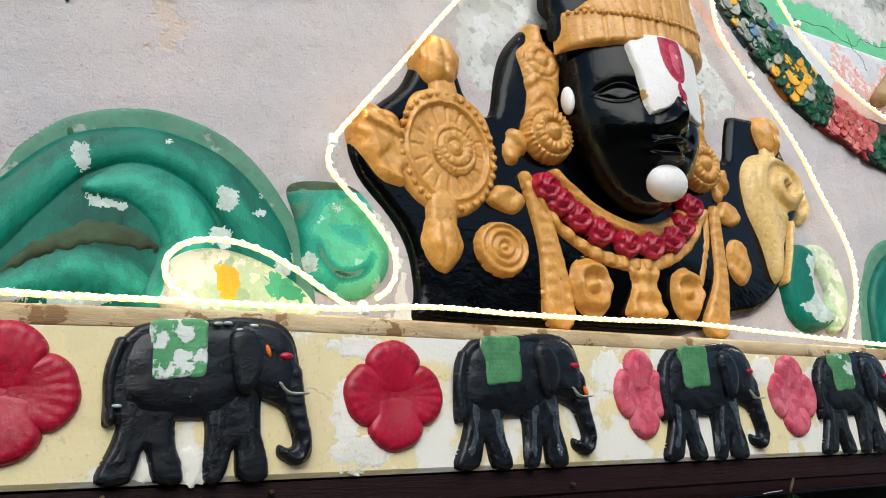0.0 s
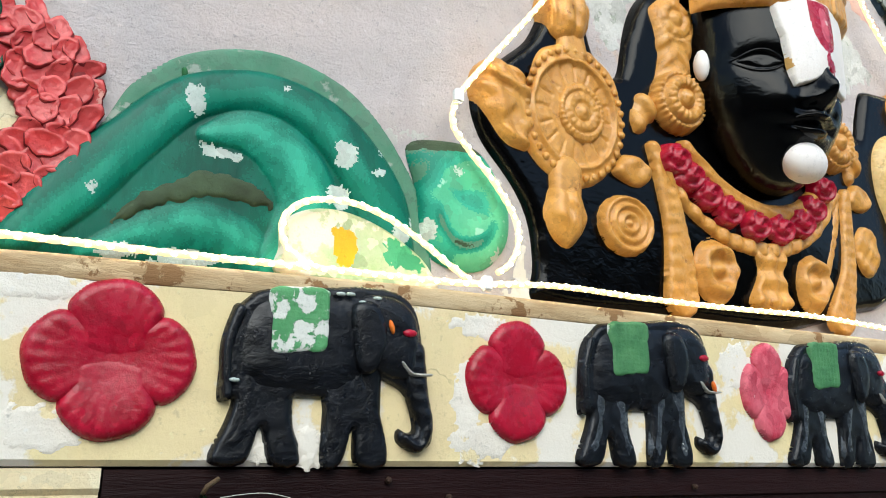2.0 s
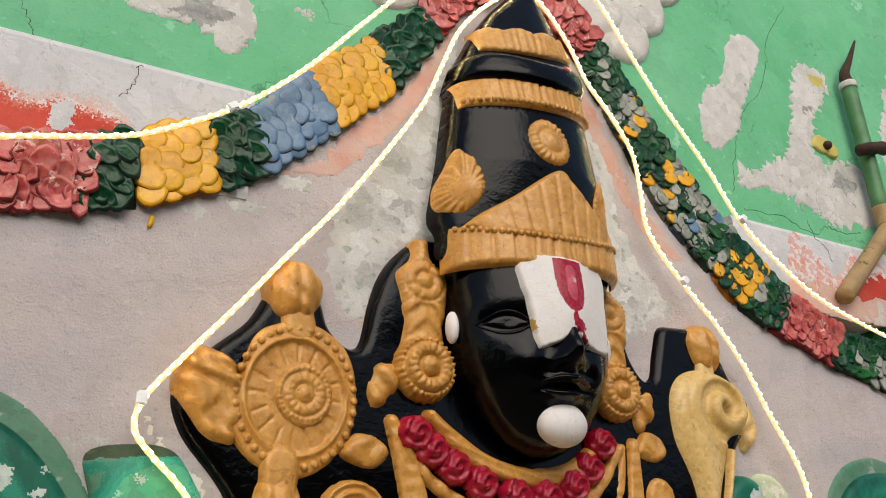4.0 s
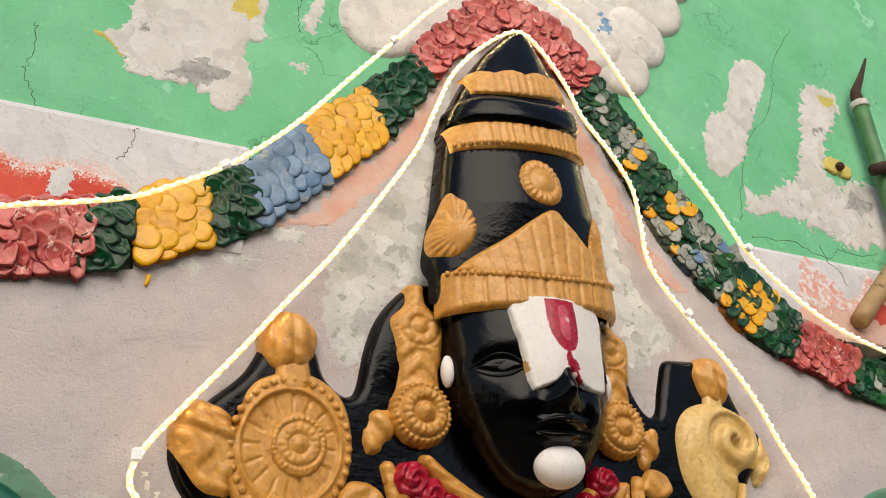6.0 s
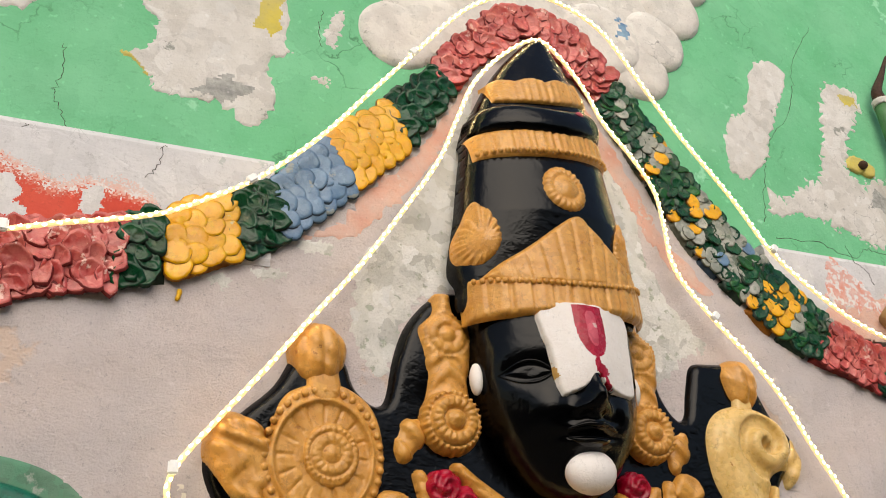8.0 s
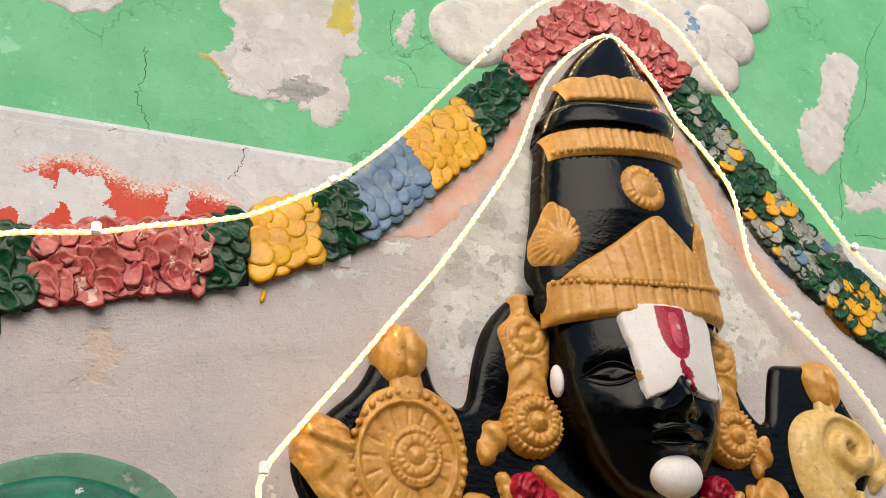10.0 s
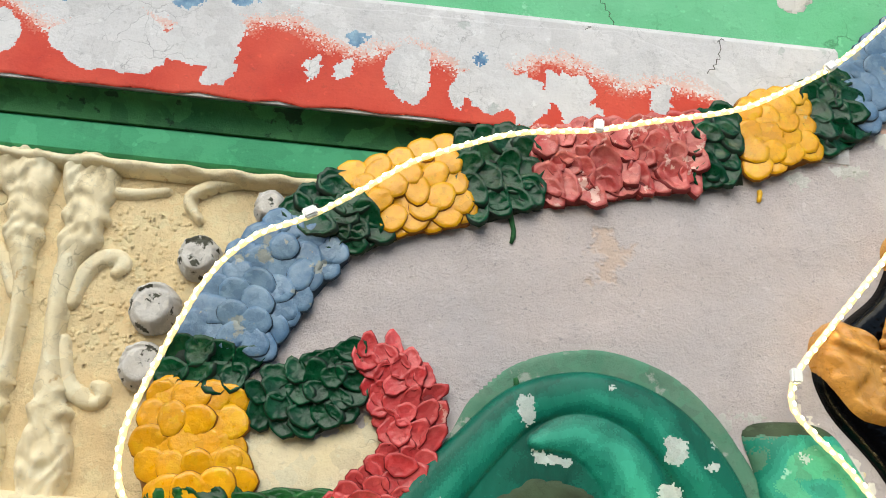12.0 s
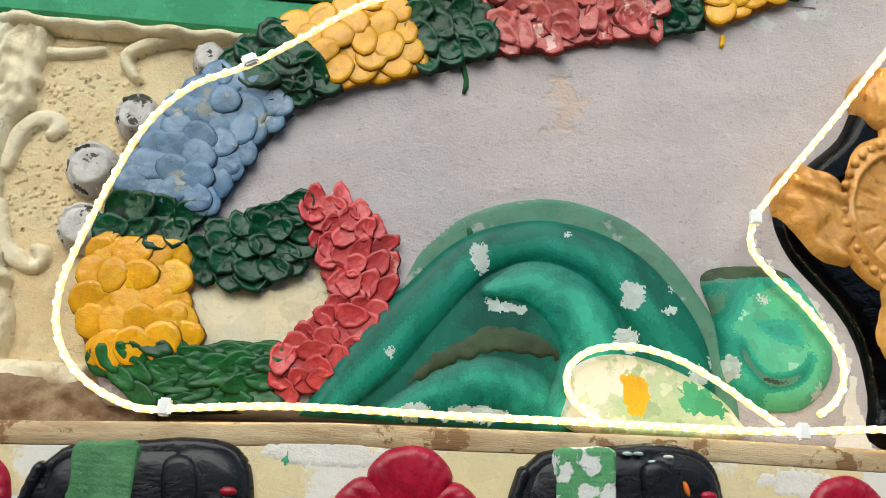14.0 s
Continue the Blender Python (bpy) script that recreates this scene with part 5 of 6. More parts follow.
fig.relief(ragged([(1.142, 3.03), (1.25, 3.036), (1.362, 3.03), (1.364, 2.93), (1.36, 2.85), (1.32, 2.840), (1.275, 2.850), (1.245, 2.872), (1.222, 2.852), (1.19, 2.836), (1.165, 2.840), (1.152, 2.93)], 0.0012, 4, 6), M_MARKWHITE, -0.012, 0.016, 0.006, 0.0022, lift=mark_lift,
           zones=[(red, M_CRIMSON), (slot, M_ROSE), (drip, M_CRIMSON), (ragged([(1.147, 2.90), (1.160, 2.895), (1.164, 2.865), (1.150, 2.87)], 0.003, 5), M_BRONZE)])
# chin ball and the pale ear bead
fig.ball(1.247, -0.128, 2.694, 0.058, 0.04, 0.046, M_MARKWHITE, 24)
fig.ball(1.040, -0.055, 2.90, 0.014, 0.02, 0.036, M_MARKWHITE, 14)
fig.ball(1.440, -0.055, 2.90, 0.014, 0.02, 0.036, M_MARKWHITE, 14)
# ear ornaments
for ex, sgn in ((0.978, 1), (1.462, -1)):
    low.relief(curve([(ex - 0.02, 3.095), (ex + 0.02, 3.095), (ex + 0.028, 3.05), (ex + 0.066, 3.015), (ex + 0.064, 2.95), (ex + 0.05, 2.88), (ex + 0.055, 2.82), (ex - 0.055, 2.82), (ex - 0.05, 2.88), (ex - 0.06, 2.95), (ex - 0.068, 3.005), (ex - 0.032, 3.045)], True, 5), M_GOLD, -0.035, 0.045, 0.035, 0.004, bump=lambda x, z, ex=ex: rosette(ex, 2.99, 0.06, 8, 0.005)(x, z) * (z > 2.935) + 0.0035 * np.tanh(2 * np.sin(130 * z + 110 * np.abs(x - ex))) * (z < 2.94) + 0.002 * np.sin(210 * z) * (z > 3.05))
    low.relief(ring(ex, 2.797, 0.070, 0.074, 26, 0.05), M_GOLD, -0.05, 0.045, 0.03, 0.003, bump=rosette(ex, 2.797, 0.07, 18, 0.009))
    fx = ex - sgn * 0.085
    low.relief(curve([(fx - 0.02, 2.80), (fx + 0.025, 2.812), (fx + 0.04, 2.77), (fx + 0.01, 2.72), (fx - 0.035, 2.70), (fx - 0.04, 2.75)], True, 6), M_GOLD, -0.035, 0.035, 0.03, 0.004, bump=lambda x, z: 0.006 * np.tanh(2.5 * np.sin(130 * (0.75 * x + 0.65 * z))))
# discus in the raised hand
low.relief(curve([(0.492, 2.715), (0.50, 2.77), (0.535, 2.80), (0.575, 2.79), (0.61, 2.76), (0.62, 2.70), (0.61, 2.62), (0.56, 2.62), (0.52, 2.665)], True, 6), M_GOLD, -0.03, 0.045, 0.03, 0.0035, bump=lambda x, z: 0.005 * np.tanh(2 * np.sin(70 * (0.9 * x + z) + 2.5 * np.sin(55 * z))) + 0.002 * np.sin(180 * x + 60 * z))
def wheel(x, z):
    u, w = (x - 0.712) / 0.130, (z - 2.715) / 0.150
    d, a = np.hypot(u, w), np.arctan2(w, u)
    rays = -0.0045 * np.exp(-(np.sin(8 * a + 0.3) / 0.22) ** 2) * np.clip((d - 0.40) / 0.05, 0, 1) * np.clip((0.70 - d) / 0.03, 0, 1)
    return 0.006 * np.exp(-((d - 0.75) / 0.035) ** 2) + rays - 0.003 * (d < 0.72) + 0.0015 * np.sin(170 * x + 90 * z)


low.relief(curve([(0.60, 2.74), (0.63, 2.83), (0.68, 2.862), (0.724, 2.868), (0.775, 2.855), (0.82, 2.81), (0.838, 2.73), (0.825, 2.65), (0.775, 2.585), (0.71, 2.56), (0.64, 2.585), (0.595, 2.635), (0.585, 2.69)], True, 6), M_GOLD, -0.04, 0.026, 0.016, 0.003, bump=wheel)
for a in np.linspace(0, 2 * math.pi, 36, endpoint=False):
    low.ball(0.713 + 0.1125 * math.cos(a), -0.066, 2.715 + 0.132 * math.sin(a), 0.0082, 0.006, 0.0082, M_GOLD, 8)
low.relief(ring(0.728, 2.72, 0.056, 0.064, 30, 0.04), M_GOLD, -0.062, 0.008, 0.008, 0.003, bump=rosette(0.728, 2.72, 0.056, 16, 0.0045))
for bx, bz, rx, rz, up in ((0.703, 2.935, 0.062, 0.066, 1), (0.687, 2.508, 0.054, 0.06, -1), (1.772, 2.948, 0.058, 0.064, 1)):
    low.relief(curve([(bx, bz + up * rz * (1.0 if up > 0 else 1.12)), (bx + rx * 0.7, bz + up * rz * 0.7), (bx + rx, bz), (bx + rx * 0.55, bz - up * rz), (bx - rx * 0.55, bz - up * rz), (bx - rx, bz), (bx - rx * 0.7, bz + up * rz * 0.7)], True, 6), M_GOLD, -0.03, 0.055, 0.05, 0.004, bump=lambda x, z, bx=bx: 0.009 * (np.abs(np.cos(88 * (x - bx) + 5 * (z - 2.7))) ** 0.6 - 0.6) + 0.0015 * np.sin(150 * z + 90 * x))
low.relief(ribbon([(0.69, 2.59), (0.688, 2.535)], [0.08, 0.075], 8), M_GOLD, -0.04, 0.035, 0.02, 0.004)
low.relief(ribbon([(0.71, 2.90), (0.715, 2.85)], [0.07, 0.08], 8), M_GOLD, -0.035, 0.035, 0.02, 0.004)
low.relief(ribbon([(1.765, 2.91), (1.76, 2.86)], [0.06, 0.07], 8), M_PALEGOLD, -0.035, 0.035, 0.02, 0.004)
# conch in the other hand
def shell(x, z):
    d, a = np.hypot(x - 1.785, z - 2.79), np.arctan2(z - 2.79, x - 1.785)
    turn = np.tanh(2 * np.cos(a - 100 * d)) * 0.013 * np.clip(1.3 - d / 0.1, 0, 1)
    return turn + 0.006 * np.cos(70 * (x - 1.70)) * np.clip((2.76 - z) / 0.06, 0, 1)


low.relief(curve([(1.628, 2.80), (1.665, 2.86), (1.73, 2.888), (1.80, 2.88), (1.86, 2.845), (1.882, 2.79), (1.865, 2.73), (1.80, 2.70), (1.775, 2.63), (1.745, 2.55), (1.70, 2.495), (1.672, 2.52), (1.655, 2.60), (1.625, 2.70)], True, 6), M_PALEGOLD, -0.03, 0.055, 0.05, 0.004, bump=shell)
low.relief(ribbon([(1.74, 2.51), (1.775, 2.60), (1.80, 2.68)], [0.02, 0.025, 0.03], 6), M_PALEGOLD, -0.03, 0.045, 0.015, 0.004)
low.relief(curve([(1.87, 2.80), (1.905, 2.815), (1.93, 2.77), (1.905, 2.71), (1.86, 2.69)], True, 6), M_PALEGOLD, -0.02, 0.035, 0.025, 0.005, bump=blobby(0.006, 80))
# ornaments on the chest
low.relief(ring(0.828, 2.508, 0.068, 0.062, 30, 0.04), M_GOLD, -0.055, 0.022, 0.015, 0.003, bump=lambda x, z: 0.004 * np.cos(2 * math.pi * np.hypot(x - 0.828, (z - 2.508) * 1.1) / 0.019))
low.relief(curve([(0.80, 2.615), (0.83, 2.655), (0.875, 2.65), (0.90, 2.62), (0.87, 2.59), (0.83, 2.595)], True, 6), M_GOLD, -0.055, 0.022, 0.018, 0.004, bump=blobby(0.004, 90))
low.relief(ring(1.555, 2.545, 0.046, 0.064), M_GOLD, -0.055, 0.022, 0.02, 0.004, bump=lines(0.5, 0.8, 130, 0.003))
low.relief(curve([(1.50, 2.66), (1.53, 2.71), (1.575, 2.70), (1.59, 2.66), (1.55, 2.64)], True, 6), M_GOLD, -0.055, 0.022, 0.018, 0.004, bump=blobby(0.004, 90))
studs = lambda x, z: 0.0014 * np.sin(230 * z) * np.cos(70 * x) + 0.0008 * np.sin(160 * x)
low.relief(ribbon([(0.905, 2.685), (0.935, 2.60), (0.955, 2.50), (0.962, 2.385)], [0.03, 0.055, 0.065, 0.085], 8), M_GOLD, -0.055, 0.022, 0.012, 0.004, bump=studs)
low.relief(ribbon([(1.495, 2.68), (1.485, 2.58), (1.475, 2.48), (1.44, 2.385)], [0.03, 0.045, 0.055, 0.085], 8), M_GOLD, -0.055, 0.022, 0.012, 0.004, bump=studs)
low.relief(ribbon([(1.465, 2.67), (1.445, 2.58), (1.405, 2.48)], [0.02, 0.03, 0.03], 8), M_GOLD, -0.055, 0.016, 0.012, 0.004, bump=studs)
low.relief(ribbon([(0.92, 2.655), (0.965, 2.59), (1.035, 2.538), (1.125, 2.508), (1.25, 2.508), (1.37, 2.565), (1.45, 2.665)], [0.028, 0.03, 0.034, 0.04, 0.04, 0.034, 0.028], 8), M_GOLD, -0.058, 0.022, 0.012, 0.004, bump=lambda x, z: 0.004 * np.sin(170 * x))
low.relief(ribbon([(0.985, 2.70), (1.045, 2.645), (1.12, 2.605), (1.22, 2.588), (1.32, 2.61), (1.40, 2.68)], [0.03, 0.045, 0.045, 0.045, 0.045, 0.03], 8), M_GOLD, -0.06, 0.028, 0.018, 0.004, bump=lines(0.3, 1.0, 260, 0.0015))
for bx, bz, rx, rz in ((1.057, 2.447, 0.062, 0.070), (1.348, 2.452, 0.055, 0.072)):
    low.relief(ring(bx, bz, rx, rz), M_GOLD, -0.056, 0.026, 0.022, 0.004, bump=lambda x, z, bx=bx, bz=bz: 0.008 * np.cos(2 * math.pi * np.hypot(x - bx, z - bz) / 0.04) + 0.003 * np.sin(160 * z))
low.relief(curve([(1.17, 2.51), (1.26, 2.51), (1.255, 2.45), (1.268, 2.385), (1.155, 2.385), (1.175, 2.45)], True, 5), M_GOLD, -0.056, 0.024, 0.015, 0.004, bump=lambda x, z: 0.004 * np.sin(150 * z) + 0.004 * np.cos(140 * (x - 1.212)))
for k, t in enumerate(np.linspace(0.03, 0.97, 9)):
    c = curve([(0.945, 2.665), (0.985, 2.63), (1.045, 2.592), (1.125, 2.560), (1.215, 2.548), (1.305, 2.572), (1.36, 2.62), (1.405, 2.685)], False, 10)
    q = c[int(t * (len(c) - 1))]
    low.relief(ring(q[0], q[1], 0.041, 0.039, 7, 0.08, k), M_CRIMSON, -0.068, 0.034, 0.03, 0.004, bump=lambda x, z, q=q: 0.006 * np.cos(2 * math.pi * np.hypot(x - q[0], z - q[1]) / 0.022 + 1.5 * np.arctan2(z - q[1], x - q[0])))


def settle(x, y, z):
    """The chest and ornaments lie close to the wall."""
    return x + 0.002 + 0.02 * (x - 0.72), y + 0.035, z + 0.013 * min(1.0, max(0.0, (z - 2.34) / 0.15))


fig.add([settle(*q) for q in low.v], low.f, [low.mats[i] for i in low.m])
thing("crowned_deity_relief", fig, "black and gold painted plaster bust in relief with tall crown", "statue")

# ---------------------------------------------------------------- elephants of the frieze: one mesh each
def elephant(dx, cloth, dab, worn, seed, limb=None):
    """A walking elephant in relief, its outline about a third of a metre long."""
    o = [(0.037, 2.07), (0.055, 2.12), (0.063, 2.152), (0.044, 2.148), (0.045, 2.201), (0.053, 2.259), (0.076, 2.29), (0.104, 2.305), (0.203, 2.317), (0.239, 2.322), (0.296, 2.32), (0.33, 2.298), (0.344, 2.251), (0.346, 2.195), (0.363, 2.14), (0.362, 2.096), (0.335, 2.084), (0.307, 2.098), (0.308, 2.118), (0.325, 2.112), (0.332, 2.122), (0.318, 2.165), (0.289, 2.183), (0.25, 2.192), (0.278, 2.141), (0.291, 2.068), (0.242, 2.066), (0.237, 2.116), (0.221, 2.067), (0.191, 2.067), (0.189, 2.159), (0.143, 2.149), (0.162, 2.069), (0.118, 2.067), (0.104, 2.115), (0.086, 2.068)]
    sh = lambda pts: np.array(pts, float) + (dx, 0)
    e = Sheet()
    limb = limb or M_ELE
    wr = lambda x, z: 0.0005 * np.sin(150 * z + 40 * x + seed) * np.sin(90 * x)
    y = -0.1045
    e.relief(curve(sh(o), True, 4), M_ELE, y, 0.016, 0.010, 0.0035, bump=wr)
    e.relief(curve(sh([(0.06, 2.20), (0.075, 2.275), (0.12, 2.30), (0.20, 2.308), (0.255, 2.30), (0.255, 2.21), (0.22, 2.165), (0.15, 2.158), (0.085, 2.165)]), True, 5), M_ELE, y - 0.008, 0.014, 0.05, 0.004, bump=wr)
    for leg in ([(0.085, 2.20), (0.08, 2.13), (0.066, 2.092)], [(0.222, 2.20), (0.21, 2.13), (0.206, 2.09)], [(0.258, 2.20), (0.263, 2.13), (0.268, 2.09)], [(0.125, 2.18), (0.132, 2.12), (0.14, 2.09)]):
        e.relief(ribbon(sh(leg), [0.042, 0.032, 0.036], 8), limb, y - 0.007, 0.010, 0.02, 0.0035, bump=lambda x, z: 0.0006 * np.sin(330 * z) * (z < 2.10))
    e.relief(curve(sh([(0.235, 2.30), (0.29, 2.31), (0.328, 2.285), (0.338, 2.23), (0.325, 2.19), (0.285, 2.19), (0.245, 2.22)]), True, 5), M_ELE, y - 0.012, 0.016, 0.03, 0.0035, bump=wr)
    e.relief(ribbon(sh([(0.325, 2.23), (0.335, 2.17), (0.35, 2.12), (0.338, 2.093), (0.316, 2.105)]), [0.045, 0.038, 0.026, 0.02, 0.016], 8), M_ELE, y - 0.008, 0.016, 0.014, 0.0035, bump=lambda x, z: 0.0007 * np.sin(280 * z))
    e.relief(curve(sh([(0.225, 2.29), (0.262, 2.295), (0.28, 2.25), (0.265, 2.20), (0.24, 2.195), (0.228, 2.24)]), True, 5), M_ELE, y - 0.022, 0.010, 0.015, 0.0035)
    e.relief(ribbon(sh([(0.064, 2.27), (0.05, 2.22), (0.053, 2.155)]), [0.02, 0.018, 0.016], 6), M_ELE, y - 0.01, 0.014, 0.008, 0.0035)
    weave = lambda x, z: 0.0011 * np.sin(330 * (x + z)) * np.sin(330 * (x - z))
    e.relief(ragged(sh([(0.104, 2.302), (0.14, 2.309), (0.188, 2.309), (0.19, 2.27), (0.188, 2.222), (0.15, 2.216), (0.108, 2.214), (0.105, 2.26)]), 0.0006, seed, 5), cloth, y - 0.015, 0.009, 0.006, 0.0035, bump=weave)
    e.relief(ribbon(sh([(0.303, 2.212), (0.32, 2.196), (0.352, 2.196)]), [0.005, 0.006, 0.004], 6), M_IVORY, y - 0.024, 0.010, 0.005, 0.002)
    e.ball(dx + 0.314, y - 0.0285, 2.255, 0.012, 0.004, 0.006, M_CRIMSON, 10)
    if dab:
        e.ball(dx + dab[0], y - 0.028, dab[1], 0.004, 0.005, 0.011, M_ORANGE, 10, 0.3)
    if worn:
        for a, b in ((0.22, 2.305), (0.262, 2.303), (0.24, 2.295), (0.205, 2.304), (0.06, 2.175)):
            e.ball(dx + a, y - 0.023, b, 0.008, 0.005, 0.003, M_CHIP, 8)
    return thing("elephant_relief", e, "black painted plaster elephant in relief with a green saddle cloth" if not worn else "black plaster elephant in relief, green saddle cloth peeling white", "statue", group="elephants of the frieze")


elephant(0.0, M_CLOTHW, (0.284, 2.262), True, 1)
elephant(0.595, M_CLOTH, (0.335, 2.205), False, 2, M_ELEGREY)
elephant(1.105, M_CLOTH, None, False, 3, M_ELEGREY)
elephant(1.625, M_CLOTH, None, False, 4)
elephant(2.14, M_CLOTH, None, False, 5)
elephant(-0.640, M_CLOTH, None, False, 6).location.z = -0.032


def frieze_flower(cx, cz, rx, rz, mat, lobes, label, turn=0.0):
    """Broad flat petals with a pressed centre, each petal a piece."""
    root = tagged(new("flower_relief"), label, "flower", "flowers of the frieze")
    for k in range(lobes):
        t = turn + 2 * math.pi * k / lobes
        pts = [(0.05, -0.45), (0.30, -0.50), (0.62, -0.62), (0.88, -0.42), (1.0, -0.12), (0.97, 0.16), (0.86, 0.44), (0.60, 0.62), (0.30, 0.50), (0.05, 0.45), (-0.05, 0.0)]
        out = curve([(cx + rx * (u * math.cos(t) - 0.9 * w * math.sin(t)), cz + rz * (u * math.sin(t) + 0.9 * w * math.cos(t))) for u, w in pts], True, 5)
        vein = lambda x, z: 0.0009 * np.sin(30 * np.arctan2((z - cz) / rz, (x - cx) / rx)) * np.clip(np.hypot((x - cx) / rx, (z - cz) / rz) - 0.3, 0, 1) - 0.008 * gauss(x, z, cx, cz, rx * 0.45, rz * 0.45)
        part("petal", Sheet().relief(out, mat, -0.104, 0.014 + 0.001 * (k % 2), 0.016, 0.0035, bump=vein), root)
    part("centre", Sheet().relief(ring(cx, cz, rx * 0.18, rz * 0.18), mat, -0.106, 0.004, 0.014, 0.0035), root)
    return root


frieze_flower(-0.09, 2.196, 0.105, 0.103, M_CRIMSON, 4, "crimson painted four-petalled plaster flower on the frieze")
frieze_flower(0.52, 2.197, 0.097, 0.098, M_CRIMSON, 4, "crimson painted four-petalled plaster flower on the frieze")
frieze_flower(1.10, 2.205, 0.075, 0.095, M_ROSE, 4, "worn rose pink pointed plaster flower on the frieze")
frieze_flower(1.588, 2.205, 0.085, 0.098, M_ROSE, 4, "worn rose pink plaster flower on the frieze")
frieze_flower(2.11, 2.205, 0.085, 0.098, M_CRIMSON, 4, "crimson painted plaster flower on the frieze")
frieze_flower(-0.70, 2.197, 0.09, 0.095, M_CRIMSON, 4, "crimson painted plaster flower on the frieze")

for k, (x, z, rx, rz, m) in enumerate([(0.43, 2.16, 0.03, 0.07, M_FRIEZEWHITE), (0.45, 2.10, 0.06, 0.03, M_FRIEZEWHITE), (0.46, 2.28, 0.07, 0.02, M_FRIEZEWHITE), (-0.16, 2.11, 0.06, 0.03, M_FRIEZEWHITE), (-0.2, 2.28, 0.1, 0.02, M_FRIEZEWHITE), (1.02, 2.25, 0.05, 0.05, M_FRIEZEWHITE), (0.70, 2.28, 0.05, 0.025, M_FRIEZEWHITE), (1.22, 2.12, 0.04, 0.05, M_FRIEZEWHITE), (1.5, 2.26, 0.05, 0.04, M_FRIEZEWHITE), (-0.26, 2.27, 0.006, 0.014, M_MIDGREEN), (0.11, 2.085, 0.02, 0.02, M_FRIEZEWHITE), (0.175, 2.09, 0.02, 0.03, M_FRIEZEWHITE)]):
    patch("worn_patch", [(x + rx * math.cos(a), z + rz * math.sin(a)) for a in np.linspace(0, 6.28, 9)[:-1]], m, -0.105, "worn whitish patch on the cream frieze", 130 + k, thick=0.0007 + 0.0002 * k, size=min(rx, rz) * 0.16, category="worn patch", res=0.005)

# ---------------------------------------------------------------- carving on the cream panel
def carve(name, shapes, label):
    s = Sheet()
    for outline, y, depth, rim, bump in shapes:
        s.relief(outline, M_CREAM, y, depth, rim, 0.0045, bump=bump)
    ob = part(name, s, panel, label)
    return ob


for px in (-0.895, -1.75, -2.6):
    k = lambda pts, px=px: [(px + 0.895 + x, z) for x, z in pts]

    def acanthus(x, z, px=px):
        u = x - px + 0.013
        leaf = np.clip((np.abs(z - 2.69) - 0.10) / 0.05, 0, 1)
        lobes = np.tanh(2.2 * np.sin(105 * (z - 2.69) * np.sign(z - 2.69) + 75 * np.abs(u) + 1.5 * np.sin(50 * u)))
        return leaf * (0.0016 * lobes * np.clip(np.abs(u) / 0.05, 0, 1) + 0.0055 * np.sin(105 * u + 3 * np.sin(45 * z)) * np.sin(80 * z + 4 * np.sin(60 * u)) + 0.0015 * np.sin(260 * u + 120 * z)) + 0.001 * np.sin(70 * z + 160 * u)

    for strip in ([(-1.02, 3.02), (-1.015, 2.962), (-0.983, 2.918), (-0.958, 2.832), (-0.922, 2.752), (-0.910, 2.665), (-0.905, 2.609), (-0.930, 2.564), (-0.942, 2.489), (-0.930, 2.419), (-0.885, 2.37), (-0.858, 2.374), (-0.858, 2.444), (-0.870, 2.542), (-0.874, 2.625), (-0.882, 2.718), (-0.893, 2.807), (-0.897, 2.87), (-0.915, 3.02)],
                  [(-0.885, 3.02), (-0.865, 2.874), (-0.861, 2.812), (-0.853, 2.722), (-0.838, 2.616), (-0.834, 2.513), (-0.824, 2.417), (-0.824, 2.363), (-0.745, 2.365), (-0.745, 2.449), (-0.755, 2.514), (-0.773, 2.566), (-0.803, 2.646), (-0.812, 2.725), (-0.812, 2.793), (-0.790, 2.849), (-0.785, 2.921), (-0.80, 3.02)]):
        c = curve(k(strip), True, 7)
        side = np.where(np.abs(c[:, 1] - 2.69) > 0.11, 1.0, 0.15) * np.sign(c[:, 0] - c[:, 0].mean())
        c[:, 0] += side * 0.006 * np.sin(85 * c[:, 1] + 2 * np.sin(37 * c[:, 1]))
        carve("leaf_strip", [(c, 0.087, 0.03, 0.022, acanthus)], "cream carved acanthus strip")
    for q in ([(-0.815, 2.735), (-0.805, 2.785), (-0.782, 2.818), (-0.755, 2.825), (-0.738, 2.811), (-0.748, 2.797)], [(-0.812, 2.66), (-0.788, 2.594), (-0.756, 2.569), (-0.729, 2.565), (-0.720, 2.581), (-0.733, 2.588)],
              [(-0.915, 2.745), (-0.946, 2.797), (-0.977, 2.821), (-0.998, 2.819), (-1.002, 2.803), (-0.987, 2.80)], [(-0.898, 2.65), (-0.915, 2.595), (-0.942, 2.564), (-0.973, 2.554), (-0.989, 2.563), (-0.98, 2.575)]):
        carve("scroll", [(ribbon(k(q), [0.036, 0.036, 0.036, 0.038, 0.034, 0.026], 8), 0.087, 0.016, 0.014, None)], "")
    carve("scroll", [(ribbon(k([(-1.12, 2.975), (-1.07, 2.968), (-1.0, 2.955)]), [0.02, 0.03, 0.04], 8), 0.087, 0.022, 0.016, None)], "")
    carve("scroll", [(ribbon(k([(-0.80, 2.955), (-0.744, 2.957), (-0.69, 2.968)]), [0.026, 0.024, 0.02], 8), 0.087, 0.016, 0.012, None)], "")
carve("scroll", [(ribbon([(-0.62, 2.915), (-0.645, 2.955), (-0.60, 2.99), (-0.52, 3.008), (-0.40, 3.0)], [0.02, 0.028, 0.03, 0.028, 0.02], 8), 0.086, 0.022, 0.012, None)], "")
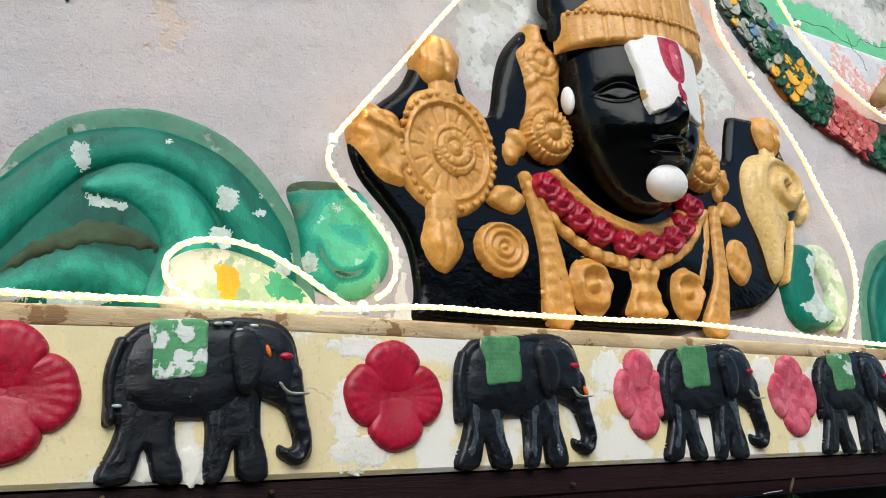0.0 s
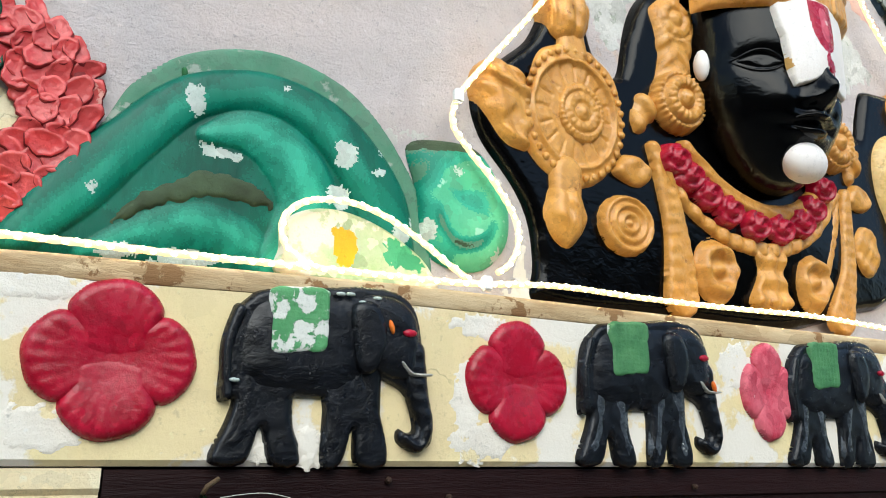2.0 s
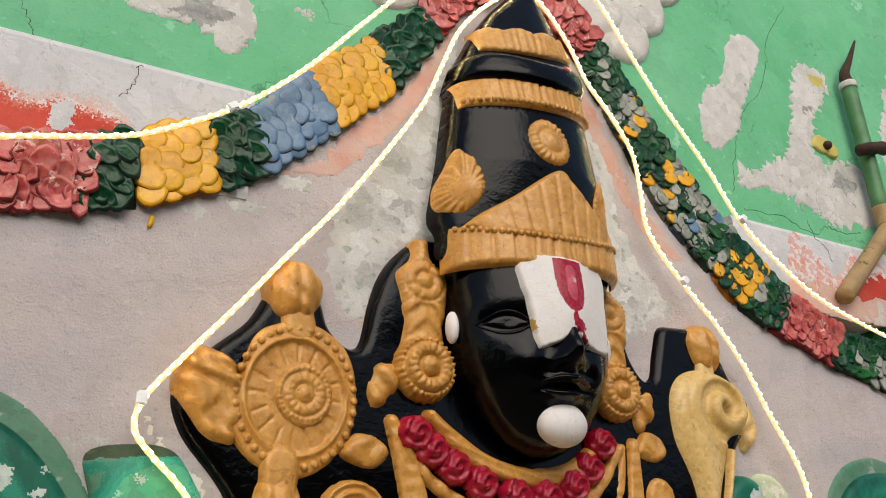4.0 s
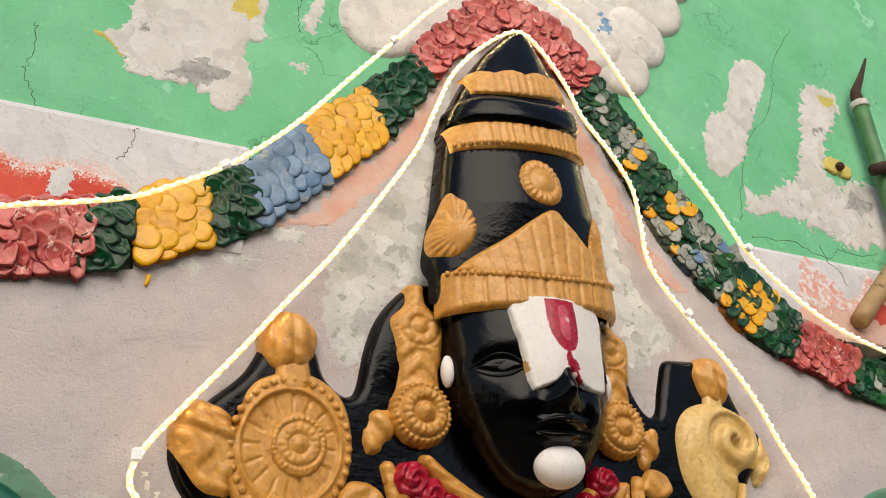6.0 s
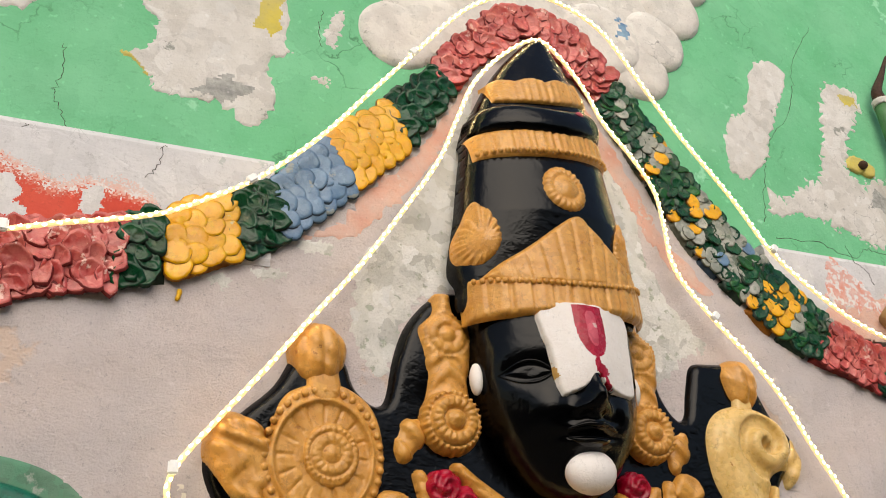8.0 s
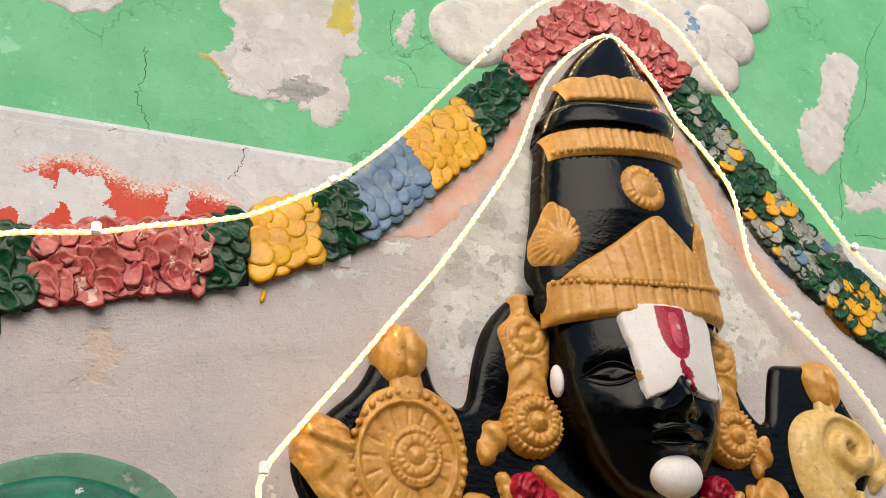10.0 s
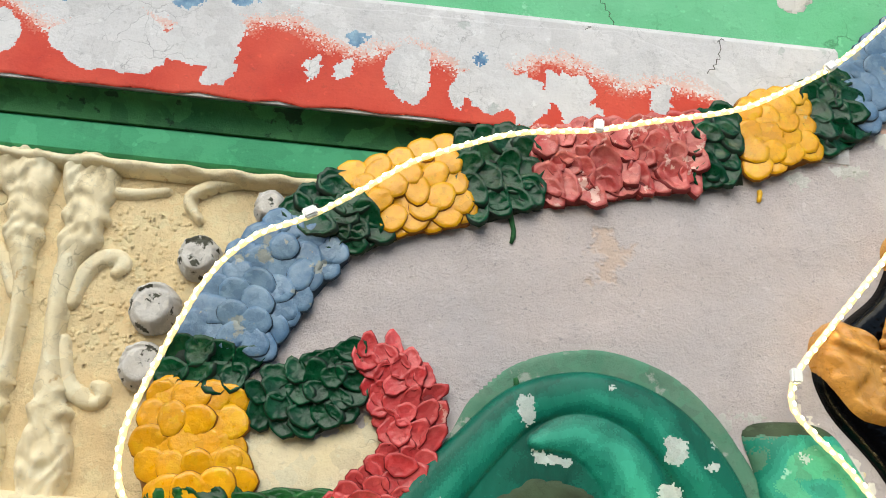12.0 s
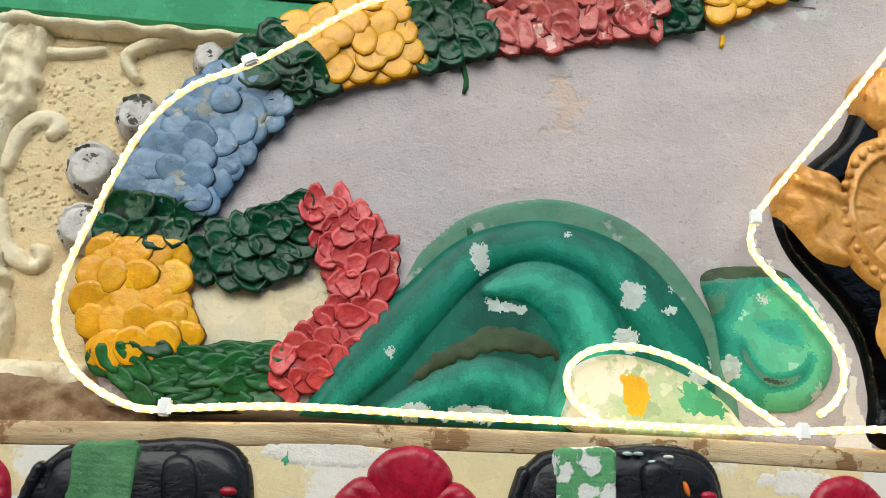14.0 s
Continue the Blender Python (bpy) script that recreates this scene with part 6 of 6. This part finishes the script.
carve("scroll", [(ribbon([(-1.12, 2.965), (-1.05, 2.965), (-0.985, 2.945)], [0.02, 0.024, 0.02], 8), 0.086, 0.022, 0.012, None)], "")
lump = lambda x, z: 0.008 * np.abs(np.sin(38 * x + 8 * np.sin(3 * x))) + 0.004 * np.sin(120 * z + 70 * x)
carve("border", [(np.array([(-4.0, 2.985), (-0.34, 2.99), (-0.34, 3.0215), (-4.0, 3.0215)]), 0.086, 0.035, 0.02, lump)], "lumpy cream border")
carve("border", [(np.array([(-4.0, 2.352), (-0.60, 2.352), (-0.60, 2.405), (-4.0, 2.41)]), 0.086, 0.035, 0.02, lump)], "lumpy cream border")
rng = random.Random(9)
dots = Sheet()
for i in range(220):
    x, z = rng.uniform(-0.80, -0.62), rng.uniform(2.62, 2.93)
    dots.ball(x, 0.086, z, 0.0055, 0.004, 0.0055, M_CREAMBG, 6)
part("stipple", dots, panel, "small raised dots on the plaster", kind="stuff")
# gilded figure ornament on the panel, seen only at its edge
s = Sheet()
s.relief(ribbon([(-1.30, 2.93), (-1.17, 2.90), (-1.10, 2.87), (-1.05, 2.84), (-1.085, 2.82)], [0.05, 0.05, 0.045, 0.035, 0.03], 8), M_BRONZE, 0.086, 0.05, 0.025, 0.005, bump=blobby(0.005, 90))
s.relief(ribbon([(-1.10, 2.86), (-1.085, 2.78), (-1.11, 2.70)], [0.05, 0.06, 0.05], 8), M_BRONZE, 0.086, 0.055, 0.025, 0.005, bump=blobby(0.005, 90))
s.relief(curve([(-1.25, 2.69), (-1.10, 2.69), (-1.03, 2.665), (-0.995, 2.64), (-1.03, 2.615), (-1.1, 2.60), (-1.25, 2.60)], True, 6), M_BRONZE, 0.086, 0.06, 0.03, 0.005, bump=blobby(0.006, 70))
s.relief(curve([(-1.30, 2.60), (-1.10, 2.595), (-0.995, 2.598), (-1.0, 2.54), (-1.04, 2.485), (-1.10, 2.45), (-1.3, 2.42)], True, 6), M_MAGENTA, 0.086, 0.045, 0.02, 0.005, bump=lines(0.3, 1, 60, 0.003))
s.relief(ring(-1.25, 2.76, 0.12, 0.14), M_BRONZE, 0.086, 0.06, 0.05, 0.006, bump=blobby(0.008, 60))
thing("gilded_panel_ornament", s, "brown-gold plaster ornament with a magenta cloth on the panel", "statue")

# ---------------------------------------------------------------- doorway dressing
def vine(pts, w):
    return Sheet().relief(ribbon(pts, w, 8), M_VINE, -0.029, 0.022, 0.012, 0.005)


art = tagged(new("painted_vine_relief"), "deep green vine with pink blossoms on the ochre panel", "wall relief")
for pts in ([(0.12, 1.99), (0.155, 1.95), (0.15, 1.90), (0.11, 1.86)], [(0.17, 1.86), (0.20, 1.93), (0.25, 1.955), (0.31, 1.93), (0.34, 1.86)], [(0.93, 1.85), (0.93, 1.905), (0.98, 1.92), (1.01, 1.89), (1.0, 1.84)], [(1.10, 1.85), (1.13, 1.915), (1.20, 1.925), (1.25, 1.88), (1.26, 1.84)], [(1.31, 1.84), (1.33, 1.91), (1.40, 1.915), (1.43, 1.86)], [(1.30, 1.94), (1.36, 1.985)], [(0.42, 1.90), (0.47, 1.91), (0.50, 1.85)]):
    part("stem", vine(pts, [0.024] * len(pts)), art)
for lx, lz, a in ((0.37, 1.935, -0.35), (1.06, 1.925, -0.3), (0.13, 1.93, 0.8), (0.86, 1.9, 0.2)):
    pts = [(lx + 0.05 * c * math.cos(a) - w * math.sin(a), lz + 0.05 * c * math.sin(a) + w * math.cos(a)) for c, w in ((-1, 0), (-0.4, 0.018), (0.4, 0.016), (1, 0), (0.4, -0.014), (-0.4, -0.016))]
    part("leaf", Sheet().relief(curve(pts, True, 5), M_VINE, -0.029, 0.02, 0.012, 0.005), art)
for bx, bz in ((0.285, 1.87), (0.46, 1.89), (0.975, 1.865), (1.19, 1.875), (1.37, 1.87), (0.08, 1.86)):
    s = Sheet().relief(ring(bx, bz, 0.032, 0.036, 5, 0.12), M_MARKWHITE, -0.029, 0.018, 0.015, 0.005)
    s.relief(ring(bx, bz, 0.02, 0.024, 5, 0.15), M_ROSE, -0.04, 0.016, 0.012, 0.004)
    part("blossom", s, art, "pink and white blossom")
for ex, fl in ((0.60, 1), (0.86, -1)):
    s = Sheet().relief(curve([(ex - 0.055, 1.80), (ex - 0.06, 1.93), (ex - 0.03, 1.965), (ex + 0.05, 1.968), (ex + 0.068, 1.92), (ex + 0.06, 1.80)], True, 5), M_ELE, -0.029, 0.035, 0.03, 0.004, bump=blobby(0.006, 190))
    if fl > 0:
        s.ball(ex + 0.03, -0.07, 1.955, 0.012, 0.008, 0.008, M_ORANGE, 8)
    thing("small_elephant_relief", s, "small black plaster elephant on the ochre panel", "statue", group="small elephants")
s = Sheet().relief(curve([(0.73, 1.985), (0.765, 1.96), (0.80, 1.90), (0.815, 1.80), (0.66, 1.80), (0.675, 1.88), (0.70, 1.96)], True, 5), M_SKINPINK, -0.029, 0.05, 0.04, 0.004, bump=blobby(0.005, 110))
s.ball(0.735, -0.082, 1.945, 0.007, 0.004, 0.02, M_CRIMSON, 8)
s.ball(0.735, -0.085, 1.895, 0.006, 0.005, 0.007, M_CRIMSON, 8)
thing("pink_seated_relief", s, "dusty pink plaster shape seated between small elephants", "statue")


def leaf_blade(length, width, seed):
    rng = np.random.default_rng(seed)
    n = 9
    v, f = [], []
    bend = rng.uniform(0.02, 0.06)
    for i in range(n):
        t = i / (n - 1)
        w = width * math.sin(math.pi * min(1, t * 0.96 + 0.03)) ** 0.75 / 2
        for c, dy in ((-1, 0.010), (-0.5, 0.004), (0, 0.0), (0.5, 0.004), (1, 0.010)):
            v.append((c * w, -bend * t * t - dy * (w / (width / 2)) + 0.002 * math.sin(9 * t + c), -length * t))
    for i in range(n - 1):
        for j in range(4):
            a = i * 5 + j
            f.append((a, a + 1, a + 6, a + 5))
    return Sheet().add(v, f, M_LEAF).mesh("leaf")


blades = [leaf_blade(0.17 + 0.02 * i, 0.026 + 0.004 * (i % 3), i) for i in range(5)]


def bunch(x, y, z, count, spread, label, seed, twig=0.05):
    rng = random.Random(seed)
    root = tagged(new("mango_leaf_bunch"), label, "leaf bunch", "leaf bunches of the door garland")
    part("twig", Sheet().tube(np.array([(x + 0.02, y, z + twig), (x + 0.005, y - 0.004, z + twig / 2), (x, y, z)]), [0.003, 0.0035, 0.003], M_TWIG, 6), root)
    for i in range(count):
        ob = new("leaf", rng.choice(blades))
        ob.parent = root
        tilt = spread * (2 * (i + 0.5) / count - 1) + rng.uniform(-6, 6)
        ob.matrix_basis = pose(x, y, z, rng.uniform(-16, 2), tilt, rng.uniform(-30, 30))
    return root


bunch(0.03, -0.125, 2.03, 11, 42, "thick bunch of dark green mango leaves hung on the lintel", 1, 0.02)
bunch(0.0, -0.115, 1.99, 6, 36, "drooping dark green mango leaves at the door jamb", 2, 0.02)
bunch(0.225, -0.12, 1.955, 4, 26, "dark green mango leaves hung from the door string", 3)
bunch(0.385, -0.12, 1.915, 4, 30, "dark green mango leaves hung from the door string", 4, 0.09)
bunch(0.60, -0.12, 1.885, 4, 60, "dark green mango leaves hung from the door string", 5, 0.04)
bunch(1.20, -0.12, 1.92, 5, 44, "dark green mango leaves hung from the door string", 6, 0.03)
bunch(1.50, -0.12, 1.985, 6, 50, "thick bunch of mango leaves at the end of the string", 7, 0.03)
st = curve([(0.05, -0.10, 2.02), (0.082, -0.105, 2.0), (0.218, -0.108, 1.955), (0.347, -0.108, 1.93), (0.447, -0.108, 1.90), (0.665, -0.108, 1.879), (0.917, -0.108, 1.881), (1.137, -0.106, 1.904), (1.393, -0.10, 1.978), (1.5, -0.10, 1.99)], False, 6)
thing("door_string", Sheet().tube(st, 0.0009, M_THREAD, 5), "white cotton string sagging under the lintel", "string")
st = curve([(0.06, -0.10, 2.025), (0.12, -0.112, 2.03), (0.19, -0.103, 2.012)], False, 6)
thing("loose_thread", Sheet().tube(st, 0.0007, M_THREAD, 5), "loose pale thread on the lintel", "string")
st = curve([(0.30, -0.1, 1.987), (0.6, -0.1, 1.982), (1.0, -0.1, 1.978), (1.6, -0.1, 1.984), (2.2, -0.1, 1.985)], False, 6)
thing("black_cable", Sheet().tube(st, 0.004, M_BLACK, 6), "black cable along the lower edge of the lintel", "cable")
for x, z in ((0.24, 2.01), (0.40, 2.02), (0.45, 2.008), (0.3, 2.045), (0.9, 2.03)):
    thing("nail", Sheet().ball(x, -0.1, z, 0.005, 0.008, 0.005, M_RUST, 8), "small rusty nail in the lintel", "nail", group="nails of the lintel")

# ---------------------------------------------------------------- pipe on the green wall
pole = tagged(new("green_pipe"), "green painted iron pipe with a rusty tip and bare lower length", "pipe")
a, b = np.array((2.79, 0.0, 4.09)), np.array((2.772, 0.0, 3.57))
part("tube", Sheet().tube(np.linspace(a, b, 12), 0.027, M_PIPE, 14), pole)
part("collar", Sheet().tube(np.linspace(a + (0, 0, 0.025), a, 4), 0.031, M_BARE, 14), pole, "bare pale collar")
part("elbow", Sheet().tube(curve([tuple(b + (0, 0, 0.02)), tuple(b + (0, -0.005, -0.03)), (2.755, -0.025, 3.515), (2.72, -0.035, 3.48)], False, 6), 0.032, M_OLDTAN, 14), pole, "worn brown elbow joint")
part("lower_tube", Sheet().tube(np.linspace((2.735, -0.035, 3.495), (2.40, -0.035, 3.19), 10), 0.027, M_OLDTAN, 14), pole, "bare tan lower length of pipe")
part("tip", Sheet().tube(curve([tuple(a + (0, 0, 0.02)), (2.79, 0.0, 4.16), (2.85, 0.0, 4.25), (2.92, 0.0, 4.36)], False, 6), list(np.linspace(0.026, 0.004, 19)), M_RUST, 10), pole, "rusty tapering tip")
part("clamp", Sheet().tube(np.array([(2.70, -0.03, 3.785), (2.74, -0.038, 3.80), (2.78, -0.04, 3.81), (2.82, -0.038, 3.825), (2.86, -0.02, 3.835)]), 0.022, M_RUST, 12), pole, "rusty clamp round the pipe")
br = tagged(new("pipe_bracket"), "yellowed iron bracket with a bolt on the green wall", "bracket")
part("plate", Sheet().relief(ragged([(2.565, 3.805), (2.665, 3.785), (2.685, 3.835), (2.595, 3.865)], 0.002, 3), M_OLDYELLOW, 0.051, 0.012, 0.006, 0.005), br)
part("bolt", Sheet().ball(2.62, 0.03, 3.82, 0.016, 0.016, 0.016, M_RUST, 10), br, "rusty bolt head")

# ---------------------------------------------------------------- lights on strings
def rope(pts, label, clips=(), r=0.0053, step=0.0135):
    """A clear sleeve with diodes inside, along (x, y, z) points."""
    root = tagged(new("rope_light"), label, "rope light")
    c = curve(pts, False, 10)
    d = np.concatenate([[0], np.cumsum(np.linalg.norm(np.diff(c, axis=0), axis=1))])
    u = np.arange(0, d[-1], 0.006)
    p = np.stack([np.interp(u, d, c[:, k]) for k in range(3)], 1)
    part("sleeve", Sheet().tube(p, r + 0.0006 * np.sin(np.arange(len(p)) * 1.9), M_SLEEVE, 8), root, "clear plastic sleeve lit from inside")
    bulbs = Sheet()
    for i, v in enumerate(np.arange(step / 2, d[-1], step)):
        q = [np.interp(v, d, c[:, k]) for k in range(3)]
        e = [np.interp(v + 0.003, d, c[:, k]) for k in range(3)]
        side = 0.0022 * (1 if i % 2 else -1)
        ang = math.atan2(e[2] - q[2], e[0] - q[0])
        bulbs.ball(q[0] - side * math.sin(ang), q[1] - 0.0042, q[2] + side * math.cos(ang), 0.0044, 0.0030, 0.0028, M_BULB, 6, ang)
    part("diode_strip", bulbs, root, "row of glowing warm white diodes", kind="stuff")
    for x, y, z, ang in clips:
        sh = Sheet().box(-0.009, 0.009, -0.008, 0.006, -0.0125, 0.0125, M_CLIP, 0.003)
        ob = part("clip", sh, root, "white plastic clip", smooth=False)
        ob.matrix_basis = pose(x, y, z, 0, ang, 0)
    return root


Y1 = -0.065
outer = [(-0.435, -0.08, 2.327), (-0.485, Y1, 2.329), (-0.544, Y1, 2.352), (-0.590, Y1, 2.390), (-0.615, Y1, 2.440), (-0.619, Y1, 2.50), (-0.603, Y1, 2.575), (-0.575, Y1, 2.67), (-0.548, Y1, 2.745), (-0.515, Y1, 2.80), (-0.468, Y1, 2.845), (-0.392, Y1, 2.885), (-0.31, Y1, 2.945), (-0.23, Y1, 3.008), (-0.135, Y1, 3.055), (-0.04, Y1, 3.09), (0.095, Y1, 3.112), (0.19, Y1, 3.140), (0.28, Y1, 3.163), (0.37, Y1, 3.192), (0.445, Y1, 3.235), (0.537, Y1, 3.297), (0.623, Y1, 3.376), (0.712, Y1, 3.476), (0.812, Y1, 3.608), (0.925, Y1, 3.755), (1.028, Y1, 3.892)]
rope(outer, "lit rope light running along the flower garland", [(-0.392, -0.075, 2.887, 60), (0.098, -0.075, 3.115, 0), (0.54, -0.075, 3.299, 50), (0.925, -0.075, 3.757, 40), (-0.437, -0.085, 2.330, 0)])
outer2 = [(1.028, Y1, 3.892), (1.12, Y1, 3.99), (1.275, Y1, 4.09), (1.42, Y1, 4.08), (1.53, Y1, 4.02), (1.592, Y1, 3.935), (1.65, Y1, 3.835), (1.737, Y1, 3.694), (1.825, Y1, 3.576), (1.895, Y1, 3.478), (1.975, Y1, 3.346), (2.083, Y1, 3.247), (2.23, Y1, 3.153), (2.42, Y1, 3.09), (2.6, Y1, 3.05)]
rope(outer2, "lit rope light arching over the crown and down the garland", [(1.98, -0.075, 3.345, 40)])
Y2 = -0.045
inner = [(0.52, -0.05, 2.385), (0.548, Y2, 2.405), (0.566, Y2, 2.44), (0.56, Y2, 2.49), (0.512, Y2, 2.555), (0.465, Y2, 2.60), (0.432, Y2, 2.645), (0.445, Y2, 2.70), (0.503, Y2, 2.778), (0.595, Y2, 2.893), (0.685, Y2, 3.012), (0.785, Y2, 3.140), (0.897, Y2, 3.307), (0.993, Y2, 3.465), (1.048, Y2, 3.597), (1.106, Y2, 3.728), (1.203, Y2, 3.85), (1.305, -0.06, 3.92), (1.386, Y2, 3.893), (1.455, Y2, 3.79), (1.50, Y2, 3.685), (1.574, Y2, 3.588), (1.628, Y2, 3.488), (1.638, Y2, 3.382), (1.645, Y2, 3.25), (1.732, Y2, 3.125), (1.83, Y2, 3.02), (1.905, Y2, 2.915), (1.96, Y2, 2.80), (2.02, Y2, 2.69), (2.045, Y2, 2.60), (2.03, Y2, 2.50), (1.985, Y2, 2.42), (1.93, -0.06, 2.36)]
rope(inner, "lit rope light outlining the crowned figure", [(0.437, -0.055, 2.692, 0), (1.735, -0.055, 3.123, 45)])
Y3 = -0.085
base_line = [(-0.435, Y3, 2.328), (-0.262, Y3, 2.342), (-0.034, Y3, 2.344), (0.143, Y3, 2.347), (0.30, Y3, 2.349), (0.44, Y3, 2.352), (0.62, Y3, 2.366), (0.81, Y3, 2.364), (1.05, Y3, 2.366), (1.29, Y3, 2.371), (1.60, Y3, 2.362), (1.93, Y3, 2.352), (2.3, Y3, 2.345), (2.8, Y3, 2.343)]
rope(base_line, "lit rope light lying along the frieze ledge", [(0.47, -0.095, 2.353, 0)])
rope([(0.18, -0.07, 2.352), (0.15, -0.055, 2.375), (0.136, -0.052, 2.40), (0.14, -0.052, 2.432), (0.174, -0.052, 2.459), (0.231, -0.052, 2.468), (0.292, -0.052, 2.458), (0.353, -0.054, 2.43), (0.412, -0.06, 2.39), (0.45, -0.07, 2.362)], "lit rope light looped round the oval motif")
